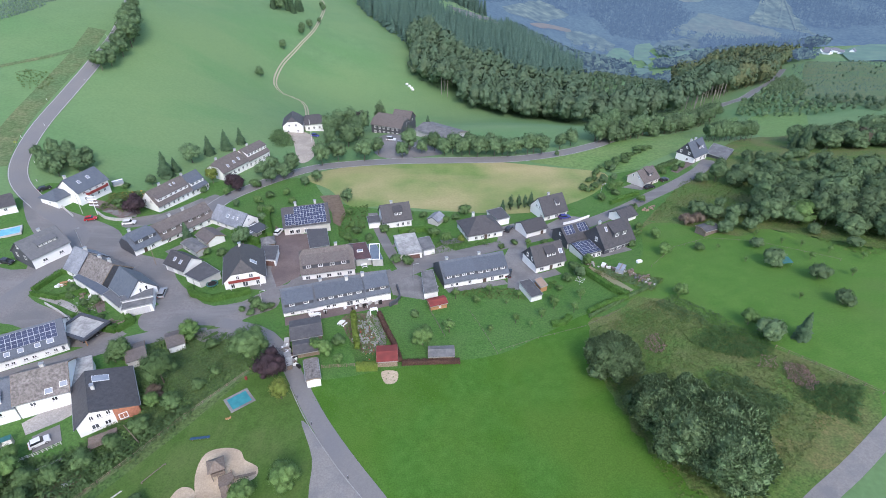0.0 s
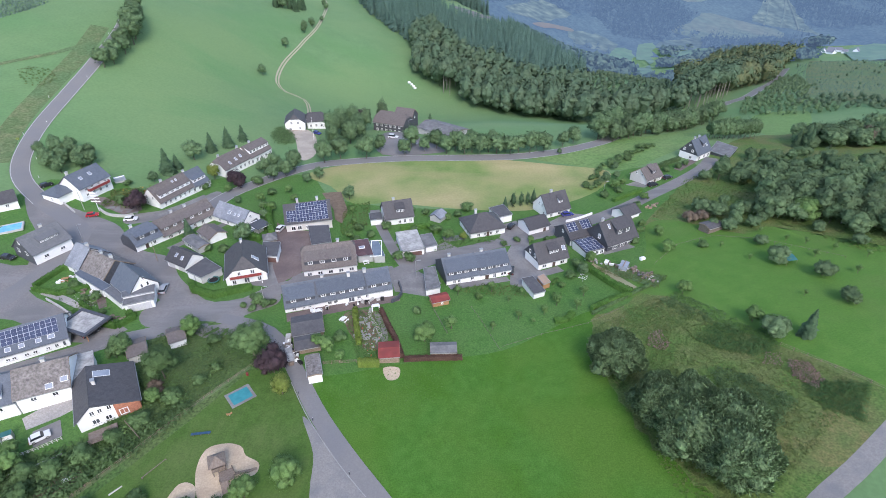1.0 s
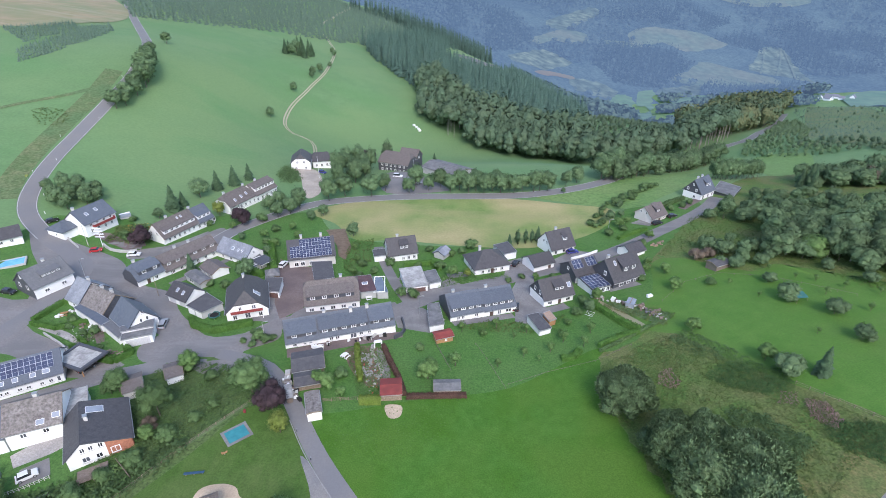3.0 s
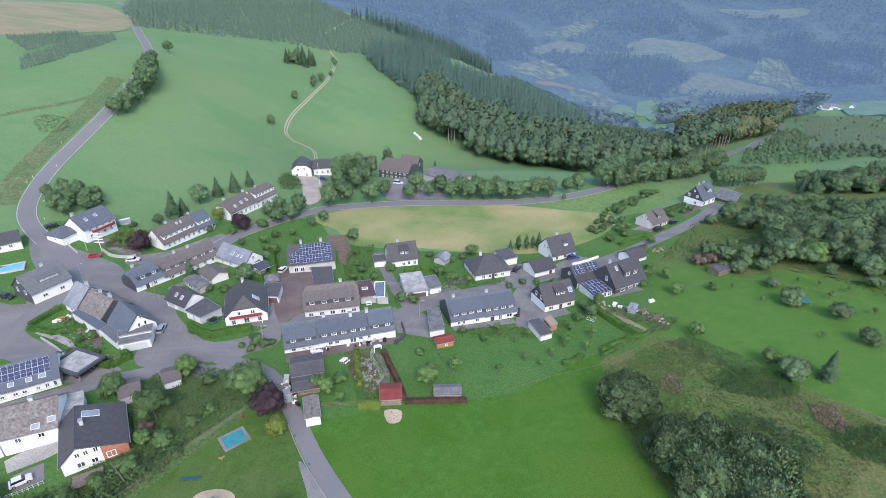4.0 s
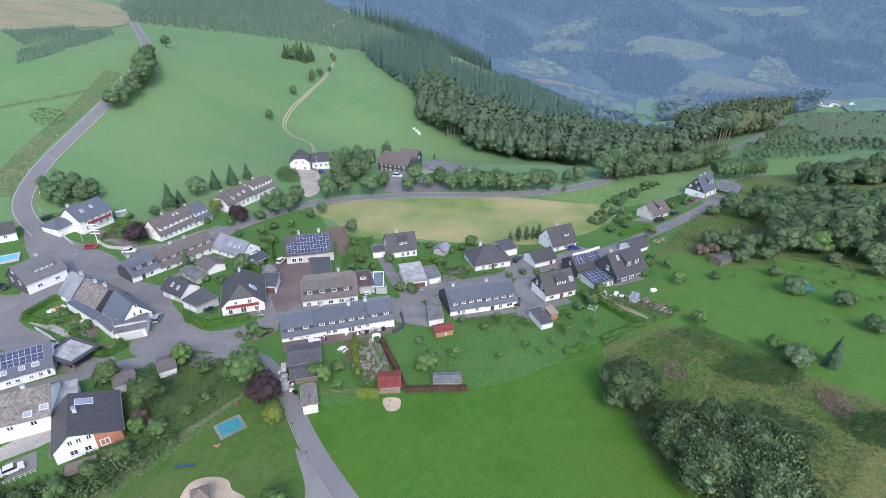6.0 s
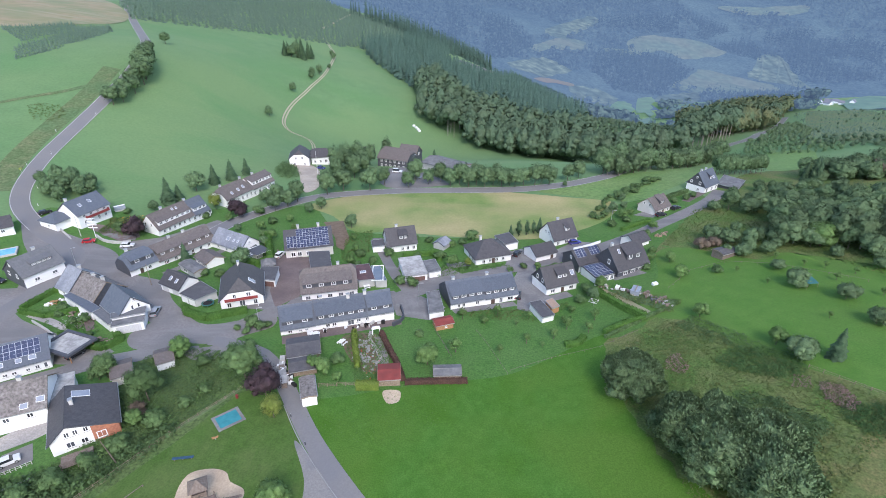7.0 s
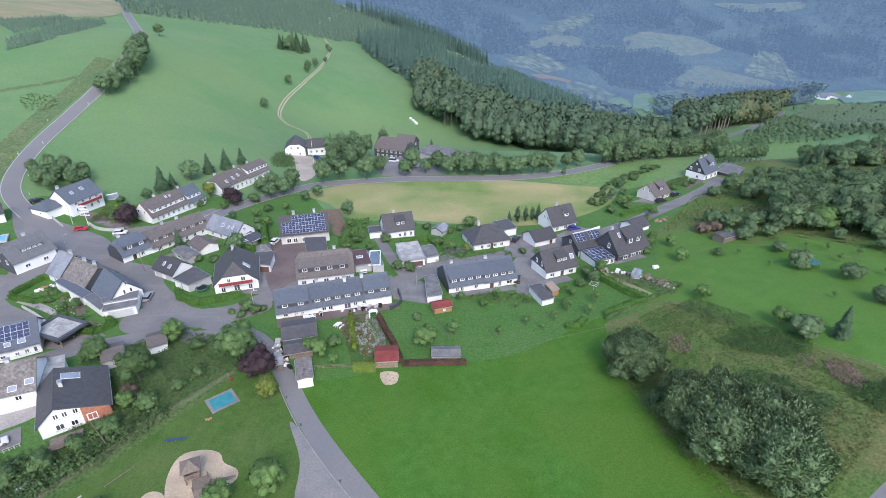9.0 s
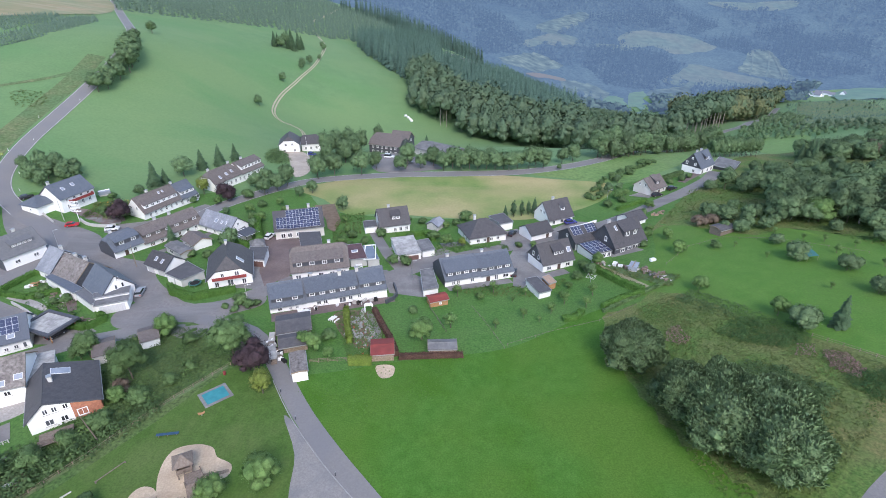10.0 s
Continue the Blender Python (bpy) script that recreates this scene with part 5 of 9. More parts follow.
house("house", "white house with steep dark roof and small dormer", 38.5, 173.2, 25.7, 9.8, 8.8, 2.6, 47, roof="slate_dark", windows=[("front", -3.0, 0.4, 1.2, 1.9), ("front", 0.4, 0.5, 1.4, 1.5), ("front", 3.4, 0.5, 1.2, 1.5), ("left", -0.6, 3.6, 1.0, 1.1), ("left", 1.2, 3.6, 1.0, 1.1), ("left", 2.5, 0.8, 1.1, 1.3)], dormers=[(1.6, 0.4, 1.6, 1.2, 1, "white", 25)], chimneys=[(-0.5, 0.5)])
house("garage", "white garage with dark gabled roof", 30.2, 159.8, 26, 8.0, 7.0, 2.4, 30, roof="slate_dark", category="garage", doors=[("front", 2.2, 1.0, 2.0, "door")])
# second terrace along the street
house("row_house", "white row house with blue slate roof and dormer band", 3.54, 130.36, 17.9, 10.0, 10.4, 2.5, 36, roof="slate", gable_wall="slate_wall", gables=("left",), windows=[("front", -2.6, 0.7, 1.0, 1.3), ("front", -1.2, 0.7, 1.0, 1.3), ("front", 2.8, 0.7, 1.2, 1.3)], dormers=[(0.2, 0.2, 9.2, 1.15, 4, "slate_wall", 22)], over=(0.45, 0.02), chimneys=[(-2.5, 0.4)])
house("row_house", "white row house with blue slate roof and porch", 13.06, 133.43, 17.9, 10.0, 10.4, 2.6, 36, roof="slate", windows=[("front", 2.6, 0.7, 1.8, 1.2), ("front", -0.2, 0.4, 1.2, 1.8)], doors=[("front", -2.6, 1.1, 2.1, "door")], dormers=[(-0.2, 0.2, 9.2, 1.15, 4, "slate_wall", 22)], over=(0.45, 0.02), chimneys=[(-2.5, 0.4)])
flat_box("garage", "white garage with grey flat roof at the terrace", [(-5.2, 118.4), (-1.4, 119.6), (-3.0, 129.4), (-6.2, 128.4)], 2.7, "white", "flat_grey")
house("house", "white house with grey roof, dormer and gable windows", 31.0, 138.1, 22.3, 10.1, 8.0, 2.9, 47, roof="slate_dark", windows=[("front", -3.0, 0.7, 1.6, 1.2), ("front", 3.2, 0.7, 1.6, 1.2), ("left", -1.2, 3.4, 0.9, 1.3), ("left", 1.6, 3.4, 0.9, 1.3)], doors=[("front", 0.3, 1.0, 2.0, "door")], dormers=[(0.6, 0.36, 3.4, 1.3, 2, "slate_wall", 24)], skylights=[(4.2, 0.5, 1.2, 1.5)], clad_from=2.7, gable_wall="slate_wall", gables=("left",), plinth="white")
flat_box("garage", "low white garage with dark flat roof", [(24.3, 117.3), (27.5, 118.7), (25.0, 125.3), (21.9, 124.2)], 2.2, "white", "flat_dark")
house("house", "grey house with solar panels on the roof", 42.6, 152.4, 24, 9.4, 8.6, 3.0, 34, wall="white", roof="slate_dark", gable_wall="slate_wall", gables=("left",), windows=[("left", 0, 3.3, 0.9, 1.0), ("left", 0.5, 0.8, 1.0, 1.1)], panels=[(-4.2, 0.72, 3, 2, 1.15, 1.5), (0.9, 0.72, 3, 2, 1.15, 1.5)])
house("house", "dark slate-hung house with steep roof and broad dormer", 53.7, 149.3, 28.4, 12.4, 10.2, 2.7, 46.2, wall="slate_wall", roof="slate_dark", gable_wall="slate_wall", gables=("left",), windows=evenly("front", 3, 9.0, 0.5, 1.8, 1.2) + [("left", 1.0, 3.2, 1.0, 1.5)], dormers=[(1.2, 0.34, 6.2, 1.9, 2, "slate_wall", 26)], chimneys=[(-4.4, 0.6)], skylights=[(-3.2, 0.75, 0.8, 1.6)])
house("conservatory", "lean-to conservatory roofed with solar panels", 45.0, 143.4, 22, 6.8, 7.2, 2.2, 18, wall="white", roof="slate_dark", lean=0.8, windows=evenly("front", 4, 6.8, 0.5, 1.3, 1.5), panels=[(-3.3, 0.5, 5, 4, 1.28, 1.62)], category="conservatory", over=(0.2, 0.1))
house("garden_house", "low dark-roofed outbuilding by the street", 63.4, 166.5, 31, 7.0, 6.0, 2.2, 30, wall="white", roof="slate_dark", category="outbuilding")
house("house", "pale house with brown roof beside the street", 80.3, 197.5, 34.6, 9.1, 8.0, 2.5, 40, wall="offwhite", roof="tile_brown", windows=[("front", -3, 0.5, 1.2, 1.4), ("front", 3.2, 0.5, 1.2, 1.4), ("left", -1.4, 3.2, 0.9, 1.0), ("left", 1.2, 3.2, 0.9, 1.0)], doors=[("front", 0.3, 1.1, 2.1, "door")], dormers=[(0.4, 0.36, 2.6, 1.3, 1, "slate_wall", 24)])
house("house", "white house with steep slate roof and slate-hung gable", 109.2, 221.9, 37.8, 10.6, 8.2, 3.4, 51, clad_from=3.0, roof="slate", gable_wall="slate_wall", gables=("left",), windows=[("front", -3.4, 0.4, 1.4, 2.0), ("front", 0.6, 0.6, 1.4, 1.7), ("front", 3.8, 0.6, 1.4, 1.7), ("left", -2.2, 3.8, 1.0, 1.2), ("left", 1.6, 3.8, 1.0, 1.2), ("left", 0, 6.2, 0.8, 0.8), ("left", 1.2, 0.8, 1.2, 1.3)], dormers=[(0.8, 0.4, 1.8, 1.6, 1, "slate_wall", 28)], skylights=[(3.4, 0.45, 1.0, 1.3)], chimneys=[(-2.6, 0.3), (0.8, 0.3)])
flat_box("annex", "low annex with broad pale grey flat roof behind the white house", [(117.0, 224.6), (122.6, 217.6), (130.6, 228.0), (125.0, 235.6)], 2.8, "slate_wall", "flat_grey", "annex")
# houses by the upper road
house("house", "white villa with dark slate roof above the road", -76.5, 267.0, 100, 12.0, 9.6, 4.4, 38, z=-1.2, roof="slate_dark", shape="halfhip", hip_at=0.5, windows=evenly("front", 4, 11.0, 0.8, 1.2, 1.5) + [("left", -2.4, 0.8, 1.2, 1.4), ("left", 2.4, 0.8, 1.2, 1.4), ("left", -1.6, 3.8, 1.2, 1.3), ("left", 1.6, 3.8, 1.2, 1.3)])
house("house", "white side wing with dark slate roof", -67.5, 272.0, 15, 9.0, 8.5, 3.8, 36, z=-2.0, roof="slate_dark", shape="halfhip", hip_at=0.5, windows=evenly("front", 3, 8.0, 0.8, 1.2, 1.5))
house("inn", "old brown inn with tiled roof and white windows", -27.0, 270.0, -22, 17.0, 11.0, 5.0, 38, z=-3.4, wall="slate_wall", roof="tile_brown", windows=evenly("front", 6, 15.0, 0.6, 1.1, 1.4) + evenly("front", 6, 15.0, 3.2, 1.1, 1.3), shape="halfhip", hip_at=0.5, gable_wall=None, category="inn")
house("inn_wing", "rear gabled wing of the inn", -21.0, 281.0, -22, 10.0, 8.0, 5.0, 42, z=-4.4, wall="slate_wall", roof="tile_brown", category="inn", windows=[("right", 0, 4.0, 1.2, 1.2)])
house("hall", "long low hall with pale grey roof", -1.0, 256.0, -38, 22.0, 13.0, 3.0, 14, z=-0.5, wall="grey_wall", roof="flat_grey", category="hall", group="")
house("house", "white bungalow with dark roof at the road bend", -152.0, 163.0, 40, 9.0, 8.0, 2.5, 30, roof="slate_dark", windows=evenly("front", 2, 6.0, 0.7, 1.2, 1.2))
_f = flat_box("lean_to", "pale slatted lean-to roof of the slate house", [(-66.6, 153.6), (-63.3, 150.4), (-60.8, 155.2), (-64.2, 159.6)], 2.3, "grey_wall", "flat_grey", "lean-to", edge=0.1)
for _k in range(5):
    part("roof_bar", Solid().box(-2.3 + _k * 1.05, -2.6, 2.56, -2.0 + _k * 1.05, 2.6, 2.66).mesh("roof_bar", [M["white"]]), _f)
# garden sheds
house("garden_shed", "wooden shed with red felt roof", -13.2, 93.6, 6, 4.6, 5.0, 1.9, 10, wall="wood", roof="red_roof", category="shed", group="garden sheds", over=(0.2, 0.2))
house("garden_shed", "orange wooden playhouse with red roof", -1.6, 115.3, 20, 4.6, 3.0, 1.7, 16, wall="wood_warm", roof="red_roof", category="shed", group="garden sheds", windows=[("front", 0.3, 0.6, 0.6, 0.6)], over=(0.25, 0.25))
house("garden_shed", "dark garden shed with grey-green roof", -0.4, 94.8, 2, 5.9, 3.2, 1.8, 14, wall="wood", roof="flat_grey", category="shed", group="garden sheds", over=(0.2, 0.2))
house("garden_shed", "grey-roofed open garden shed", -78.4, 143.6, -39, 8.8, 3.6, 2.1, 12, wall="grey_wall", roof="flat_grey", category="shed", group="garden sheds", windows=[("front", -1.2, 0.5, 2.4, 1.2)], over=(0.3, 0.3))
house("garden_shed", "dark-roofed white garden building", -75.9, 150.2, -41, 7.4, 5.6, 2.2, 24, wall="white", roof="tile_brown", windows=[("front", -1.5, 0.7, 1.4, 1.0), ("front", 1.6, 0.7, 1.4, 1.0)], category="shed", group="garden sheds")
house("garden_shed", "small white well house with mossy roof", -65.4, 98.6, 30, 3.6, 5.4, 2.0, 16, wall="white", roof="tile_brown", category="shed", group="garden sheds", over=(0.2, 0.2))
house("garden_shed", "small brick lean-to with brown roof", -72.8, 94.0, 30, 4.0, 6.0, 2.2, 14, wall="offwhite", roof="tile_brown", category="shed", group="garden sheds", over=(0.2, 0.2))
house("garden_shed", "dark weathered field shed", 86.0, 151.0, 25, 6.0, 4.0, 2.0, 12, wall="wood_grey", roof="flat_dark", category="shed", group="garden sheds", over=(0.2, 0.2))
house("garden_shed", "small summer house with pale roof", -2.5, 166.0, 60, 4.6, 4.0, 2.0, 28, wall="grey_wall", roof="slate_light", category="shed", group="garden sheds")
house("garden_shed", "grey-green pavilion roof in the hedge", -56.4, 147.5, 20, 3.6, 3.6, 1.9, 30, wall="wood", roof="flat_grey", shape="hip", category="shed", group="garden sheds")

# ---- trees ----
def unit(v):
    return v / np.linalg.norm(v, axis=-1)[..., None]


def leaf_cloud(seed, blobs, count, size, up=0.25, inner=0.72, wild=0.58, aspect=(0.45, 0.85), hang=0.0):
    """Leaf clumps over the skins of overlapping blobs, as loose quads."""
    rng = np.random.RandomState(seed)
    blobs = np.array(blobs, float)              # x y z rx rz
    wts = blobs[:, 3] * blobs[:, 4]
    k = rng.choice(len(blobs), count, p=wts / wts.sum())
    d = rng.normal(size=(count, 3))
    d[:, 2] += up
    d = unit(d)
    b = blobs[k]
    rad = rng.uniform(inner, 1.22, count)[:, None] * (1 + 0.09 * np.sin(d * 7.0 + k[:, None]).sum(1)[:, None])
    c = b[:, :3] + d * np.stack([b[:, 3], b[:, 3], b[:, 4]], 1) * rad
    nrm = d + rng.normal(scale=wild, size=(count, 3))
    nrm[:, 2] += 0.2
    nrm = unit(nrm)
    u = rng.normal(size=(count, 3)) + np.array([0, 0, -hang])
    u = unit(u - nrm * (u * nrm).sum(1)[:, None])
    w = np.cross(nrm, u)
    s = size * rng.uniform(0.55, 1.3, count)[:, None]
    u, w = u * s * 0.5, w * s * 0.5 * rng.uniform(*aspect, count)[:, None]
    bend = nrm * s * 0.15
    mid = np.average(blobs[:, :3], axis=0, weights=wts)
    span = np.ptp(blobs[:, :3], axis=0) / 2 + blobs[:, 3].mean()
    soft = unit(d * 0.28 + unit((c - mid) / span) * 0.66 + nrm * 0.24 + np.array([0, 0, 0.16]))
    return np.stack([c - u - w * 0.6 - bend, c + u - w * 0.6, c + u * 0.7 + w - bend, c - u * 0.7 + w, soft], 1)


def cores(blobs, fill=0.80, n=2):
    """Lumpy inner bodies of a crown's lobes, so that no sky shows through them."""
    t = np.tan(np.linspace(-1, 1, n + 1) * math.pi / 4)
    out = []
    for x, y, z, rx, rz in blobs:
        for ax in range(3):
            for sg in (-1.0, 1.0):
                for i in range(n):
                    for j in range(n):
                        q = []
                        for a, b in ((t[i], t[j]), (t[i + 1], t[j]), (t[i + 1], t[j + 1]), (t[i], t[j + 1])):
                            v = np.roll(np.array([sg, a, b]), ax)
                            q.append(v / np.linalg.norm(v))
                        m = unit(np.mean(q, 0))
                        q = [np.array([x, y, z]) + p * np.array([rx, rx, rz]) * fill * (1 + 0.1 * math.sin(p[0] * 9 + p[2] * 7 + x * 5 + p[1] * 8)) for p in q]
                        out.append(q + [m])
    return np.array(out)


def tuft_cloud(seed, blobs, tufts, blades, size):
    """Upright sprays of narrow willow leaves on the upper skins of the lobes."""
    rng = np.random.RandomState(seed)
    blobs = np.array(blobs, float)
    wts = blobs[:, 3] * blobs[:, 4]
    k = np.repeat(rng.choice(len(blobs), tufts, p=wts / wts.sum()), blades)
    d = rng.normal(size=(tufts, 3))
    d[:, 2] += 0.45
    d = np.repeat(unit(d), blades, 0)
    b = blobs[k]
    n = tufts * blades
    c = b[:, :3] + d * np.stack([b[:, 3], b[:, 3], b[:, 4]], 1) * np.repeat(rng.uniform(0.86, 1.06, tufts), blades)[:, None]
    axis = unit(d * 0.55 + np.array([0, 0, 0.75]) + np.repeat(rng.normal(scale=0.12, size=(tufts, 3)), blades, 0) + rng.normal(scale=0.38, size=(n, 3)))
    side = unit(np.cross(axis, d + rng.normal(scale=0.45, size=(n, 3))))
    length = size * np.repeat(rng.uniform(0.7, 1.3, tufts), blades) * rng.uniform(0.7, 1.1, n)
    length, wide = length[:, None], length[:, None] * rng.uniform(0.15, 0.24, n)[:, None]
    soft = unit(np.cross(side, axis))
    soft *= np.sign((soft * d).sum(1))[:, None]
    soft = unit(soft * 0.8 + d * 0.3 + np.array([0, 0, 0.15]))
    return np.stack([c - axis * length * 0.3, c + side * wide + axis * length * 0.3, c + axis * length, c - side * wide + axis * length * 0.3, soft], 1)


def crown_blobs(seed, h, r, base=0.25, n=9, top=1.0, small=1.0):
    """Lobes of a broad crown for a tree h high and r wide."""
    rng = random.Random(seed)
    out = [(0, 0, h * (base + (top - base) * 0.5), r * 0.72, h * (top - base) * 0.42)]
    for k in range(n):
        a = 2 * math.pi * k / n + rng.uniform(-0.4, 0.4)
        f = rng.uniform(0.15, 0.85)
        d = r * (0.72 - 0.5 * max(0, f - 0.45)) * rng.uniform(0.75, 1.05)
        s = r * rng.uniform(0.20, 0.50) * small
        out.append((d * math.cos(a), d * math.sin(a), h * (base + (top - base) * (0.15 + 0.7 * f)), s, s * rng.uniform(0.75, 1.05)))
    return out


def trunk_mesh(name, h, r, seed, mat, lobes=()):
    rng = random.Random(seed)
    s = Solid()
    p = Vector((0, 0, -0.4))
    q = Vector((rng.uniform(-0.2, 0.2), rng.uniform(-0.2, 0.2), h * 0.45))
    s.tube(p, q, r, r * 0.65, 7)
    s.tube(q, (q.x * 1.5, q.y * 1.5, h * 0.85), r * 0.65, r * 0.15, 6)
    for b in lobes:
        s.tube(q * rng.uniform(0.6, 1.0), b[:3], r * 0.4, r * 0.08, 5)
    return s.mesh(name, [mat])


def make_tree(kind, seed, h, r, leaves, size, mat, label, base=0.25, lobes=9, bark="bark", category="tree", up=0.25, top=1.0, small=1.0, fill=0.80, tufts=0, hang=0.0):
    ob = new(kind)
    tagged(ob, label, category)
    bl = crown_blobs(seed, h, r, base, lobes, top, small)
    part("trunk", trunk_mesh("trunk", h, h * 0.013 + 0.04, seed, M[bark], bl[1:6]), ob)
    skin = tuft_cloud(seed, bl, tufts, 5, size) if tufts else leaf_cloud(seed, bl, leaves, size, up, hang=hang)
    q = np.concatenate([cores(bl, fill), skin])
    part("crown", quad_mesh("crown", q, [M[mat]]), ob)
    return ob


def conifer_quads(seed, h, r, levels, arms, low=0.06):
    rng = np.random.RandomState(seed)
    out = []
    for i in range(levels):
        f = i / (levels - 1)
        z = h * (low + (0.97 - low) * f)
        reach = r * (1 - f) ** 0.85 * rng.uniform(0.85, 1.12) + 0.12 * r
        n = max(4, int(arms * (1 - 0.55 * f)))
        for k in range(n):
            a = 2 * math.pi * (k + rng.rand()) / n
            l = reach * rng.uniform(0.75, 1.15)
            d = np.array([math.cos(a), math.sin(a), 0])
            t = np.array([-d[1], d[0], 0])
            wd = l * rng.uniform(0.28, 0.42)
            drop = l * rng.uniform(0.25, 0.55)
            lift = h / levels * rng.uniform(0.3, 0.9)
            c = np.array([0, 0, z])
            out.append([c + [0, 0, lift], c + d * l * 0.6 - t * wd + [0, 0, -drop * 0.45], c + d * l + [0, 0, -drop], c + d * l * 0.6 + t * wd + [0, 0, -drop * 0.45],
                        d * 0.75 + t * rng.uniform(-0.3, 0.3) + [0, 0, 0.55]])
    out = np.array(out)
    out[:, 4] /= np.linalg.norm(out[:, 4], axis=1)[:, None]
    return out


def make_conifer(kind, seed, h, r, levels, arms, mat, label):
    ob = tagged(new(kind), label, "conifer")
    part("trunk", Solid().tube((0, 0, -0.4), (0, 0, h * 0.9), h * 0.016 + 0.04, 0.03, 6).mesh("trunk", [M["bark"]]), ob)
    q = conifer_quads(seed, h, r, levels, arms)
    part("crown", quad_mesh("crown", q, [M[mat]]), ob)
    return ob


PARK = pose(0, -400, -60)
KINDS = {
    "near": [make_tree("broadleaf_tree", s, 10, 4.3, 9000, 0.25, "leaf", "green broadleaf tree with a full dense crown", lobes=34, small=0.72) for s in (1, 2, 3)],
    "broad": [make_tree("broadleaf_tree", s, 10, 3.7, 2300, 0.42, "leaf_grey", "grey-green broadleaf tree with a full crown", base=0.12, lobes=26, small=0.9) for s in (21, 22, 23, 27)],
    "light": [make_tree("garden_tree", s, 6, 2.7, 3600, 0.22, "leaf_light", "light green garden tree on lawn", base=0.14, lobes=18, small=0.85) for s in (4, 5)],
    "bush": [make_tree("willow_bush", s, 10, 6.4, 0, 0.52, "leaf_willow", "large grey-green willow bush", base=0.02, lobes=60, category="bush", small=0.50, fill=0.90, tufts=7600) for s in (6, 7)],
    "scrub": [make_tree("scrub_bush", s, 7, 4.4, 2600, 0.38, "leaf_bush", "grey-green sallow bush in rough grass", base=0.02, lobes=28, category="bush", small=0.75, up=0.5) for s in (18, 19)],
    "shrub": [make_tree("shrub", s, 3, 1.9, 1900, 0.20, "leaf", "dense rounded green garden shrub", base=0.03, lobes=7, category="shrub") for s in (8, 9)],
    "brown": [make_tree("brown_bush", 24, 4, 3.0, 1400, 0.3, "leaf_brown", "dull reddish-brown leaved bush", base=0.02, lobes=10, category="bush")],
    "birch": [make_tree("birch", s, 13, 3.7, 3400, 0.36, "leaf_birch", "tall slender birch with pale trunk and limbs", base=0.10, lobes=26, bark="bark_birch", small=0.8, fill=0.7, hang=1.5) for s in (10, 11, 29)],
    "edge": [make_tree("poplar", s, 12, 3.0, 1300, 0.5, "leaf_birch", "slim grey-green poplar, leafy to the ground", base=0.02, lobes=14, small=0.85) for s in (25, 26)],
    "purple": [make_tree("copper_beech", 12, 8, 3.9, 4200, 0.27, "leaf_purple", "dark purple-leaved copper beech in leaf", base=0.12, lobes=22, small=0.9)],
    "yellow": [make_tree("golden_tree", 13, 6, 2.3, 3000, 0.19, "leaf_yellow", "yellow-green leaved small tree", base=0.15, lobes=20, small=0.8, fill=0.65)],
    "conifer": [make_conifer("spruce", s, 10, 2.6, 22, 16, "leaf_conifer", "dark green spruce with drooping branches") for s in (14, 15)],
    "thuja": [make_tree("columnar_thuja", 16, 5, 0.9, 600, 0.26, "leaf_conifer", "dark columnar evergreen in a row", base=0.02, lobes=5, category="conifer")],
    "sapling": [make_tree("sapling", 17, 3.4, 1.1, 300, 0.24, "leaf_light", "thin young orchard tree", base=0.3, lobes=5, fill=0.6)],
}
FULL = {"near": 10, "broad": 10, "light": 6, "bush": 10, "scrub": 7, "shrub": 3, "brown": 4, "birch": 13, "edge": 12, "purple": 8, "yellow": 6, "conifer": 10, "thuja": 5, "sapling": 3.4}
USED = {}
PLANTED = random.Random(11)


def plant(kind, x, y, h, wide=1.0, group=""):
    """One tree of a kind, h metres high."""
    pool = KINDS[kind]
    n = USED.get(kind, 0)
    USED[kind] = n + 1
    src = pool[n % len(pool)]
    m = pose(x, y, ground_z(x, y), 0, 0, PLANTED.uniform(0, 360))
    if n < len(pool):
        ob = src
        ob.matrix_basis = m
    else:
        keep = src.scale.copy()
        src.scale = (1, 1, 1)
        ob = copy_thing(src, m)
        src.scale = keep
    s = h / FULL[kind]
    ob.scale = (s * wide, s * wide, s)
    return tagged(ob, group=group)


def scatter(poly, n, seed, gap):
    """Random places inside an outline, no nearer to one another than gap."""
    rng = random.Random(seed)
    lo, hi = np.min(poly, 0), np.max(poly, 0)
    cells, out, tries = {}, [], 0
    while len(out) < n and tries < n * 40:
        tries += 1
        x, y = rng.uniform(lo[0], hi[0]), rng.uniform(lo[1], hi[1])
        if not inside(x, y, poly):
            continue
        i, j = int(x // gap), int(y // gap)
        if any((x - a) ** 2 + (y - b) ** 2 < gap * gap for di in (-1, 0, 1) for dj in (-1, 0, 1) for a, b in cells.get((i + di, j + dj), ())):
            continue
        cells.setdefault((i, j), []).append((x, y))
        out.append((x, y))
    return out


for _x, _y, _h, _k, _w in ((-45, 93, 10, "near", 1.05), (-63, 86, 9.5, "near", 0.95), (-76, 93.5, 6.5, "near", 1.0), (-62.5, 101, 5.5, "light", 1.1), (-38.8, 87.5, 8.0, "purple", 1.0), (-35.2, 81, 6.0, "yellow", 1.05),
                           (-5, 99, 6.0, "light", 1.1), (-28, 94.5, 5.0, "light", 0.9), (-29, 60, 6.5, "light", 1.0), (-36, 57, 5.5, "light", 1.0), (-45.5, 54, 3.0, "shrub", 1.2), (-40, 54, 3.0, "shrub", 1.3),
                           (-24.5, 92, 3.0, "light", 0.9), (1.5, 104, 4.5, "sapling", 1.3), (-83, 63.5, 5.0, "light", 1.1), (-77, 57, 4.0, "shrub", 1.0)):
    plant(_k, _x, _y, _h, _w)
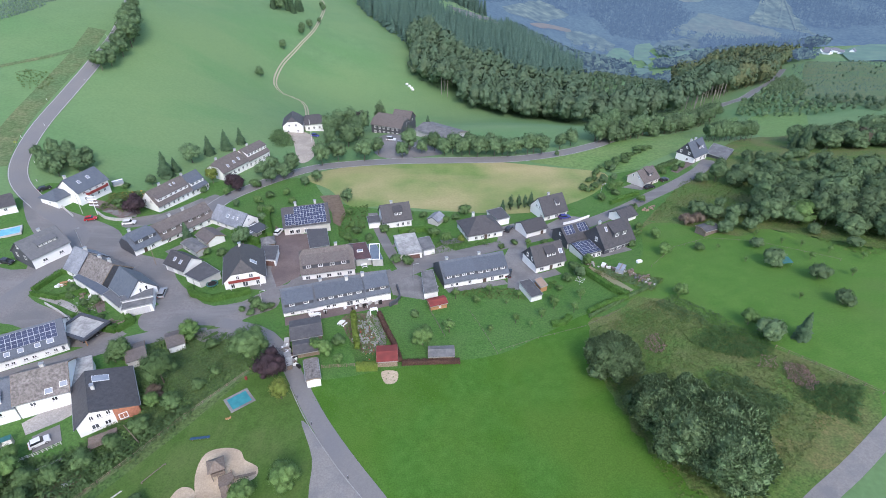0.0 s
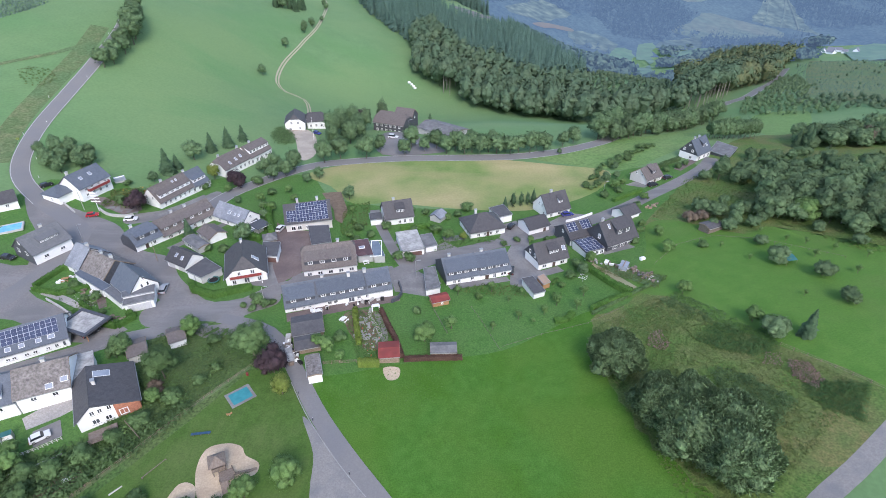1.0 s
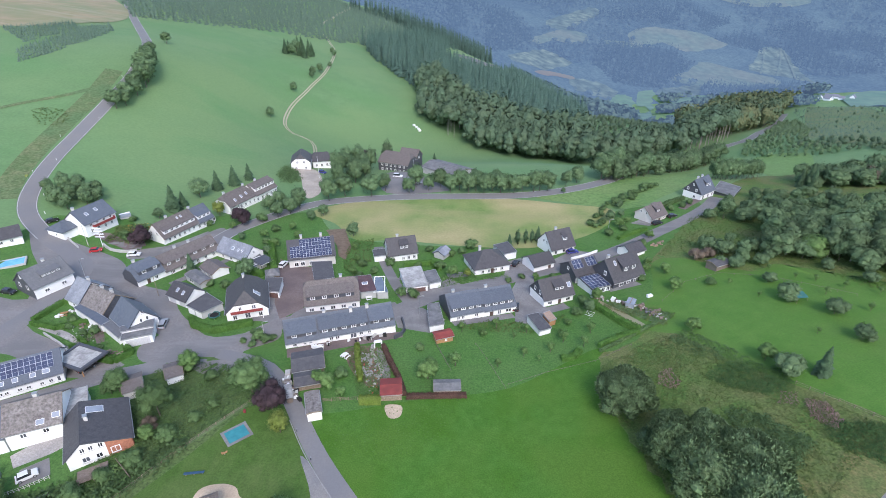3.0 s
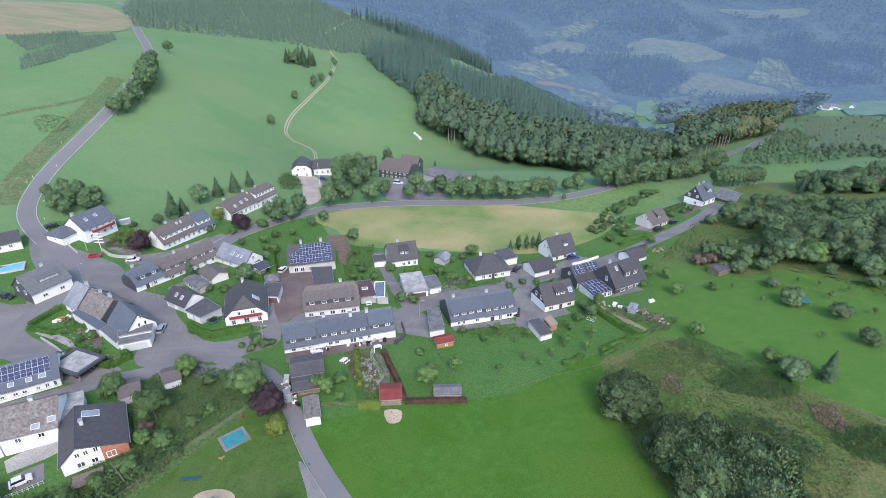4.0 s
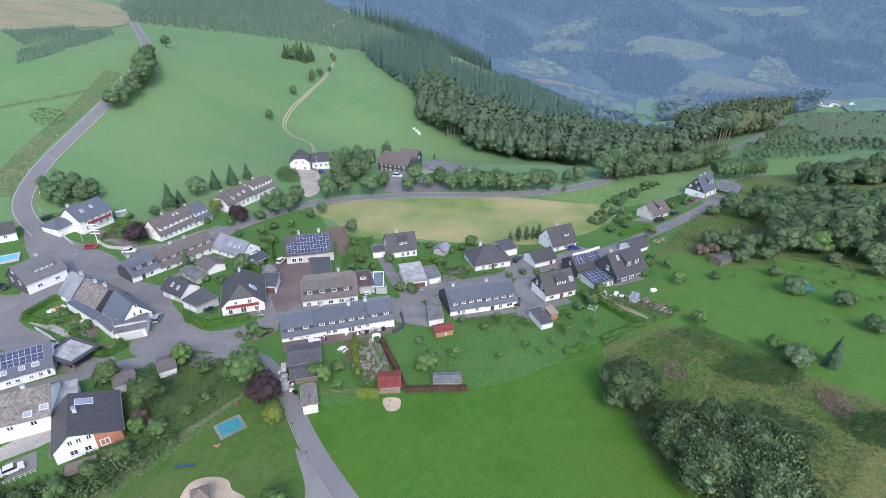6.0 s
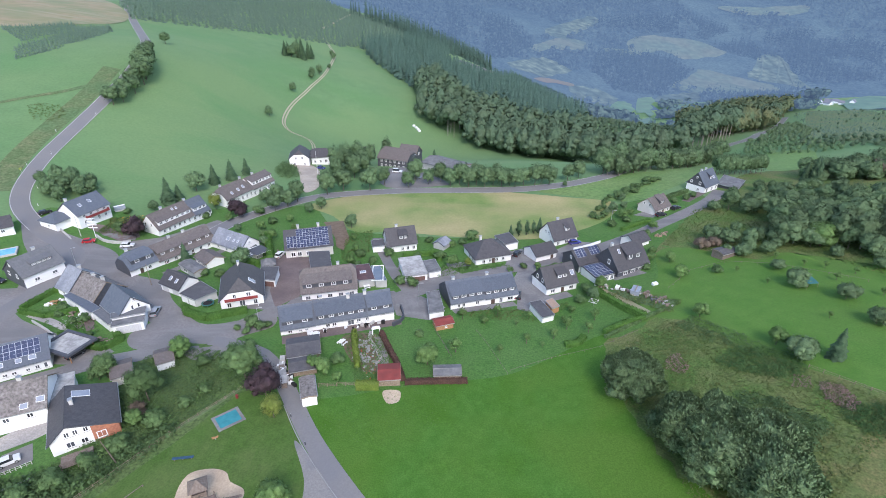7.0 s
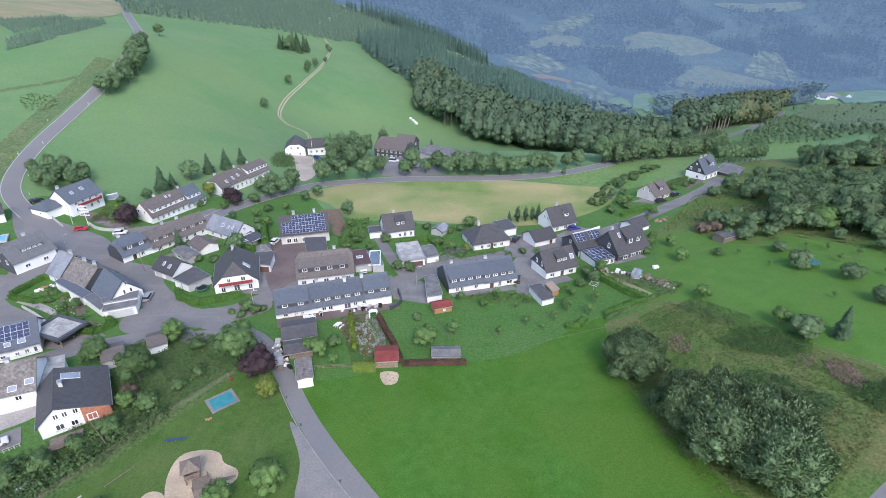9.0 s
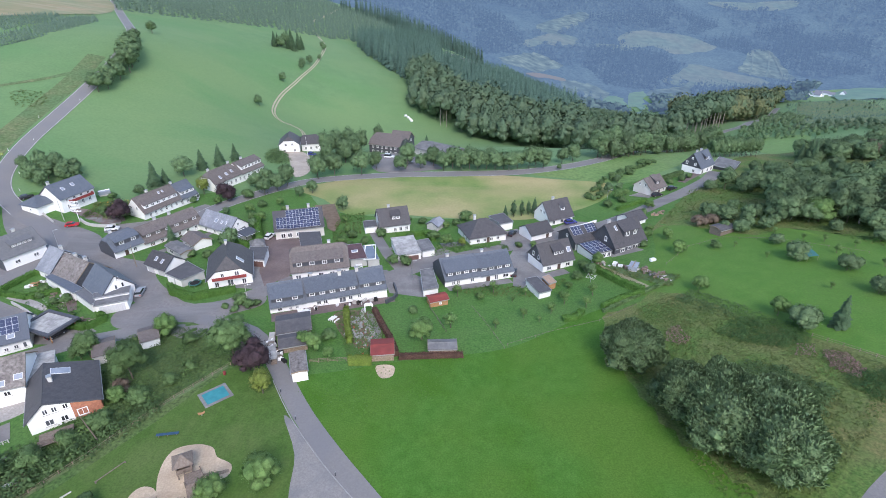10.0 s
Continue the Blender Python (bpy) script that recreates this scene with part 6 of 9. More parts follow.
# scrub on the fallow
for _x, _y, _h, _w in ((38.6, 89.0, 9.6, 1.2), (43, 74, 10.5, 1.0), (49.5, 74.5, 10.0, 0.95), (46.5, 66.5, 11.5, 1.15), (54.5, 68.0, 11.0, 1.1), (52, 61.0, 11.5, 1.15), (46, 81, 6.0, 0.8), (58.5, 74.5, 4.5, 0.8)):
    plant("bush", _x, _y, _h, _w, "willow thicket")
for _x, _y, _h, _k in ((95, 138, 3.6, "scrub"), (94, 127.5, 5.5, "scrub"), (101, 118, 5.0, "scrub"), (100, 106, 4.5, "scrub"), (84, 95, 8.0, "conifer"), (75, 101.5, 5.0, "light"), (77.5, 96.5, 5.5, "scrub"), (64, 116, 4.5, "light"), (68, 139, 4.5, "light"), (79, 140, 2.6, "shrub"), (69, 150, 4.0, "light"),
                       (115, 144, 3.6, "scrub"), (120, 133, 4.0, "scrub"), (105, 128, 3.0, "sapling"), (88, 130, 2.2, "sapling"), (110, 118, 3.0, "sapling"), (92, 110, 2.2, "sapling"), (84, 139, 2.2, "sapling"), (107, 136, 2.6, "sapling"), (112, 131, 2.6, "sapling"), (103, 139, 2.4, "sapling"), (118, 126, 2.8, "sapling"), (99, 146, 2.4, "sapling")):
    plant(_k, _x, _y, _h, 1.0, "orchard trees")
# eastern wood: birches along its front, mixed trees behind
for _x, _y, _h, _w in ((105, 159, 10, 1.0), (109.5, 155.5, 11, 1.05), (112, 161, 12, 1.0), (120.5, 152, 13, 1.05), (124.5, 147.5, 12.5, 1.1), (129, 143, 11, 1.0), (132, 149, 12.5, 1.1), (117, 160, 12.5, 1.0), (126, 157, 12, 1.0), (136, 140, 10, 1.0)):
    plant("birch", _x, _y, _h, _w, "birches at the wood edge")
plant("light", 115.5, 152.0, 8.5, 1.2)
for _i, (_x, _y) in enumerate(scatter([(104, 164), (110, 150), (124, 142), (140, 134), (160, 150), (172, 172), (164, 190), (146, 196), (128, 194), (116, 182)], 54, 3, 6.0)):
    plant(("birch", "scrub", "broad", "scrub")[_i % 4], _x, _y, PLANTED.uniform(8, 12.5) * (0.85 if _i % 2 else 1.0), PLANTED.uniform(0.85, 1.1), "eastern wood")
# scrub cluster below the upper house
for _x, _y, _h, _k, _w in ((82.5, 158.5, 3.6, "brown", 1.0), (86.5, 159.0, 3.4, "brown", 0.9), (88, 164, 6.5, "scrub", 0.9), (91.5, 160, 6.0, "scrub", 0.9), (94, 153, 6.0, "broad", 1.0), (97, 158, 6.5, "broad", 1.0), (91, 149.5, 4.8, "scrub", 0.9), (98.5, 150, 4.5, "scrub", 0.9), (101.5, 160.5, 5.5, "scrub", 0.9), (96, 166, 6.0, "broad", 0.9), (87, 152, 4.2, "broad", 1.0), (103, 153.5, 4.0, "scrub", 0.9)):
    plant(_k, _x, _y, _h, _w, "eastern scrub")
# rough slope and hedgerow behind it
for _x, _y, _h, _k in ((107, 193, 9.5, "broad"), (113, 189, 7.0, "scrub"), (118, 192, 8.0, "scrub"), (122, 193, 7.0, "broad"), (127, 199, 8.5, "broad"), (160, 233, 9.0, "conifer"), (163, 229, 10.0, "conifer"), (166, 236, 11.0, "conifer"), (115, 207, 6.0, "broad"), (119, 199, 5.5, "scrub"), (123, 196.5, 4.5, "scrub"), (102, 194, 4.5, "scrub"), (131, 217, 5.0, "scrub"), (135, 215, 5.5, "broad"), (139, 212, 5.5, "scrub"), (129, 212, 4.5, "broad"), (144, 210, 6.0, "broad"), (133, 207, 5.0, "scrub"), (126, 207, 4.5, "conifer"), (149, 214, 6.5, "broad"), (154, 217, 5.0, "scrub")):
    plant(_k, _x, _y, _h, 1.0, "hedgerow bushes")
for _x, _y in scatter([(158, 236), (166, 227), (184, 225), (200, 222), (226, 236), (226, 250), (200, 250), (168, 250)], 28, 5, 6.0):
    plant("scrub" if PLANTED.random() < 0.6 else "broad", _x, _y, PLANTED.uniform(6, 10), PLANTED.uniform(0.85, 1.1), "upper scrub")
plant("brown", 190, 230, 7.0, 1.0)
for _k in range(18):
    plant("broad", 130.5 + (_k // 2) * 2.7, 251.5 + 0.3 * (_k // 2) + (_k % 2) * 3.2, 10.0 + (_k * 7 % 5) * 0.3, 0.72, "tall hedge of trees")
# along the upper road
for _x, _y, _h in ((-62.5, 206.5, 9), (-52, 215.5, 10.5), (-46, 220.5, 9.5), (-34.5, 220.5, 10.5), (-29, 228, 8), (-18, 224.5, 7.5), (-15.5, 233, 10), (-9.5, 231, 7), (-4, 235, 9), (0.5, 229, 8.5), (4.5, 232, 9.5), (8.5, 228.5, 9), (12, 231, 9.5), (15.5, 228, 9.5), (19.5, 231, 8.5), (23, 229, 9), (27, 231, 7.5), (29, 228.5, 8.5), (33, 231, 8), (38, 230.5, 10), (41, 232, 9), (44.5, 231.5, 9), (51, 226.0, 2.8), (54, 238, 7.5), (60, 243, 8), (73, 249, 13), (78, 256, 12), (85, 266, 13), (92, 272, 10), (12, 240, 7), (22, 240, 7)):
    plant("broad", _x, _y - (2.6 if _x > -12 and _h > 3 else 0.0), _h * 1.15, PLANTED.uniform(0.85, 1.05), "roadside trees")
for _k, (_x, _y) in enumerate(scatter([(66, 241), (80, 243), (97, 253), (114, 268), (130, 284), (150, 309), (172, 333), (178, 341), (166, 337), (146, 316), (124, 291), (108, 274), (92, 260), (76, 250)], 70, 54, 3.6)):
    plant(("edge", "broad", "edge", "scrub")[_k % 4], _x, _y, PLANTED.uniform(9, 13) * (0.7 if _k % 4 == 3 else 1.0), PLANTED.uniform(0.9, 1.1), "trees below the road")
for _x, _y in scatter([(-53, 236), (-40, 236), (-37, 248), (-42, 270), (-52, 276), (-55, 258), (-55, 245)], 14, 6, 5.5):
    plant("broad", _x, _y, PLANTED.uniform(9, 14), PLANTED.uniform(0.75, 0.95), "trees by the inn")
plant("purple", -46, 296, 10, 0.9)
plant("birch", -36, 302, 16, 0.8)
plant("conifer", -8, 276, 8, 1.1)
for _x, _y in scatter([(-161, 198), (-149, 187), (-139, 194), (-141, 206), (-157, 210)], 13, 7, 4.2):
    plant("broad", _x, _y, PLANTED.uniform(6, 8.5), PLANTED.uniform(0.9, 1.1), "thicket by the road bend")
for _x, _y, _h in ((-111.5, 199, 11), (-110, 204, 6.5), (-103, 223, 9), (-98, 230, 9.5), (-94, 238, 8)):
    plant("conifer", _x, _y, _h, 1.2)
plant("broad", -106.5, 213, 9.5, 1.2)
plant("broad", -113, 190, 5, 1.1)
for _x, _y, _h in ((-81, 190, 8.0), (-108.5, 167.5, 8.5)):
    plant("purple", _x, _y, _h, 0.95)
plant("yellow", -92, 196, 7.5, 0.9)
for _x, _y, _h, _k in ((-69, 197, 8, "broad"), (-74, 203, 8, "broad"), (-65, 201, 8.5, "broad"), (-71, 208, 8, "broad"), (-36, 180.5, 6.5, "broad"), (-74, 193, 4, "shrub"), (-64, 146.5, 8.0, "broad"), (-84, 151, 7, "conifer"), (-68.5, 178, 4, "light"), (-60, 186, 3.5, "light"), (-66, 184, 3, "shrub"), (-56, 178, 3.5, "light"), (-62, 170, 4, "light"),
                       (25, 176, 6.5, "thuja"), (28, 177, 6, "thuja"), (30.5, 178, 5.5, "thuja"), (22, 175.5, 5, "conifer"), (33, 180, 6, "conifer"), (-11, 137, 3.2, "shrub"), (-14.5, 138, 3.0, "shrub"), (1, 151, 4.5, "light"), (-3, 156, 3.5, "shrub"), (6, 151, 3.5, "yellow"), (8, 173, 4, "shrub"),
                       (-31, 150, 3.5, "light"), (-29, 156, 3.0, "shrub"), (-20, 158, 3, "shrub"), (40, 129, 4.5, "broad"), (44, 136, 4, "light"), (30, 114, 4.5, "sapling"), (26, 110, 3.5, "sapling"), (3.5, 119, 4.0, "sapling"), (13, 121, 4.0, "sapling"), (21, 119, 3.2, "sapling"), (38, 118, 4.2, "sapling"), (35, 112, 3.8, "sapling"), (19, 108, 3.4, "sapling"), (12, 104, 2.8, "sapling"),
                       (64, 196, 5, "broad"), (69, 199, 4, "broad"), (66, 190, 4.5, "light"), (71, 208, 4, "broad"), (97, 208, 2.5, "shrub"), (101, 211, 2.5, "shrub"), (91, 205, 2.5, "shrub"), (60, 183, 3, "shrub"), (-50, 113.5, 3.0, "shrub"), (-47.5, 112, 2.6, "shrub"), (-104, 121, 2.4, "shrub"), (-95, 116, 2.6, "shrub"), (-55, 195, 5, "broad"), (-51, 199, 6, "broad")):
    plant(_k, _x, _y, _h, 1.0, "garden trees")
for _x, _y, _h in ((-176, 281, 9), (-174, 287, 8), (-176, 293, 9), (-174, 300, 8), (-177, 306, 9.5), (-175, 313, 12), (-177, 320, 13), (-180, 327, 13), (-183, 335, 12), (-188, 346, 9), (-193, 361, 7), (-201, 400, 7), (-190, 352, 6)):
    plant("broad", _x + 2.2, _y, _h * 1.25, 1.1, "trees along the hill road")
for _x, _y in scatter([(-146, 490), (-128, 492), (-124, 515), (-142, 520)], 14, 8, 4.5):
    plant("conifer" if PLANTED.random() < 0.7 else "broad", _x, _y, PLANTED.uniform(8, 15), 1.0, "copse on the hill")
for _x, _y, _h in ((-112, 456, 8), (-111, 448, 7), (-108, 465, 9), (-117, 412, 8), (-118, 354, 8), (-104, 486, 6), (-108, 530, 7), (-112, 540, 7)):
    plant("broad", _x, _y, _h, 0.9, "trees along the farm track")


# ---- woods as masses of trees ----
def mass(name, label, groups, category="wood"):
    """Trees of a wood joined into one mesh: (templates, material, places, low, high, width)."""
    quads, slots, mats = [], [], []
    for gi, (temps, mat, places, lo, hi, wide) in enumerate(groups):
        mats.append(M[mat])
        rng = np.random.RandomState(len(places) + gi)
        for k, (x, y) in enumerate(places):
            t = temps[k % len(temps)]
            s = rng.uniform(lo, hi)
            w = s * wide * rng.uniform(0.85, 1.15)
            a = rng.uniform(0, 2 * math.pi)
            c, sn = math.cos(a), math.sin(a)
            q = np.empty_like(t)
            q[..., 0] = (t[..., 0] * c - t[..., 1] * sn) * w + x
            q[..., 1] = (t[..., 0] * sn + t[..., 1] * c) * w + y
            q[..., 2] = t[..., 2] * s + ground_z(x, y)
            q[:, 4, 0] = t[:, 4, 0] * c - t[:, 4, 1] * sn
            q[:, 4, 1] = t[:, 4, 0] * sn + t[:, 4, 1] * c
            q[:, 4, 2] = t[:, 4, 2]
            quads.append(q)
            slots += [gi] * len(q)
    v = np.concatenate(quads)
    return tagged(new(name, quad_mesh(name, v, mats, slots)), label, category, kind="stuff")


def trunk_quads(h, r):
    out = []
    for k in range(3):
        a, b = 2 * math.pi * k / 3, 2 * math.pi * (k + 1) / 3
        out.append([[r * math.cos(a), r * math.sin(a), -0.02], [r * math.cos(b), r * math.sin(b), -0.02], [r * math.cos(b), r * math.sin(b), h], [r * math.cos(a), r * math.sin(a), h], [math.cos((a + b) / 2), math.sin((a + b) / 2), 0.0]])
    return np.array(out)


def wood_tree(seed, lobes, leaves, size, base=0.02):
    bl = crown_blobs(seed, 1.0, 0.30, base, lobes, 1.0, 0.78)
    return np.concatenate([cores(bl, 0.9), leaf_cloud(seed, bl, leaves, size, 0.5)])


T_BROAD = [wood_tree(30 + k, 14, 520, 0.055) for k in range(5)]
T_HIGH = [wood_tree(130 + k, 12, 460, 0.055, 0.45) for k in range(3)]
T_MID = [wood_tree(140 + k, 3, 44, 0.16) for k in range(3)]
T_DEEP = [wood_tree(36 + k, 7, 130, 0.09) for k in range(3)]
T_SPRUCE = [conifer_quads(40 + k, 1.0, 0.17, 11, 9) for k in range(3)]
T_YOUNG = [conifer_quads(50 + k, 1.0, 0.30, 5, 7) for k in range(2)]
T_FAR = [conifer_quads(60 + k, 1.0, 0.26, 4, 6) for k in range(3)]
T_FARB = [leaf_cloud(70 + k, crown_blobs(70 + k, 1.0, 0.45, 0.1, 4), 26, 0.34, 0.3) for k in range(3)]
T_WEED = [leaf_cloud(80 + k, [(0, 0, 0.4, 0.5, 0.5), (0.3, 0.1, 0.3, 0.35, 0.35), (-0.25, -0.2, 0.3, 0.35, 0.3)], 22, 0.30, 0.7) for k in range(3)]
T_BRAMBLE = [leaf_cloud(90 + k, [(0, 0, 0.3, 0.7, 0.45), (0.5, 0.2, 0.25, 0.5, 0.4), (-0.4, -0.3, 0.3, 0.5, 0.4), (0.1, -0.5, 0.2, 0.4, 0.4)], 110, 0.19, 0.8) for k in range(3)]
T_TRUNK = [trunk_quads(0.35, 0.012)]

edge = [(-30, 492), (-22, 425), (-3, 405), (22, 377), (44, 358), (66, 353), (92, 343), (122, 352), (152, 368), (180, 368), (205, 396), (262, 480), (318, 552), (368, 616), (400, 664)]
deep = edge + [(350, 680), (285, 590), (215, 490), (160, 450), (100, 425), (50, 432), (10, 470), (-12, 540)]
RIM = edge + [(376, 664), (343, 616), (295, 552), (240, 480), (190, 412), (168, 388), (148, 388), (120, 372), (94, 363), (68, 373), (50, 378), (34, 394), (14, 420), (-4, 440), (-12, 492)]
rim_places = [p for p in scatter(RIM, 330, 21, 5.2) if not (0.262 < p[0] / p[1] < 0.41 and p[1] > 388)]
broad_places = [p for p in scatter(deep, 420, 20, 6.6) if not inside(*p, RIM) and p[0] < 0.262 * p[1]]
tall_places = [p for p in rim_places if (-2 < p[0] < 26 and p[1] > 392) or (168 < p[0] < 230)]
spruce_area = [(-30, 492), (-12, 540), (10, 470), (50, 432), (100, 425), (160, 450), (215, 490), (285, 590), (350, 680), (300, 800), (190, 900), (120, 1060), (60, 1020), (0, 930), (-55, 880), (-75, 740), (-98, 640), (-70, 560)]
FELLED = [(-12, 730), (50, 740), (98, 905), (120, 1110), (60, 1120), (-4, 900)]
spruce_places = [p for p in scatter(spruce_area, 3000, 22, 6.6) if p[0] < 0.252 * p[1] - 10 * math.sin(p[1] * 0.07) - 8 and not inside(*p, FELLED)]
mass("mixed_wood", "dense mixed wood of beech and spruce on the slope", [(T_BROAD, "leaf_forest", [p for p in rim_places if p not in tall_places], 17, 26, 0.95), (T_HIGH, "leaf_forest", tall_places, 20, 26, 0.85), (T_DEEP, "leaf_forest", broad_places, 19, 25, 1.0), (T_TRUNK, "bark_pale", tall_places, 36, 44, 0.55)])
SPUR = [(222, 412), (268, 478), (336, 566), (420, 690), (512, 812), (480, 860), (410, 850), (350, 770), (270, 625), (214, 505), (190, 432)]
GAP = [(100, 392), (126, 390), (160, 404), (184, 430), (205, 500), (262, 640), (230, 720), (190, 640), (140, 520), (106, 420)]
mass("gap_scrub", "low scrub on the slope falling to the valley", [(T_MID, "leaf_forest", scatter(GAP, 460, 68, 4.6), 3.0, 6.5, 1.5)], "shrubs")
mass("spur_wood", "mixed wood with turning leaves beside the far road", [(T_DEEP, "leaf_autumn", scatter(SPUR, 420, 66, 7.4), 17, 26, 1.05), (T_TRUNK, "bark_pale", scatter(SPUR, 90, 67, 9.0), 24, 34, 0.9)])
mass("spruce_wood", "dark spruce plantation climbing the ridge", [(T_SPRUCE, "leaf_spruce", spruce_places, 15, 22, 1.25), (T_TRUNK, "bark", spruce_places[::3], 15, 22, 1.0)])
young_area = [(-272, 500), (-228, 524), (-172, 580), (-118, 612), (-100, 650), (-80, 760), (-60, 900), (-120, 1000), (-180, 1000), (-260, 1150), (-350, 900), (-410, 760), (-330, 590)]
mass("young_plantation", "hillside of young blue-green conifers", [(T_YOUNG, "leaf_young", scatter(young_area, 3200, 23, 4.6), 5, 9, 1.2)])
ridge = [(x, y) for x, y in scatter([(-170, 985), (-60, 930), (0, 960), (70, 1060), (90, 1160), (60, 1180), (-20, 1080), (-100, 1010)], 260, 24, 7.0)]
mass("ridge_pines", "tall dark pines along the ridge", [(T_SPRUCE, "leaf_spruce", ridge, 22, 30, 0.9), (T_TRUNK, "bark", ridge, 22, 30, 1.0)])
FIR_A = [(-305, 392), (-298, 402), (-283, 434), (-271, 424), (-264, 388), (-268, 358)]
FIR_B = [(-260, 340), (-259, 379), (-269, 421), (-264, 450), (-248, 424), (-235, 374), (-236, 340), (-245, 318)]
mass("fir_rows", "curved strips of small firs on the hill field", [(T_YOUNG, "leaf_young", [p for p in scatter(FIR_A, 1000, 25, 1.5) + scatter(FIR_B, 1500, 58, 1.5) if math.sin((p[0] * 0.95 - p[1] * 0.3) * 1.05) > -0.3], 1.8, 3.0, 1.5)], "plantation")
CLEARING = [(236, 345), (320, 372), (430, 490), (520, 600), (540, 700), (440, 700), (412, 650), (330, 536), (245, 405)]
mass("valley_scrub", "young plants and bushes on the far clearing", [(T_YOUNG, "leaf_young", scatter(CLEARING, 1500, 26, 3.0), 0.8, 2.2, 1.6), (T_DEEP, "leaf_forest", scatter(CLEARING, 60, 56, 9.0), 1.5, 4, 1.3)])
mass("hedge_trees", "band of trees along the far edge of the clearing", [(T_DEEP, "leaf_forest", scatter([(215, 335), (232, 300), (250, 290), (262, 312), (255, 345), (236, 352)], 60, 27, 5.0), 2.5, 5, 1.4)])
mass("slope_shrubs", "dense green shrubs on the slope above the meadow", [(T_MID, "leaf_grey", scatter([(186, 334), (200, 313), (222, 300), (232, 320), (232, 354), (216, 386)], 120, 65, 3.8), 1.5, 3.8, 1.6)], "shrubs")
mass("road_shrubs", "green shrubs on the slope beside the far road", [(T_MID, "leaf_birch", scatter([(204, 356), (236, 350), (262, 390), (330, 500), (372, 580), (360, 590), (310, 515), (246, 416), (222, 384)], 220, 57, 4.2), 2.0, 5.0, 1.5)], "shrubs")
# ---- far side of the valley ----
FAR_FIELDS = (
    ("beige field across the valley", "far_field", [(584, 1457), (660, 1570), (747, 1684), (854, 1662), (936, 1616), (914, 1545), (790, 1450), (702, 1369)]),
    ("cleared grey-green block with forest rides", "far_block", [(890, 1673), (950, 1765), (1022, 1866), (1089, 1877), (1060, 1730), (1048, 1603), (990, 1629)]),
    ("young plantation on the far slope", "far_field", [(565, 1829), (647, 1934), (798, 1948), (900, 1880), (819, 1805), (726, 1766), (672, 1812), (574, 1738)]),
    ("yellowish field on the far hill", "far_field", [(219, 1582), (280, 1690), (349, 1770), (422, 1772), (381, 1652), (295, 1631), (233, 1557)]),
    ("fields high on the far ridge", "far_field", [(1033, 2297), (1223, 2323), (1416, 2369), (1343, 2263), (1118, 2225)]),
    ("cleared slope with scattered trees above the valley", "far_block", [(285, 1274), (300, 1346), (359, 1362), (397, 1317), (373, 1251), (320, 1249)]),
    ("pale strip high on the far hill", "far_block", [(296, 1814), (384, 1959), (486, 2083), (522, 2045), (428, 1888), (351, 1768)]),
    ("narrow pale strip above the far woods", "far_block", [(449, 1732), (556, 1772), (632, 1756), (514, 1705)]),
    ("open slope of young trees above the valley", "far_block", [(138, 1334), (190, 1440), (246, 1519), (315, 1473), (270, 1400), (222, 1349)]),
    ("green slope at the foot of the far woods", "far_block", [(500, 1342), (570, 1390), (643, 1420), (591, 1300), (500, 1277)]),
    ("meadow on the valley floor", "far_green", [(340, 1140), (372, 1265), (416, 1290), (408, 1200), (372, 1130)]),
    ("long green meadow winding up the valley", "far_green", [(262, 800), (300, 860), (350, 980), (410, 1130), (442, 1284), (470, 1298), (446, 1200), (390, 1040), (340, 900), (310, 836)]),
    ("narrow meadow between valley woods", "far_green", [(410, 1190), (460, 1329), (495, 1334), (446, 1215)]),
    ("pale meadow beside the valley woods", "far_green", [(498, 1195), (515, 1263), (612, 1294), (564, 1187)]),
)
far_places = [p for p in scatter([(150, 1250), (480, 1180), (900, 1250), (1500, 1500), (2300, 2300), (1900, 3000), (600, 3000), (-700, 3000), (-500, 1900), (-100, 1500)], 8000, 28, 12.0)
              if noise.noise(Vector((p[0] * 0.0042, p[1] * 0.0028, 3.3))) > -0.22 and not any(inside(*p, f[2]) for f in FAR_FIELDS)]
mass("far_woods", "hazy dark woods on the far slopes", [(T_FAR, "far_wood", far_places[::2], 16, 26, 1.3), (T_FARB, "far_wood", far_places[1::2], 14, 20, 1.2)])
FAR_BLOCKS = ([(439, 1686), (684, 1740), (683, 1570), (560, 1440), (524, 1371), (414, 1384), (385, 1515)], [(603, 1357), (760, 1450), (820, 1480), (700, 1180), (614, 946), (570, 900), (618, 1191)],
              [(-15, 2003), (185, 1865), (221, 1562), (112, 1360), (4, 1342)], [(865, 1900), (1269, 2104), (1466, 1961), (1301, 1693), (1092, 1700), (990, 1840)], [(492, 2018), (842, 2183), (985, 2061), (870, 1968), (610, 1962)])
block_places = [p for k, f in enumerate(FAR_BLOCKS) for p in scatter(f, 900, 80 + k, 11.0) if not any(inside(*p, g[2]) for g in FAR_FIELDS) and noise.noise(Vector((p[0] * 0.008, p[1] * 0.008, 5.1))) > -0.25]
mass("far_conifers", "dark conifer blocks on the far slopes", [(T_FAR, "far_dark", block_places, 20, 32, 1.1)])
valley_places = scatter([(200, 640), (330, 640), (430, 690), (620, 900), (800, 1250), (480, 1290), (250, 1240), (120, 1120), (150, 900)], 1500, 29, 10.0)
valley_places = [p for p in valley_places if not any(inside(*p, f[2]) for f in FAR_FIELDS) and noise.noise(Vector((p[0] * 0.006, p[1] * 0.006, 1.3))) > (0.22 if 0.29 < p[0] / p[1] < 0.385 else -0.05)]
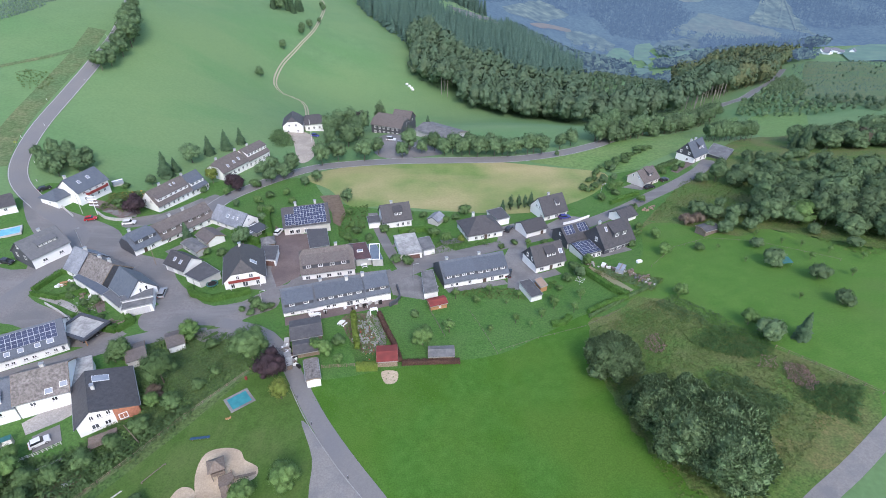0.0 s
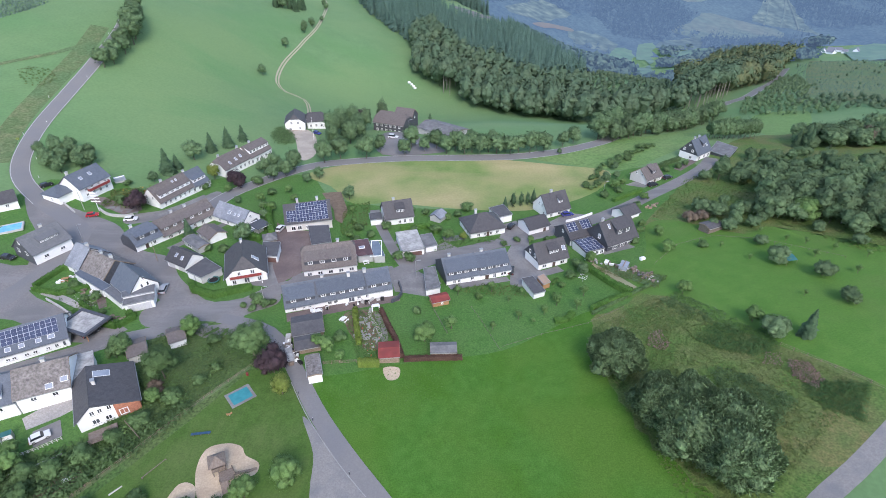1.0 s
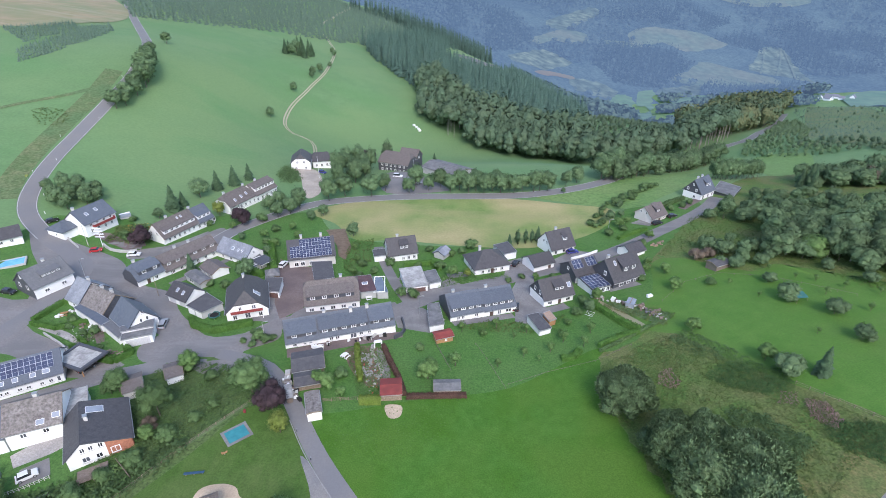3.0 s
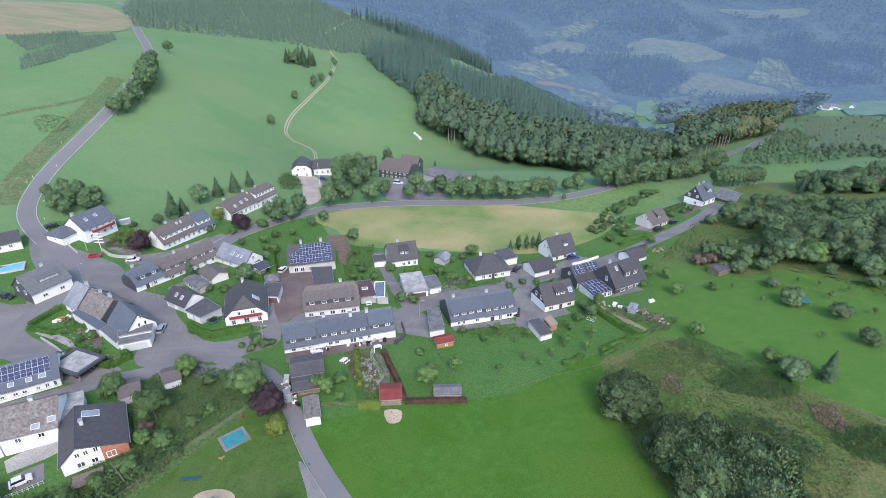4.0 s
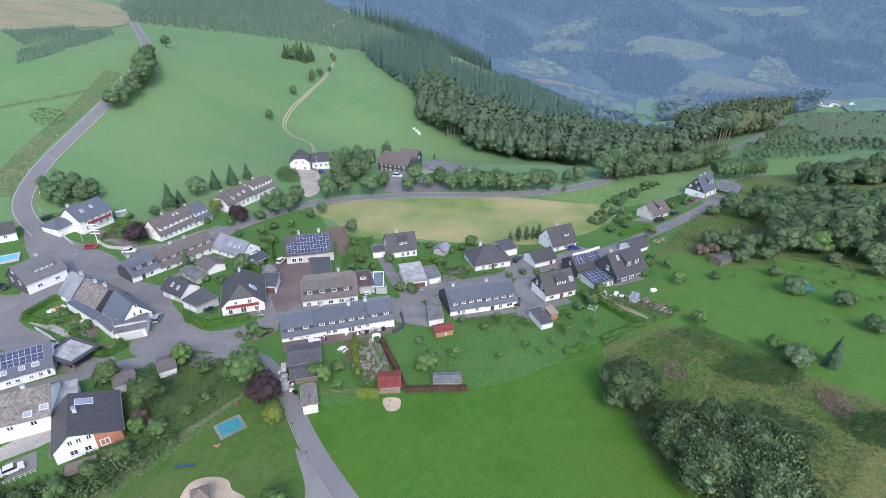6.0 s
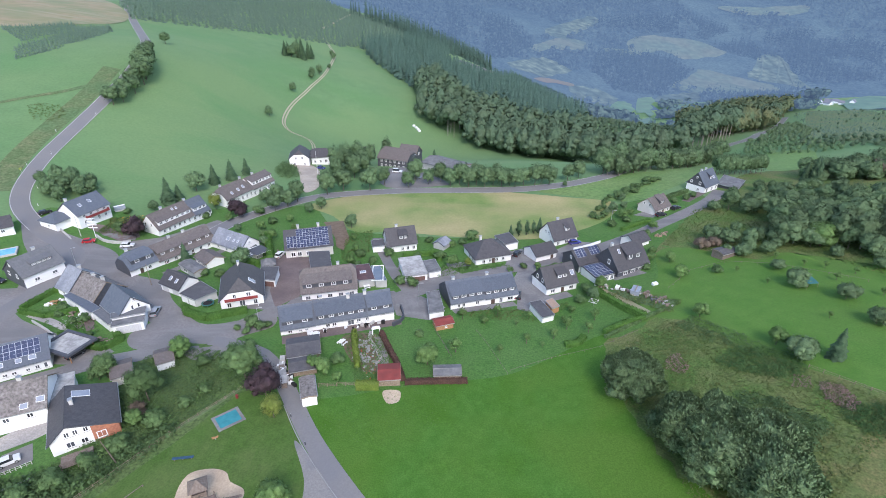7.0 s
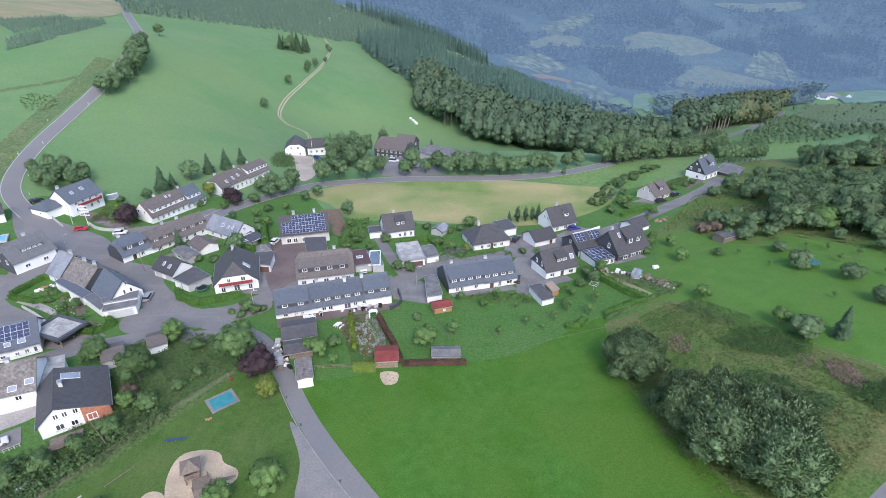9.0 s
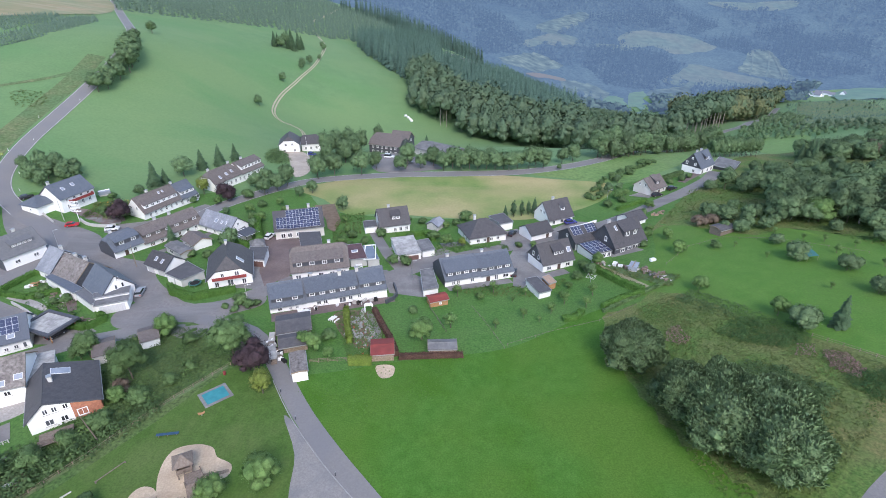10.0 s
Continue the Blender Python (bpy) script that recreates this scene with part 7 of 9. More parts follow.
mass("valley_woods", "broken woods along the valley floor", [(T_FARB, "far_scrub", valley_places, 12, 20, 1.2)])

# ---- hedges and weeds ----
def hedge(name, pts, width, height, mat, label, seed=1, leaf_size=0.2, density=26, closed=False):
    """A clipped hedge along a line: a dark core under a skin of leaf clumps."""
    rng = np.random.RandomState(seed)
    ob = new(name)
    tagged(ob, label, "hedge")
    x0, y0 = pts[0]
    z0 = ground_z(x0, y0)
    ob.matrix_basis = pose(x0, y0, z0)
    core, quads = Solid(), []
    for (ax, ay), (bx, by) in zip(pts, pts[1:]):
        L = math.hypot(bx - ax, by - ay)
        ux, uy = (bx - ax) / L, (by - ay) / L
        n = max(1, int(L / 3))
        for k in range(n):
            a, b = L * k / n, L * (k + 1) / n
            vs = []
            for zz in (-0.2, height * 0.9):
                for s, o in ((a, -1), (b, -1), (b, 1), (a, 1)):
                    px, py = ax + ux * s - uy * o * width * 0.42, ay + uy * s + ux * o * width * 0.42
                    vs.append((px - x0, py - y0, ground_z(px, py) - z0 + zz))
            core.add(vs, [(3, 2, 1, 0), (4, 5, 6, 7), (0, 1, 5, 4), (1, 2, 6, 5), (2, 3, 7, 6), (3, 0, 4, 7)])
        cnt = int(L * (width + 2 * height) * density)
        s = rng.uniform(-0.1, L + 0.1, cnt)
        f = rng.uniform(0, width + 2 * height, cnt)
        o = np.where(f < height, -width / 2, np.where(f > height + width, width / 2, f - height - width / 2))
        zz = np.where(f < height, f, np.where(f > height + width, width + 2 * height - f, height)) + rng.normal(scale=0.06, size=cnt)
        o = o + rng.normal(scale=0.05, size=cnt)
        px, py = ax + ux * s - uy * o, ay + uy * s + ux * o
        c = np.stack([px - x0, py - y0, land(px, py) - z0 + zz], 1)
        d = rng.normal(size=(cnt, 3)) * 0.6
        d[:, 2] += np.where(np.abs(o) < width * 0.4, 1.0, 0.3)
        d[:, 0] += -uy * o * 2
        d[:, 1] += ux * o * 2
        d /= np.linalg.norm(d, axis=1)[:, None]
        u = np.cross(d, rng.normal(size=(cnt, 3)))
        u /= np.linalg.norm(u, axis=1)[:, None]
        w = np.cross(d, u)
        sz = leaf_size * rng.uniform(0.6, 1.2, cnt)[:, None] * 0.5
        quads.append(np.stack([c - u * sz - w * sz, c + u * sz - w * sz, c + u * sz + w * sz, c - u * sz + w * sz, d], 1))
    q = np.concatenate(quads)
    part("core", core.mesh("core", [M[mat]]), ob)
    part("foliage", quad_mesh("foliage", q, [M[mat]]), ob)
    return ob


hedge("hedge", [(-71.5, 122.2), (-69.5, 118.8), (-63.0, 116.2), (-53.8, 120.2)], 1.6, 1.7, "leaf_hedge", "clipped green hedge round the corner garden", 1)
hedge("hedge", [(-115.2, 121.0), (-112.6, 130.2), (-109.2, 131.0)], 1.2, 1.4, "leaf_hedge", "clipped hedge along the front garden", 2)
hedge("hedge", [(-114.8, 119.8), (-106.5, 117.8), (-100.0, 121.0), (-97.0, 124.0)], 1.2, 1.3, "leaf_hedge", "clipped hedge dividing the gardens", 3)
hedge("hedge", [(-97.5, 110.0), (-89.5, 105.4), (-83.0, 103.8), (-80.6, 107.4), (-83.0, 109.4)], 1.5, 1.4, "leaf_hedge", "broad clipped hedge beside the side street", 4)
hedge("hedge", [(-97.8, 113.4), (-94.6, 111.2)], 1.0, 1.2, "leaf_hedge", "clipped hedge beside the farm lawn", 19)
hedge("hedge", [(-108.4, 102.5), (-113.5, 99.5), (-116.0, 104.0)], 1.8, 1.6, "leaf_hedge", "tall clipped hedge round the garden", 5)
hedge("hedge", [(-16.9, 110.6), (-14.4, 104.0), (-12.0, 98.6), (-10.2, 92.8)], 1.1, 1.6, "leaf_hedge_brown", "copper beech hedge between the gardens", 6)
hedge("hedge", [(-9.6, 92.0), (-5.0, 92.4), (4.0, 92.9)], 1.1, 1.2, "leaf_hedge_brown", "copper beech hedge at the meadow edge", 7)
hedge("hedge", [(-20.0, 90.0), (-15.2, 90.2)], 1.5, 1.9, "leaf_hedge_yellow", "golden green hedge at the meadow edge", 8)
hedge("hedge", [(-23.6, 110.0), (-22.4, 104.0), (-20.8, 97.0)], 1.1, 1.8, "leaf_hedge_yellow", "row of golden conifers between the gardens", 9, 0.4)
hedge("hedge", [(-70.0, 154.5), (-65.0, 151.0), (-60.0, 147.6)], 1.8, 2.2, "leaf_hedge", "tall clipped hedge behind the lawn", 10)
hedge("hedge", [(-63.9, 171.0), (-60.0, 160.0), (-57.0, 151.5)], 2.2, 2.6, "leaf_hedge", "hedge beside the courtyard", 11)
hedge("hedge", [(-15.0, 157.4), (-6.0, 159.6), (-3.0, 155.0)], 1.5, 1.5, "leaf_hedge", "hedge before the small house", 12)
hedge("hedge", [(28.2, 106.6), (31.5, 107.2), (33.5, 110.0)], 1.6, 1.2, "leaf_hedge", "low hedge at the meadow corner", 13)
hedge("hedge", [(41.8, 133.2), (44.6, 127.4), (47.2, 122.2), (50.7, 117.8)], 1.5, 1.8, "leaf_hedge", "clipped hedge between the gardens", 14)
hedge("hedge", [(62.5, 178.5), (68.5, 182.6), (75.0, 186.0)], 1.3, 1.3, "leaf_hedge", "hedge along the street garden", 15)
hedge("hedge", [(83.0, 204.0), (92.0, 211.0), (101.0, 217.5)], 1.8, 1.6, "leaf", "shrub hedge above the street", 16)
hedge("hedge", [(38.5, 109.5), (45.0, 113.5), (52.0, 118.0), (57.0, 121.0)], 0.8, 0.9, "leaf", "straggling hedge between lawn and meadow", 17, 0.4, 7)
for _x, _y in scatter([(54, 191), (58, 190), (69, 209), (97, 236), (94, 238), (64, 211)], 26, 53, 2.2):
    plant("shrub", _x, _y, PLANTED.uniform(1.2, 3.0), 1.2, "hedge bank shrubs")

_rng = random.Random(77)
# bushes on the bank and in the village gardens
for _x, _y, _h, _k in ((-58.5, 79.5, 3.2, "shrub"), (-62.5, 73.5, 3.4, "shrub"), (-66, 69.5, 3.0, "shrub"), (-70, 65.5, 3.4, "shrub"), (-74.5, 62.5, 3.0, "shrub"), (-79, 62, 3.4, "shrub"), (-84, 60.5, 3.6, "shrub"), (-62.5, 79.5, 3.6, "light"), (-63.5, 82.5, 2.4, "brown"), (-55, 56.0, 3.0, "shrub"), (-50.5, 52.5, 3.2, "shrub"), (-47.5, 55.0, 2.0, "shrub"), (-64, 54.5, 3.0, "shrub"), (-54.5, 84.5, 2.4, "shrub"), (-52, 88.5, 2.0, "shrub"), (-77.5, 92.8, 4.6, "near"), (-56, 97.5, 2.6, "shrub"),
                       (-94, 119.2, 1.6, "shrub"), (-98, 115.5, 1.8, "shrub"), (-103.5, 118.5, 1.6, "shrub"), (-90, 109.5, 1.5, "shrub"), (-86.5, 106.8, 1.2, "shrub"), (-118, 174, 2.6, "shrub"), (-113, 178, 3.0, "light"), (-116, 171, 2.2, "shrub"), (-109.5, 172, 2.8, "shrub"), (-121, 186, 2.5, "shrub"), (-99, 180.5, 2.4, "shrub"), (-93, 188, 2.6, "shrub"), (-83, 186, 3.2, "light"),
                       (-76, 176, 3.5, "broad"), (-66, 173, 2.6, "shrub"), (-63, 164, 4.2, "broad"), (-74, 141.5, 2.2, "shrub"), (-69, 141, 2.6, "shrub"), (-66.5, 138, 2.0, "shrub"), (-52, 115.8, 1.6, "shrub"), (-50.5, 110.2, 1.8, "shrub"), (-46, 113.2, 1.7, "shrub"), (-53.5, 111.8, 1.4, "shrub"), (-28.5, 147.5, 2.6, "shrub"), (-24.5, 152, 2.2, "shrub"), (-31.5, 161, 2.4, "light"), (-33.5, 170, 2.8, "light"),
                       (-12.5, 171, 2.6, "shrub"), (-7, 169.5, 2.4, "shrub"), (1, 166, 2.8, "light"), (4.5, 168.5, 2.4, "shrub"), (-10.5, 157, 2.0, "shrub"), (19, 148.2, 1.8, "shrub"), (23.5, 150.5, 2.0, "shrub"), (28, 150.2, 2.4, "light"), (33.5, 150.8, 1.8, "shrub"), (37.5, 143.5, 2.4, "shrub"), (36.5, 128, 2.4, "shrub"), (33, 122.5, 2.2, "light"), (39.5, 133.5, 3.0, "shrub"), (63.5, 152, 3.2, "light"), (60.5, 146.5, 2.2, "shrub"), (66, 157, 3.0, "light"),
                       (68.5, 171.5, 3.0, "shrub"), (73.5, 178.5, 3.4, "light"), (70, 193.5, 3.0, "light"), (66.5, 186.5, 2.4, "shrub"), (87, 206.5, 2.0, "shrub"), (-30.5, 96.5, 3.8, "light"), (-25.6, 99, 2.6, "shrub"), (-7.5, 110.6, 1.8, "shrub"), (9.2, 117.2, 2.4, "light"), (17.4, 116.2, 2.2, "sapling"), (22.6, 106.4, 2.0, "sapling"), (29.8, 117.6, 2.2, "sapling")):
    plant(_k, _x, _y, _h, 1.1, "garden shrubs")


def weeds(name, label, poly, n, seed, gap, lo, hi, mat, wide=1.0, category="weeds"):
    return mass(name, label, [(T_BRAMBLE if name in ("brambles", "shrub_bank") else T_WEED, mat, scatter(poly, n, seed, gap), lo, hi, wide)], category)


FALLOW = [(37, 103), (56, 116), (68, 103), (77, 91), (87, 78), (72, 67), (60, 58), (50, 50), (43, 50), (39, 70), (36, 88)]
BANK = [(-72, 84), (-72, 99), (-66, 104.5), (-50, 102), (-42.5, 92.5), (-46, 89), (-55, 77), (-62, 65), (-71, 56), (-90, 56), (-86, 65), (-75, 69), (-65, 79)]
weeds("tall_weeds", "tall grass and weeds on the fallow", FALLOW, 2600, 31, 0.6, 0.25, 0.7, "weed", 1.2)
weeds("tall_weeds", "nettles and brambles on the bank", BANK, 1800, 32, 0.6, 0.3, 0.8, "leaf", 1.2)
for _l, _p, _n, _g, _lo, _hi, _m in (
        ("dark nettle bed across the fallow", [(60, 97), (65.7, 101.5), (71.8, 101), (77, 96.2), (76, 91.4), (70.2, 90), (64.4, 92.5)], 240, 0.75, 0.5, 1.1, "leaf_nettle"),
        ("green shrub bed behind the willows", [(59, 86), (64.3, 84.5), (68.5, 79.5), (71, 75.7), (64.5, 70), (60.5, 73.7), (59, 79.7)], 260, 0.75, 0.6, 1.4, "leaf"),
        ("dark bramble thicket below the willowherb", [(75.5, 79.5), (81.6, 80), (87, 78.5), (81, 70), (77.0, 73), (74.8, 76.6)], 150, 0.8, 0.6, 1.3, "leaf_nettle"),
        ("brambles along the orchard edge", [(57, 114), (62, 117), (66.5, 111.5), (72, 103), (68, 100.7), (61, 105)], 150, 0.9, 0.4, 1.0, "leaf"),
        ("pale weeds at the corner of the fallow", [(42, 103), (50, 111), (58, 113), (60, 104), (54, 100), (47, 97)], 150, 1.0, 0.3, 0.7, "leaf_light"),
        ("weeds round the feet of the willows", [(41, 80), (47, 86), (55, 84), (57, 78), (60, 70), (56, 58), (50, 55), (43, 64)], 170, 1.1, 0.4, 1.0, "weed")):
    weeds("brambles", _l, _p, _n, 33 + _n, _g, _lo, _hi, _m, 1.15)
weeds("brambles", "dense shrubs on the bank", [(-90, 56), (-70, 56), (-60, 67), (-53, 78.5), (-58, 77), (-66, 68), (-82, 64)], 110, 34, 1.3, 1.0, 2.6, "leaf", 1.0)
weeds("brambles", "scattered shrubs on the upper bank", BANK, 36, 52, 3.0, 1.0, 2.4, "leaf_light", 1.0)
weeds("willowherb", "faded pink willowherb stands", [(76, 87.5), (79.5, 86), (80, 81), (77, 78.5), (74.5, 82.5)], 130, 35, 0.45, 0.6, 1.1, "flower_pink", 0.7)
weeds("willowherb", "thin faded willowherb patch", [(73, 90.5), (75.5, 89.5), (74, 86), (70.5, 87)], 34, 64, 0.6, 0.5, 0.9, "flower_pink", 0.7)
weeds("willowherb", "faded pink willowherb patch", [(50, 100), (53, 101), (53.5, 96), (51, 93.5), (48.5, 96)], 60, 36, 0.45, 0.6, 1.0, "flower_pink", 0.7)
weeds("garden_plants", "mixed perennials of the rock garden", [(-26.5, 110), (-17.5, 111), (-13.8, 100), (-15.5, 92), (-20.5, 92)], 250, 37, 0.65, 0.4, 1.0, "leaf_light", 1.1, "plants")
weeds("garden_flowers", "white flowering plants of the rock garden", [(-24.5, 108), (-18.5, 109), (-15.8, 99), (-18.5, 93)], 18, 38, 1.2, 0.2, 0.4, "bloom_white", 1.1, "flowers")
weeds("garden_flowers", "red flowering plants in the gardens", [(-22, 106), (-17, 106), (-15.5, 96), (-18.5, 92)], 26, 39, 0.9, 0.25, 0.5, "bloom_red", 1.0, "flowers")
weeds("garden_plants", "shrubs and perennials below the first house", [(-124, 180), (-112, 186), (-106, 178), (-112, 169), (-122, 169)], 130, 40, 1.1, 0.6, 1.6, "weed", 1.2, "plants")
weeds("garden_plants", "vegetables and herbs behind the solar house", [(-36, 176), (-28, 178), (-27, 160), (-34, 150), (-36, 160)], 140, 41, 0.9, 0.4, 0.9, "weed", 1.2, "plants")
weeds("garden_plants", "front garden shrubs along the farmstead", [(-110, 126), (-98, 120), (-88, 112), (-92, 108), (-104, 114), (-112, 120)], 56, 42, 1.2, 0.4, 1.0, "leaf", 1.1, "plants")
weeds("garden_plants", "overgrown vegetable rows by the meadow", [(57, 129.5), (63, 125), (58, 119), (45, 131.5), (48, 135)], 170, 43, 0.7, 0.4, 0.9, "weed", 1.2, "plants")
weeds("garden_plants", "perennials along the terrace gardens", [(2, 121), (10, 124.5), (26, 124), (33, 128), (33, 125), (22, 118.5), (8, 119.5)], 120, 44, 0.9, 0.4, 1.0, "weed", 1.1, "plants")
weeds("garden_plants", "shrubs in front of the bungalow", [(-4, 148), (6, 156), (9, 151), (18, 153.5), (19, 151.5), (4, 146), (-3, 143)], 90, 45, 1.1, 0.6, 1.3, "leaf_light", 1.1, "plants")
weeds("tall_weeds", "rough tussocks below the spruce hedge", [(70, 162), (82, 165), (94, 150), (106, 154), (118, 130), (140, 122), (150, 130), (118, 205), (95, 195)], 1300, 46, 1.2, 0.4, 0.9, "weed", 1.3)
weeds("tall_weeds", "rough grass on the road bank", [(-205, 263), (-202, 268), (-192, 268), (-186, 261), (-188, 252), (-195, 251)], 130, 47, 1.6, 0.5, 1.1, "weed", 1.5)
weeds("meadow_tussocks", "clover and dock in the hay meadow", [(-30, 83), (-20, 87.5), (-12, 89), (2, 92), (-2, 80), (-12, 74), (-24, 76)], 420, 48, 0.8, 0.15, 0.3, "leaf_hedge", 1.5)
weeds("shrub_bank", "shrubs round the villa drive", [(-84, 262), (-76, 254), (-72, 240), (-76, 236), (-84, 250)], 34, 49, 1.8, 1.2, 2.6, "leaf", 1.2, "shrubs")
weeds("shrub_bank", "shrubs along the inn", [(-8, 250), (8, 246), (26, 248), (30, 242), (0, 238), (-8, 242)], 60, 50, 1.8, 1.6, 3.4, "leaf", 1.2, "shrubs")


# ---- fences and walls ----
def fence(label, pts, height=1.0, gap=2.5, rails=2, mat="wood", post=0.05):
    x0, y0 = pts[0]
    z0 = ground_z(x0, y0)
    ob = tagged(new("fence"), label, "fence")
    ob.matrix_basis = pose(x0, y0, z0)
    pm = Solid().box(-post, -post, -0.3, post, post, height).mesh("post", [M[mat]])
    spots = []
    for (ax, ay), (bx, by) in zip(pts, pts[1:]):
        n = max(1, round(math.hypot(bx - ax, by - ay) / gap))
        spots += [(ax + (bx - ax) * k / n, ay + (by - ay) * k / n) for k in range(n)]
    spots.append(pts[-1])
    spots = [(x, y, ground_z(x, y) - z0) for x, y in spots]
    for x, y, z in spots:
        part("post", pm, ob, m=pose(x - x0, y - y0, z))
    for r in range(rails):
        for a, b in zip(spots, spots[1:]):
            zz = height * (r + 1) / (rails + 0.25)
            part("rail", Solid().tube((a[0] - x0, a[1] - y0, a[2] + zz), (b[0] - x0, b[1] - y0, b[2] + zz), 0.035, 0.035, 4).mesh("rail", [M[mat]]), ob)
    return ob


fence("weathered post and rail fence above the playground", [(-69.0, 56.0), (-61.0, 66.5), (-54.3, 76.6), (-49.5, 83.0), (-44.4, 89.6)], 0.9, 2.2, 2)
fence("low pale garden fence across the lawn", [(7.0, 113.3), (9.5, 107.0), (13.2, 95.8)], 0.6, 2.0, 1, "wood_grey", 0.03)
fence("low fence between two lawns", [(-3.6, 113.2), (-1.5, 107.5), (0.5, 102.0)], 0.8, 2.0, 2, "wood_grey", 0.04)
fence("thin wire fence along the meadow edge", [(14.0, 97.0), (24.0, 101.5), (36.5, 105.5), (47.0, 111.5)], 0.7, 4.0, 1, "wood_grey", 0.03)
fence("pasture fence through the fallow", [(77.0, 92.5), (84.0, 84.0), (90.0, 76.5)], 1.0, 3.0, 2, "wood")
fence("pasture fence below the eastern wood", [(62.0, 132.0), (72.0, 142.0), (84.0, 146.0), (96.0, 141.0), (112.0, 126.0)], 0.9, 4.0, 1, "wood_grey", 0.03)
fence("weathered timber fence between the farm gardens", [(-95.4, 111.6), (-92.6, 115.6)], 1.2, 1.2, 3, "wood_grey")
fence("timber fence of the rear garden", [(-28.2, 90.2), (-20.6, 91.0)], 1.1, 1.8, 3)
hedge("hedge", [(50.4, 117.0), (44.5, 114.7), (38.7, 111.2)], 1.3, 1.5, "leaf_hedge", "clipped hedge at the lower garden edge", 18)


def low_wall(label, pts, width, height, mat):
    ob = tagged(new("garden_wall", strip_solid("garden_wall", ribbon(pts, width, 2.0), M[mat], -0.4, height)), label, "wall")
    return ob


low_wall("curved dry-stone garden wall by the junction", [(-121.5, 166.5), (-117.0, 163.2), (-111.5, 162.5), (-108.5, 164.0)], 0.5, 1.0, "concrete")
low_wall("pale retaining wall along the street", [(42.2, 163.8), (47.0, 165.8), (52.4, 169.0)], 0.4, 0.9, "white")
low_wall("low stone wall on the front garden", [(-128.0, 163.0), (-136.0, 169.5), (-143.0, 175.5)], 0.4, 0.8, "concrete")
low_wall("long low wall beside the road", [(-108.5, 115.5), (-101.0, 111.0), (-96.0, 107.0)], 0.3, 0.8, "concrete")
low_wall("retaining wall of the farmhouse terrace", [(-84.5, 61.2), (-79.0, 63.6), (-74.8, 66.4)], 0.4, 0.7, "concrete")
low_wall("dark wall beside the end row house", [(-13.2, 124.0), (-12.0, 118.0), (-14.5, 114.5)], 0.4, 1.2, "slate_wall")
low_wall("pale kerb between lane and lay-by", [(-34.2, 84.5), (-28.6, 75.0), (-21.2, 65.0), (-14.2, 57.0)], 0.16, 0.2, "kerb")


# ---- vehicles ----
WHEEL = []


def car(colour, label, x, y, rot, size=(4.3, 1.8, 1.5), estate=False, category="car"):
    L, W, H = size
    ob = root("car", x, y, rot, label, category, "parked cars", ground_z(x, y) + 0.12)
    b = Solid()
    side = [(-L / 2, 0.45), (-L / 2 + 0.1, 0.28), (L / 2 - 0.1, 0.28), (L / 2, 0.5), (L / 2 - 0.1, 0.78), (L * 0.2, 0.95), (-L / 2 + 0.12, 0.98)]
    n = len(side)
    for s0, s1, wa, wb in ((-1, 1, W / 2, W / 2),):
        vs = [(px, -W / 2 * (0.94 if z < 0.4 or z > 0.9 else 1), z) for px, z in side] + [(px, W / 2 * (0.94 if z < 0.4 or z > 0.9 else 1), z) for px, z in side]
        b.add(vs, [tuple(range(n)), tuple(range(2 * n - 1, n - 1, -1))] + [(i, (i + 1) % n, n + (i + 1) % n, n + i) for i in range(n)])
    part("body", b.mesh("body", [M["car_" + colour]]), ob)
    back = -L / 2 + (0.15 if estate else 0.35)
    cab = [(back, 0.96), (L * 0.22, 0.94), (L * 0.08, H - 0.06), (back + 0.35, H - 0.04)]
    g = Solid()
    vs = [(px, s * W / 2 * (0.92 if z < 1 else 0.76), z) for s in (-1, 1) for px, z in cab]
    g.add(vs, [(0, 1, 2, 3), (7, 6, 5, 4), (0, 4, 5, 1), (1, 5, 6, 2), (2, 6, 7, 3), (3, 7, 4, 0)])
    part("cabin_glass", g.mesh("cabin_glass", [M["car_glass"]]), ob)
    r = Solid()
    r.slab([(back + 0.3, -W * 0.39, H), (L * 0.1, -W * 0.39, H - 0.02), (L * 0.1, W * 0.39, H - 0.02), (back + 0.3, W * 0.39, H)], 0.06)
    part("roof_panel", r.mesh("roof_panel", [M["car_" + colour]]), ob)
    if not WHEEL:
        WHEEL.append(Solid().tube((0, -0.1, 0), (0, 0.1, 0), 0.31, 0.31, 12).mesh("wheel", [M["rubber"]]))
        WHEEL.append(Solid().tube((0, -0.115, 0), (0, 0.115, 0), 0.19, 0.19, 10).mesh("rim", [M["metal"]]))
    for px in (-L * 0.31, L * 0.31):
        for py in (-W / 2 + 0.09, W / 2 - 0.09):
            w = part("wheel", WHEEL[0], ob, m=pose(px, py, 0.31))
            part("rim", WHEEL[1], w)
    for px, nm, mt in ((L / 2 - 0.08, "headlight", "lamp_white"), (-L / 2 + 0.06, "tail_light", "lamp_red")):
        for py in (-W * 0.36, W * 0.36):
            part(nm, Solid().box(px - 0.05, py - 0.16, 0.6, px + 0.05, py + 0.16, 0.74).mesh(nm, [M[mt]]), ob)
    return ob


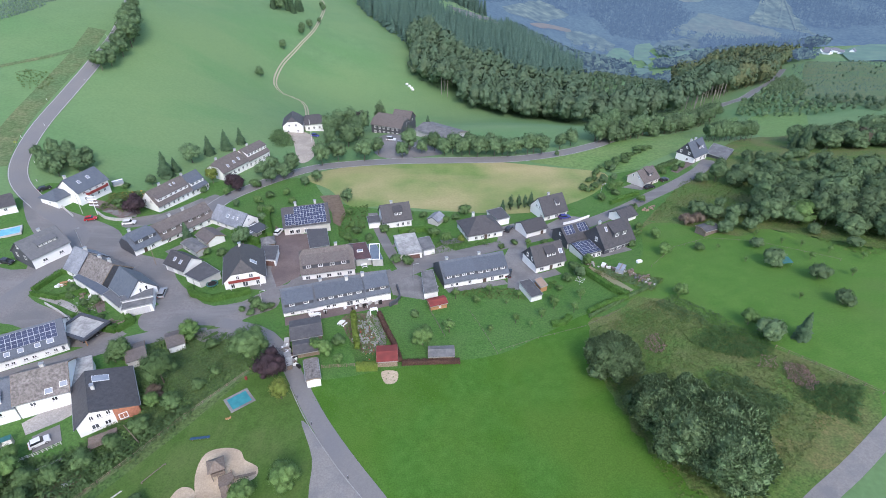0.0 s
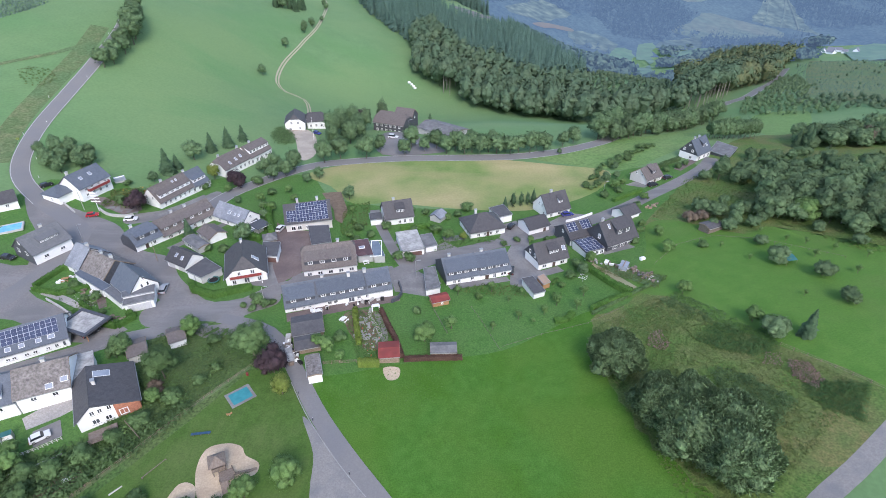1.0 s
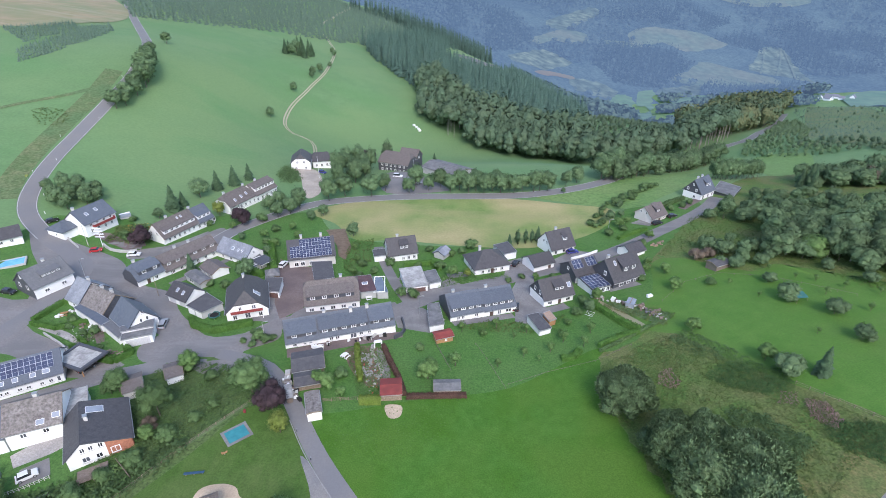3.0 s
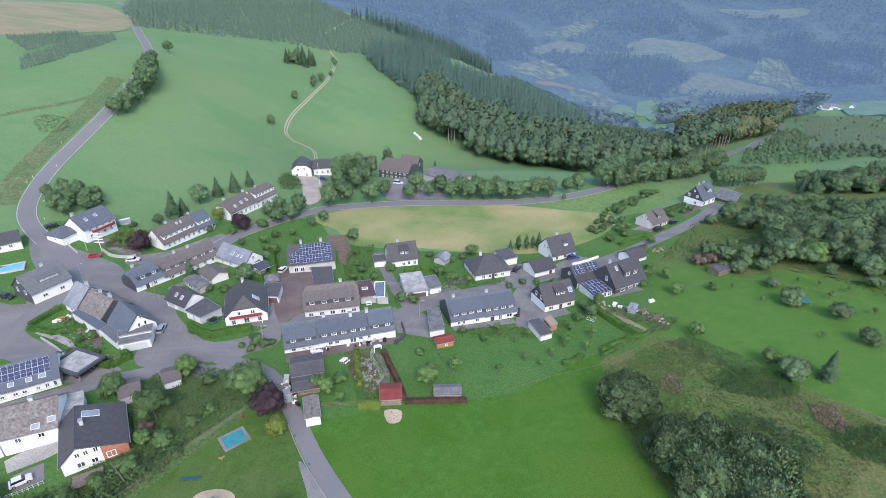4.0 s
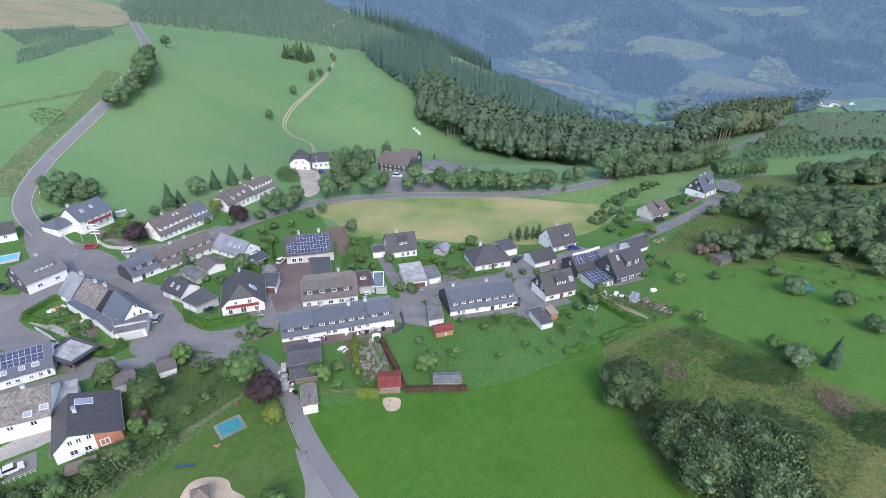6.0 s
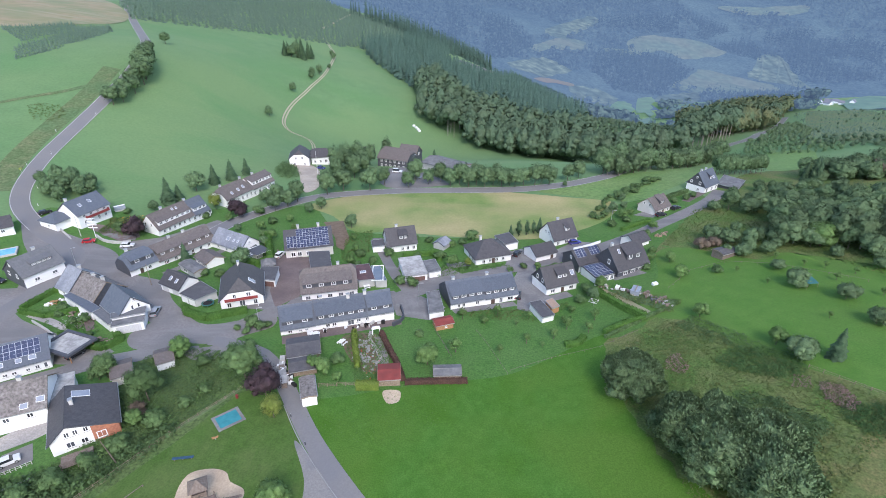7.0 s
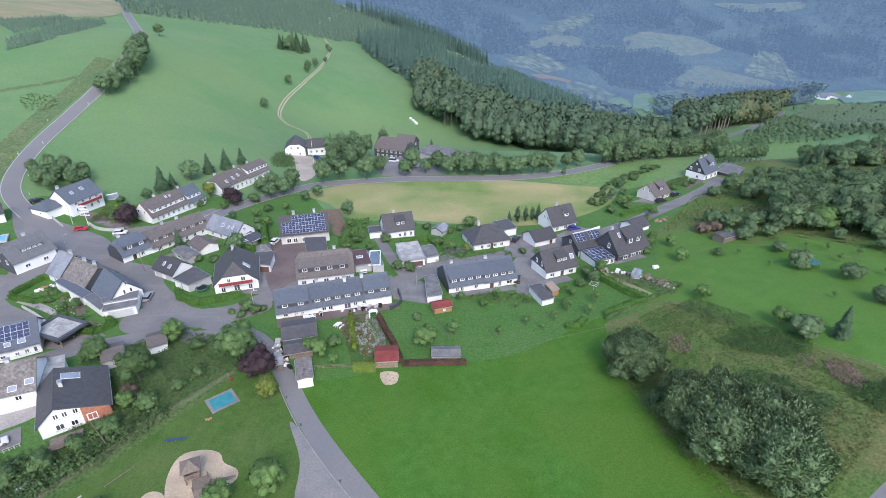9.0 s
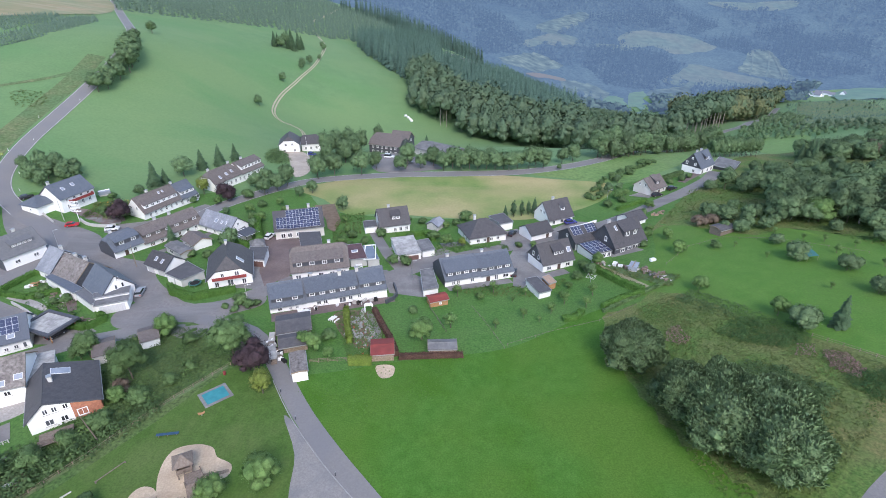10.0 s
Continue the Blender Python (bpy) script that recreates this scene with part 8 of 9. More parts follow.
car("red", "red hatchback parked by the junction", -121.3, 161.8, 20, (4.0, 1.75, 1.5))
car("silver", "silver grey estate car parked at the gable", -78.2, 119.6, 100, (4.5, 1.8, 1.5), True)
car("white", "white car parked in the courtyard", -55.3, 155.6, 75, (4.2, 1.8, 1.5))
car("blue", "blue car parked before the white house", 43.6, 168.9, 15, (4.3, 1.8, 1.5))
car("black", "black car parked at the pale house", 80.8, 190.8, 25, (4.5, 1.85, 1.5))
car("black", "black car parked on the street", 88.8, 197.2, 30, (4.4, 1.8, 1.5))
car("black", "black car parked beside the road", -131.2, 134.2, -10, (4.4, 1.8, 1.55))
car("white", "white van parked at the inn", -25.2, 249.0, -10, (4.8, 1.9, 1.9), True, "van")
car("silver", "silver car parked at the inn", -20.0, 242.5, -15)
car("silver", "silver car parked below the inn", -15.0, 238.0, -20)
car("blue", "blue car parked on the villa drive", -63.5, 255.6, -30)
car("white", "small white car on the yard below the terrace", -81.7, 70.4, 40, (3.8, 1.7, 1.5))
car("black", "dark car under the carport", -88.6, 101.6, 60)
car("black", "dark car parked by the bungalow", 22.6, 160.4, 60)
car("black", "black car between the terraces", 19.6, 131.6, 80)
car("black", "dark car parked by the first house", -146.4, 178.6, 50)
car("white", "white car half covered near the row house", -107.8, 160.6, 10)


# ---- poles and lamps ----
def pole(label, x, y, h, mat="concrete", arms=0, lamp=False, r=0.11, category="pole"):
    ob = root("street_lamp" if lamp else "utility_pole", x, y, 0, label, category)
    part("shaft", Solid().tube((0, 0, -0.4), (0, 0, h), r, r * 0.6, 8).mesh("shaft", [M[mat]]), ob)
    for k in range(arms):
        a = Solid().box(-1.6, -0.1, h - 0.5 - k * 1.1, 1.6, 0.1, h - 0.25 - k * 1.1)
        for px in (-1.4, -0.5, 0.5, 1.4):
            a.tube((px, 0, h - 0.25 - k * 1.1), (px, 0, h - 0.02 - k * 1.1), 0.07, 0.05, 6)
        part("cross_arm", a.mesh("cross_arm", [M["white"]]), ob)
    if lamp:
        part("arm", Solid().tube((0, 0, h - 0.1), (0.9, 0, h + 0.25), 0.05, 0.04, 6).mesh("arm", [M[mat]]), ob)
        part("lamp_head", Solid().prism([(-0.12, 0.0), (0.12, 0.0), (0.07, 0.14), (-0.07, 0.14)], 0.8, 1.5, "x", m=pose(0, 0, h + 0.18)).mesh("lamp_head", [M["metal"]]), ob)
    return ob


pole("signpost mast with white direction boards", -121.2, 165.6, 7.5, "white", 4, category="signpost")
pole("grey concrete utility pole by the house", -126.2, 165.5, 8.0)
pole("grey street lamp at the junction", -115.3, 145.3, 6.5, "metal", 0, True, 0.08, "street lamp")
pole("wooden utility pole by the side street", -87.2, 135.2, 7.0, "wood")
pole("pale street lamp by the corner garden", -48.0, 112.6, 6.0, "concrete", 0, True, 0.08, "street lamp")
pole("white flagpole before the villa", -63.0, 246.0, 11.0, "white", 0, False, 0.1, "flagpole")
pole("leaning grey timber pole on the bank", -61.2, 70.0, 7.5, "wood_grey").rotation_euler.rotate_axis("X", radians(12))
pole("street lamp by the terrace", -8.5, 127.5, 6.0, "metal", 0, True, 0.08, "street lamp")
pole("street lamp along the street", 60.0, 184.0, 6.0, "metal", 0, True, 0.08, "street lamp")
pole("lamp post beside the inn", -18.0, 258.0, 7.0, "metal", 0, True, 0.08, "street lamp")
for _x, _y in ((-27.2, 74.0), (-17.8, 61.6), (-31.8, 81.2)):
    _b = root("bollard", _x, _y, 0, "small dark marker post beside the lane", "bollard", "lane markers")
    part("shaft", Solid().tube((0, 0, -0.2), (0, 0, 0.9), 0.11, 0.09, 8).mesh("shaft", [M["slate_wall"]]), _b)
    part("cap", Solid().tube((0, 0, 0.9), (0, 0, 0.98), 0.1, 0.05, 8).mesh("cap", [M["metal"]]), _b)
for _x, _y in ((-160, 196), (-174, 212), (-171.5, 224), (-181, 244), (-176, 268), (-187, 316), (-152, 183.5)):
    _b = root("delineator", _x, _y, 0, "white roadside marker post with black band", "marker post", "roadside markers")
    part("shaft", Solid().box(-0.07, -0.06, -0.2, 0.07, 0.06, 1.0).mesh("shaft", [M["white"]]), _b)
    part("band", Solid().box(-0.075, -0.065, 0.72, 0.075, 0.065, 0.9).mesh("band", [M["rubber"]]), _b)
_b = root("road_sign", -171.5, 205.0, 30, "small yellow road sign on a post", "road sign")
part("shaft", Solid().tube((0, 0, -0.3), (0, 0, 2.4), 0.04, 0.04, 6).mesh("shaft", [M["metal"]]), _b)
part("board", Solid().box(-0.5, -0.03, 1.7, 0.5, 0.03, 2.5).mesh("board", [M["leaf_yellow"]]), _b)

# ---- playground ----
_t = root("play_tower", -42.4, 62.6, 25, "grey timber play tower with pitched roof, ramp and slide", "play tower")
for _x in (-1.1, 1.1):
    for _y in (-1.1, 1.1):
        part("post", Solid().box(_x - 0.09, _y - 0.09, -0.3, _x + 0.09, _y + 0.09, 3.0).mesh("post", [M["wood_grey"]]), _t)
part("platform", Solid().box(-1.25, -1.25, 1.3, 1.25, 1.25, 1.42).mesh("platform", [M["wood_grey"]]), _t)
for _q in ((-1.2, -1.2, 1.2, -1.14), (-1.2, 1.14, 1.2, 1.2), (-1.2, -1.14, -1.14, 1.14)):
    part("side_panel", Solid().box(_q[0], _q[1], 1.43, _q[2], _q[3], 2.1).mesh("side_panel", [M["wood_grey"]]), _t)
_s = Solid()
_s.add([(-1.6, -1.6, 2.9), (1.6, -1.6, 2.9), (1.6, 1.6, 2.9), (-1.6, 1.6, 2.9), (0, 0, 4.2)], [(0, 1, 4), (1, 2, 4), (2, 3, 4), (3, 0, 4), (3, 2, 1, 0)])
part("roof", _s.mesh("roof", [M["wood_grey"]]), _t)
part("low_platform", Solid().box(-0.2, -3.8, 0.95, 2.4, -1.3, 1.08).mesh("low_platform", [M["wood_grey"]]), _t)
for _x in (-0.1, 2.3):
    for _y in (-3.7, -1.45):
        part("post", Solid().box(_x - 0.08, _y - 0.08, -0.3, _x + 0.08, _y + 0.08, 1.9).mesh("post", [M["wood_grey"]]), _t)
part("ramp", Solid().prism([(-5.6, 0.0), (-5.6, 0.12), (-3.8, 1.08), (-3.8, 0.96)], -0.1, 1.2, "x").mesh("ramp", [M["wood_grey"]]), _t)
_s = Solid()
_s.prism([(2.4, 0.95), (2.4, 1.07), (5.2, 0.35), (6.4, 0.25), (6.4, 0.15), (5.2, 0.2)], -3.0, -2.4, "y")
_s.box(2.4, -3.06, 0.95, 2.6, -2.34, 1.35)
part("slide", _s.mesh("slide", [M["wood"]]), _t, "weathered slide")
_p = root("trampoline", -44.2, 80.5, 40, "rectangular ground trampoline with teal mat", "trampoline")
part("mat", Solid().box(-2.1, -1.7, 0.0, 2.1, 1.7, 0.22).mesh("mat", [M["teal"]]), _p)
_s = Solid()
for _q in ((-2.7, -2.3, 2.7, -1.72), (-2.7, 1.72, 2.7, 2.3), (-2.7, -1.72, -2.12, 1.72), (2.12, -1.72, 2.7, 1.72)):
    _s.box(_q[0], _q[1], -0.1, _q[2], _q[3], 0.2)
part("border", _s.mesh("border", [M["paving_grey"]]), _p)
_p = root("bench", -49.0, 70.6, 8, "blue plank bench on the playground", "bench")
part("seat", Solid().box(-1.9, -0.28, 0.42, 1.9, 0.28, 0.5).mesh("seat", [material("blue_bench_paint", (0.03, 0.07, 0.12), (0.04, 0.09, 0.15), 2.0, 0.6)]), _p)
for _x in (-1.5, 0.0, 1.5):
    part("leg", Solid().box(_x - 0.06, -0.22, -0.1, _x + 0.06, 0.22, 0.415).mesh("leg", [M["wood_grey"]]), _p)
_p = root("balance_beam", -55.0, 62.9, 55, "long pale balance beam on short posts", "balance beam")
part("beam", Solid().tube((-2.4, 0, 0.35), (2.4, 0, 0.45), 0.09, 0.08, 8).mesh("beam", [M["wood_grey"]]), _p)
for _x in (-2.4, 2.4):
    part("post", Solid().tube((_x, 0, -0.2), (_x, 0, 0.42), 0.12, 0.12, 8).mesh("post", [M["wood_grey"]]), _p)
_p = root("log", -60.3, 58.6, 50, "pale log lying on the grass", "log")
part("stem", Solid().tube((-1.2, 0, 0.15), (1.2, 0, 0.15), 0.16, 0.14, 8).mesh("stem", [M["concrete"]]), _p)
_p = root("spring_rider", -44.8, 75.3, 30, "small orange spring rider", "spring rider")
part("spring", Solid().tube((0, 0, -0.1), (0, 0, 0.4), 0.1, 0.1, 8).mesh("spring", [M["metal"]]), _p)
part("seat", Solid().prism([(-0.5, 0.4), (0.5, 0.4), (0.6, 0.75), (0.1, 0.6), (-0.6, 0.85)], -0.15, 0.15, "y").mesh("seat", [M["wood_warm"]]), _p)
_p = root("litter_bin", -44.6, 86.6, 0, "small red bin by the fence", "bin")
part("tub", Solid().tube((0, 0, -0.1), (0, 0, 0.8), 0.25, 0.32, 10).mesh("tub", [M["red_wood"]]), _p)

# ---- garden things ----
_p = root("swimming_pool", -142.4, 149.8, 30, "blue swimming pool with pale rim", "pool")
part("basin", Solid().box(-4.4, -2.4, -0.2, 4.4, 2.4, 0.25).mesh("basin", [M["water"]]), _p)
_s = Solid()
for _q in ((-4.9, -2.9, 4.9, -2.42), (-4.9, 2.42, 4.9, 2.9), (-4.9, -2.42, -4.42, 2.42), (4.42, -2.42, 4.9, 2.42)):
    _s.box(_q[0], _q[1], -0.2, _q[2], _q[3], 0.4)
part("rim", _s.mesh("rim", [M["concrete"]]), _p)


def round_trampoline(x, y, r, label):
    ob = root("trampoline", x, y, 0, label, "trampoline")
    part("mat", Solid().tube((0, 0, 0.7), (0, 0, 0.75), r * 0.8, r * 0.8, 20).mesh("mat", [M["rubber"]]), ob)
    s = Solid()
    for k in range(20):
        a, b = 2 * math.pi * k / 20, 2 * math.pi * (k + 1) / 20
        s.tube((r * math.cos(a), r * math.sin(a), 0.75), (r * math.cos(b), r * math.sin(b), 0.75), 0.16, 0.16, 6)
    part("edge_pad", s.mesh("edge_pad", [M["blue_tarp"]]), ob)
    for k in range(5):
        a = 2 * math.pi * k / 5
        part("leg", Solid().tube((r * math.cos(a), r * math.sin(a), -0.1), (r * math.cos(a), r * math.sin(a), 0.7), 0.04, 0.04, 6).mesh("leg", [M["metal"]]), ob)


round_trampoline(-65.8, 123.8, 1.5, "round trampoline with turquoise edge pad")


def garden_set(x, y, rot, label, mat):
    ob = root("garden_table", x, y, rot, label, "garden table")
    part("tabletop", Solid().box(-0.9, -0.45, 0.7, 0.9, 0.45, 0.76).mesh("tabletop", [M[mat]]), ob)
    for px in (-0.75, 0.75):
        for py in (-0.35, 0.35):
            part("leg", Solid().box(px - 0.04, py - 0.04, -0.1, px + 0.04, py + 0.04, 0.7).mesh("leg", [M[mat]]), ob)
    for s in (-1, 1):
        b = root("garden_bench", x + s * -math.sin(radians(rot)) * 0.9, y + s * math.cos(radians(rot)) * 0.9, rot, "plank bench beside the garden table", "bench")
        part("seat", Solid().box(-0.85, -0.18, 0.42, 0.85, 0.18, 0.47).mesh("seat", [M[mat]]), b)
        for px in (-0.7, 0.7):
            part("leg", Solid().box(px - 0.04, -0.15, -0.1, px + 0.04, 0.15, 0.42).mesh("leg", [M[mat]]), b)


garden_set(-108.8, 124.6, 20, "brown wooden garden table on the lawn", "wood_warm")
garden_set(-105.4, 126.4, 70, "white garden table on the lawn", "white")
garden_set(-100.2, 127.8, 10, "white patio table by the farmstead", "white")
garden_set(-83.0, 106.6, 40, "wooden garden table on the lawn", "wood")
garden_set(-26.0, 106.4, 60, "white table in the rock garden", "white")
garden_set(-33.0, 109.6, 14, "white patio table on the terrace", "white")
garden_set(-24.0, 135.0, 20, "white table on the roof terrace yard", "white")


def block_thing(name, label, category, x, y, rot, pieces, mat, group=""):
    """A small thing put together from boxes, each a part."""
    ob = root(name, x, y, rot, label, category, group)
    for nm, q, mm in pieces:
        part(nm, Solid().box(*q).mesh(nm, [M[mm or mat]]), ob)
    return ob


block_thing("wood_stack", "grey stack of firewood beside the lane", "wood stack", -36.6, 93.0, 110, [("timber", (-3.6, -0.6, -0.2, -1.3, 0.6, 1.3), None), ("timber", (-1.2, -0.7, -0.2, 1.0, 0.7, 1.6), None), ("timber", (1.1, -0.6, -0.2, 3.4, 0.6, 1.2), None), ("cover_sheet", (-3.7, -0.8, 1.62, 1.1, 0.8, 1.68), "flat_pale")], "wood_grey")
block_thing("wood_stack", "stack of stones and timber by the annex", "wood stack", -38.0, 97.6, 100, [("timber", (-1.6, -0.7, -0.2, 0.0, 0.7, 1.1), None), ("timber", (0.1, -0.6, -0.2, 1.8, 0.6, 1.4), None)], "concrete")
block_thing("bale", "white wrapped bale on the meadow", "bale", 59.6, 135.6, 20, [("wrap", (-0.8, -0.5, -0.1, 0.8, 0.5, 0.75), None), ("end", (0.8, -0.4, 0.05, 0.9, 0.4, 0.65), None)], "white")
block_thing("water_tank", "white plastic tank in the garden", "tank", 48.7, 134.9, 60, [("tank", (-0.9, -0.55, -0.1, 0.9, 0.55, 0.8), None), ("lid", (-0.3, -0.3, 0.8, 0.3, 0.3, 0.92), None)], "white")
block_thing("greenhouse", "small greenhouse of weathered frames", "greenhouse", 52.8, 131.4, 60, [("base", (-1.8, -1.2, -0.2, 1.8, 1.2, 0.4), "concrete"), ("glazing", (-1.75, -1.15, 0.4, 1.75, 1.15, 1.6), "skylight"), ("ridge_beam", (-1.8, -0.1, 1.6, 1.8, 0.1, 1.9), "wood")], "wood")
block_thing("compost_heap", "heap of boards and rubble in the garden", "rubble heap", 58.0, 126.0, 30, [("board", (-2.4, -0.3, -0.2, 2.0, 0.1, 0.5), "wood"), ("board", (-1.5, 0.3, -0.2, 2.5, 0.6, 0.7), "wood_grey"), ("slab", (-0.5, -1.3, -0.2, 1.2, -0.6, 0.4), "concrete")], "wood")
_p = root("canvas_shelter", 96.6, 126.2, 15, "turquoise tarpaulin shelter on the orchard meadow", "shelter")
_s = Solid()
_s.slab([(-1.8, -1.3, 1.9), (1.8, -1.3, 1.6), (1.8, 1.3, 2.2), (-1.8, 1.3, 2.5)], 0.06)
part("canopy", _s.mesh("canopy", [M["blue_tarp"]]), _p)
part("back_sheet", Solid().box(-1.75, 1.2, -0.1, 1.75, 1.26, 2.15).mesh("back_sheet", [M["blue_tarp"]]), _p)
for _x in (-1.7, 1.7):
    for _y in (-1.2, 1.15):
        part("post", Solid().tube((_x, _y, -0.3), (_x, _y, 1.7 + (0.5 if _y > 0 else 0)), 0.04, 0.04, 6).mesh("post", [M["wood"]]), _p)
for _k, (_x, _y) in enumerate(((-27.5, 414), (-25.6, 411.5), (-24.0, 409), (-22.8, 406.5))):
    _p = root("round_bale", _x, _y, 30, "white wrapped round bale at the wood edge", "bale", "wrapped bales")
    part("wrap", Solid().tube((-0.9, 0, 0.7), (0.9, 0, 0.7), 0.8, 0.8, 14).mesh("wrap", [M["white"]]), _p)
    part("end_film", Solid().tube((0.9, 0, 0.7), (0.96, 0, 0.7), 0.6, 0.5, 12).mesh("end_film", [M["offwhite"]]), _p)
# glazed lean-to and pergola
_p = root("pergola", -61.8, 155.2, -38, "white-framed glazed pergola beside the house", "pergola")
for _x in (-2.4, 0.0, 2.4):
    for _y in (-2.2, 2.2):
        part("post", Solid().box(_x - 0.07, _y - 0.07, -0.3, _x + 0.07, _y + 0.07, 2.3).mesh("post", [M["slate_wall"]]), _p)
for _k in range(7):
    part("rafter", Solid().box(-2.7 + _k * 0.9 - 0.05, -2.6, 2.3, -2.7 + _k * 0.9 + 0.05, 2.6, 2.45).mesh("rafter", [M["frame"]]), _p)
part("glass_roof", Solid().box(-2.75, -2.6, 2.452, 2.75, 2.6, 2.5).mesh("glass_roof", [M["slate_wall"]]), _p)
_p = root("rose_arch", -18.2, 110.4, 14, "white garden arch at the terrace", "garden arch")
for _x in (-0.9, 0.9):
    part("post", Solid().box(_x - 0.12, -0.3, -0.1, _x + 0.12, 0.3, 2.0).mesh("post", [M["white"]]), _p)
part("arch_top", Solid().prism([(-1.1, 2.0), (1.1, 2.0), (0.8, 2.5), (-0.8, 2.5)], -0.32, 0.32, "y").mesh("arch_top", [M["white"]]), _p)
patch("garden_path", [(-18.6, 109.5), (-17.2, 109.5), (-14.9, 103.5), (-14.0, 99.0), (-15.6, 98.5), (-16.6, 103.0)], M["gravel"], "winding gravel path in the rock garden", "path", 0.12, 2.0)
_st = Solid().add([(-0.5, -0.4, -0.1), (0.5, -0.35, -0.1), (0.45, 0.4, -0.1), (-0.4, 0.45, -0.1), (-0.3, -0.25, 0.4), (0.32, -0.2, 0.35), (0.25, 0.25, 0.42), (-0.25, 0.28, 0.33)], [(3, 2, 1, 0), (4, 5, 6, 7), (0, 1, 5, 4), (1, 2, 6, 5), (2, 3, 7, 6), (3, 0, 4, 7)]).mesh("boulder", [M["kerb"]])
for _x, _y in scatter([(-24.5, 107), (-18.5, 108.5), (-15.5, 100), (-17.5, 95), (-20.5, 98)], 26, 51, 0.9):
    _b = new("boulder", _st)
    _b.matrix_basis = pose(_x, _y, ground_z(_x, _y) + 0.05, 0, 0, _rng.uniform(0, 360))
    _b.scale = (_rng.uniform(0.5, 1.0),) * 3
    tagged(_b, "pale rockery boulder among the plants", "boulder", "rockery boulders")

for _cx, _cy, _r, _n in ((-20.6, 103.5, 1.5, 11), (-21.4, 100.4, 1.1, 8), (-19.4, 100.0, 0.9, 7), (-21.6, 106.6, 1.0, 7)):
    for _k in range(_n):
        _a = 2 * math.pi * _k / _n
        _b = new("boulder", _st)
        _x, _y = _cx + _r * math.cos(_a), _cy + _r * math.sin(_a)
        _b.matrix_basis = pose(_x, _y, ground_z(_x, _y) + 0.25, 0, 0, _rng.uniform(0, 360))
        _b.scale = (_rng.uniform(0.6, 0.9),) * 3
        tagged(_b, "pale edging stone of a round flower bed", "boulder", "rockery edging stones")

def clutter(name, label, category, a, b, width, n, seed, mats, low=0.25, high=1.0):
    """A thing heaped up of boards, boxes and sheets along the line from a to b."""
    rng = random.Random(seed)
    d = Vector(b) - Vector(a)
    ob = root(name, (a[0] + b[0]) / 2, (a[1] + b[1]) / 2, math.degrees(math.atan2(d.y, d.x)), label, category)
    for _ in range(n):
        u, v = rng.uniform(-d.length / 2, d.length / 2), rng.uniform(-width / 2, width / 2)
        l, w, h = rng.uniform(0.4, 1.5), rng.uniform(0.2, 0.7), rng.uniform(low, high)
        part(rng.choice(("board", "box", "sheet")), Solid().box(-l / 2, -w / 2, -0.3, l / 2, w / 2, h).mesh("piece", [M[rng.choice(mats)]]), ob, m=pose(u, v, 0, rng.uniform(-6, 6), rng.uniform(-6, 6), rng.uniform(0, 180)))
    return ob


clutter("scrap_heap", "heap of pale crates and dark boards beside the lane", "scrap heap", (-38.4, 97.2), (-33.6, 90.0), 1.6, 26, 5, ("white", "concrete", "wood_grey", "rubber", "frame", "flat_pale"), 0.5, 1.4)
clutter("scrap_heap", "heap of grey boards and frames at the garden end", "scrap heap", (54.6, 130.0), (60.4, 122.4), 2.6, 30, 6, ("wood_grey", "concrete", "flat_grey", "wood", "slate_wall"), 0.2, 0.9)
clutter("garden_bench", "white slatted bench on the hedged farm lawn", "bench", (-110.2, 123.4), (-109.0, 124.4), 0.8, 6, 21, ("white",), 0.3, 0.8)
clutter("garden_clutter", "white covers and tubs beside the farm wing", "garden gear", (-108.2, 126.0), (-106.8, 126.8), 0.9, 6, 22, ("white", "flat_pale"), 0.2, 0.6)
clutter("raised_bed", "timber-edged bed on the lawn below the garage", "raised bed", (-87.6, 108.6), (-85.4, 107.6), 1.2, 8, 23, ("wood", "wood_grey"), 0.15, 0.35)
clutter("garden_clutter", "crates and garden gear behind the conservatory", "garden gear", (43.0, 137.6), (47.6, 135.2), 1.6, 14, 7, ("wood", "white", "wood_grey", "concrete"), 0.3, 0.9)
clutter("garden_clutter", "covered bins and frames beside the greenhouse", "garden gear", (49.0, 133.6), (55.2, 129.6), 1.6, 14, 8, ("white", "wood_grey", "flat_pale", "wood"), 0.3, 1.0)
clutter("garden_clutter", "pale stones and sheets behind the upper terrace", "garden gear", (-112.6, 181.0), (-107.0, 191.0), 3.0, 22, 9, ("concrete", "white", "offwhite", "wood_grey"), 0.2, 0.8)
clutter("timber_stack", "stack of beams and planks beside the street", "timber stack", (72.6, 170.8), (77.6, 174.4), 1.6, 14, 10, ("wood", "wood_grey", "wood_tan"), 0.3, 0.9)
clutter("garden_clutter", "bins and seats on the terrace of the row houses", "garden gear", (-37.5, 108.9), (-31.0, 111.0), 1.2, 9, 11, ("white", "rubber", "wood_grey"), 0.4, 0.9)
clutter("garden_clutter", "pots and benches on the terrace paving", "garden gear", (-27.0, 112.6), (-17.0, 115.8), 1.2, 12, 12, ("white", "wood", "rubber", "concrete"), 0.4, 0.9)
clutter("garden_clutter", "tables and pots between the farmstead lawns", "garden gear", (-103.0, 121.5), (-95.0, 115.5), 2.0, 16, 13, ("white", "wood", "concrete", "wood_grey"), 0.3, 0.9)
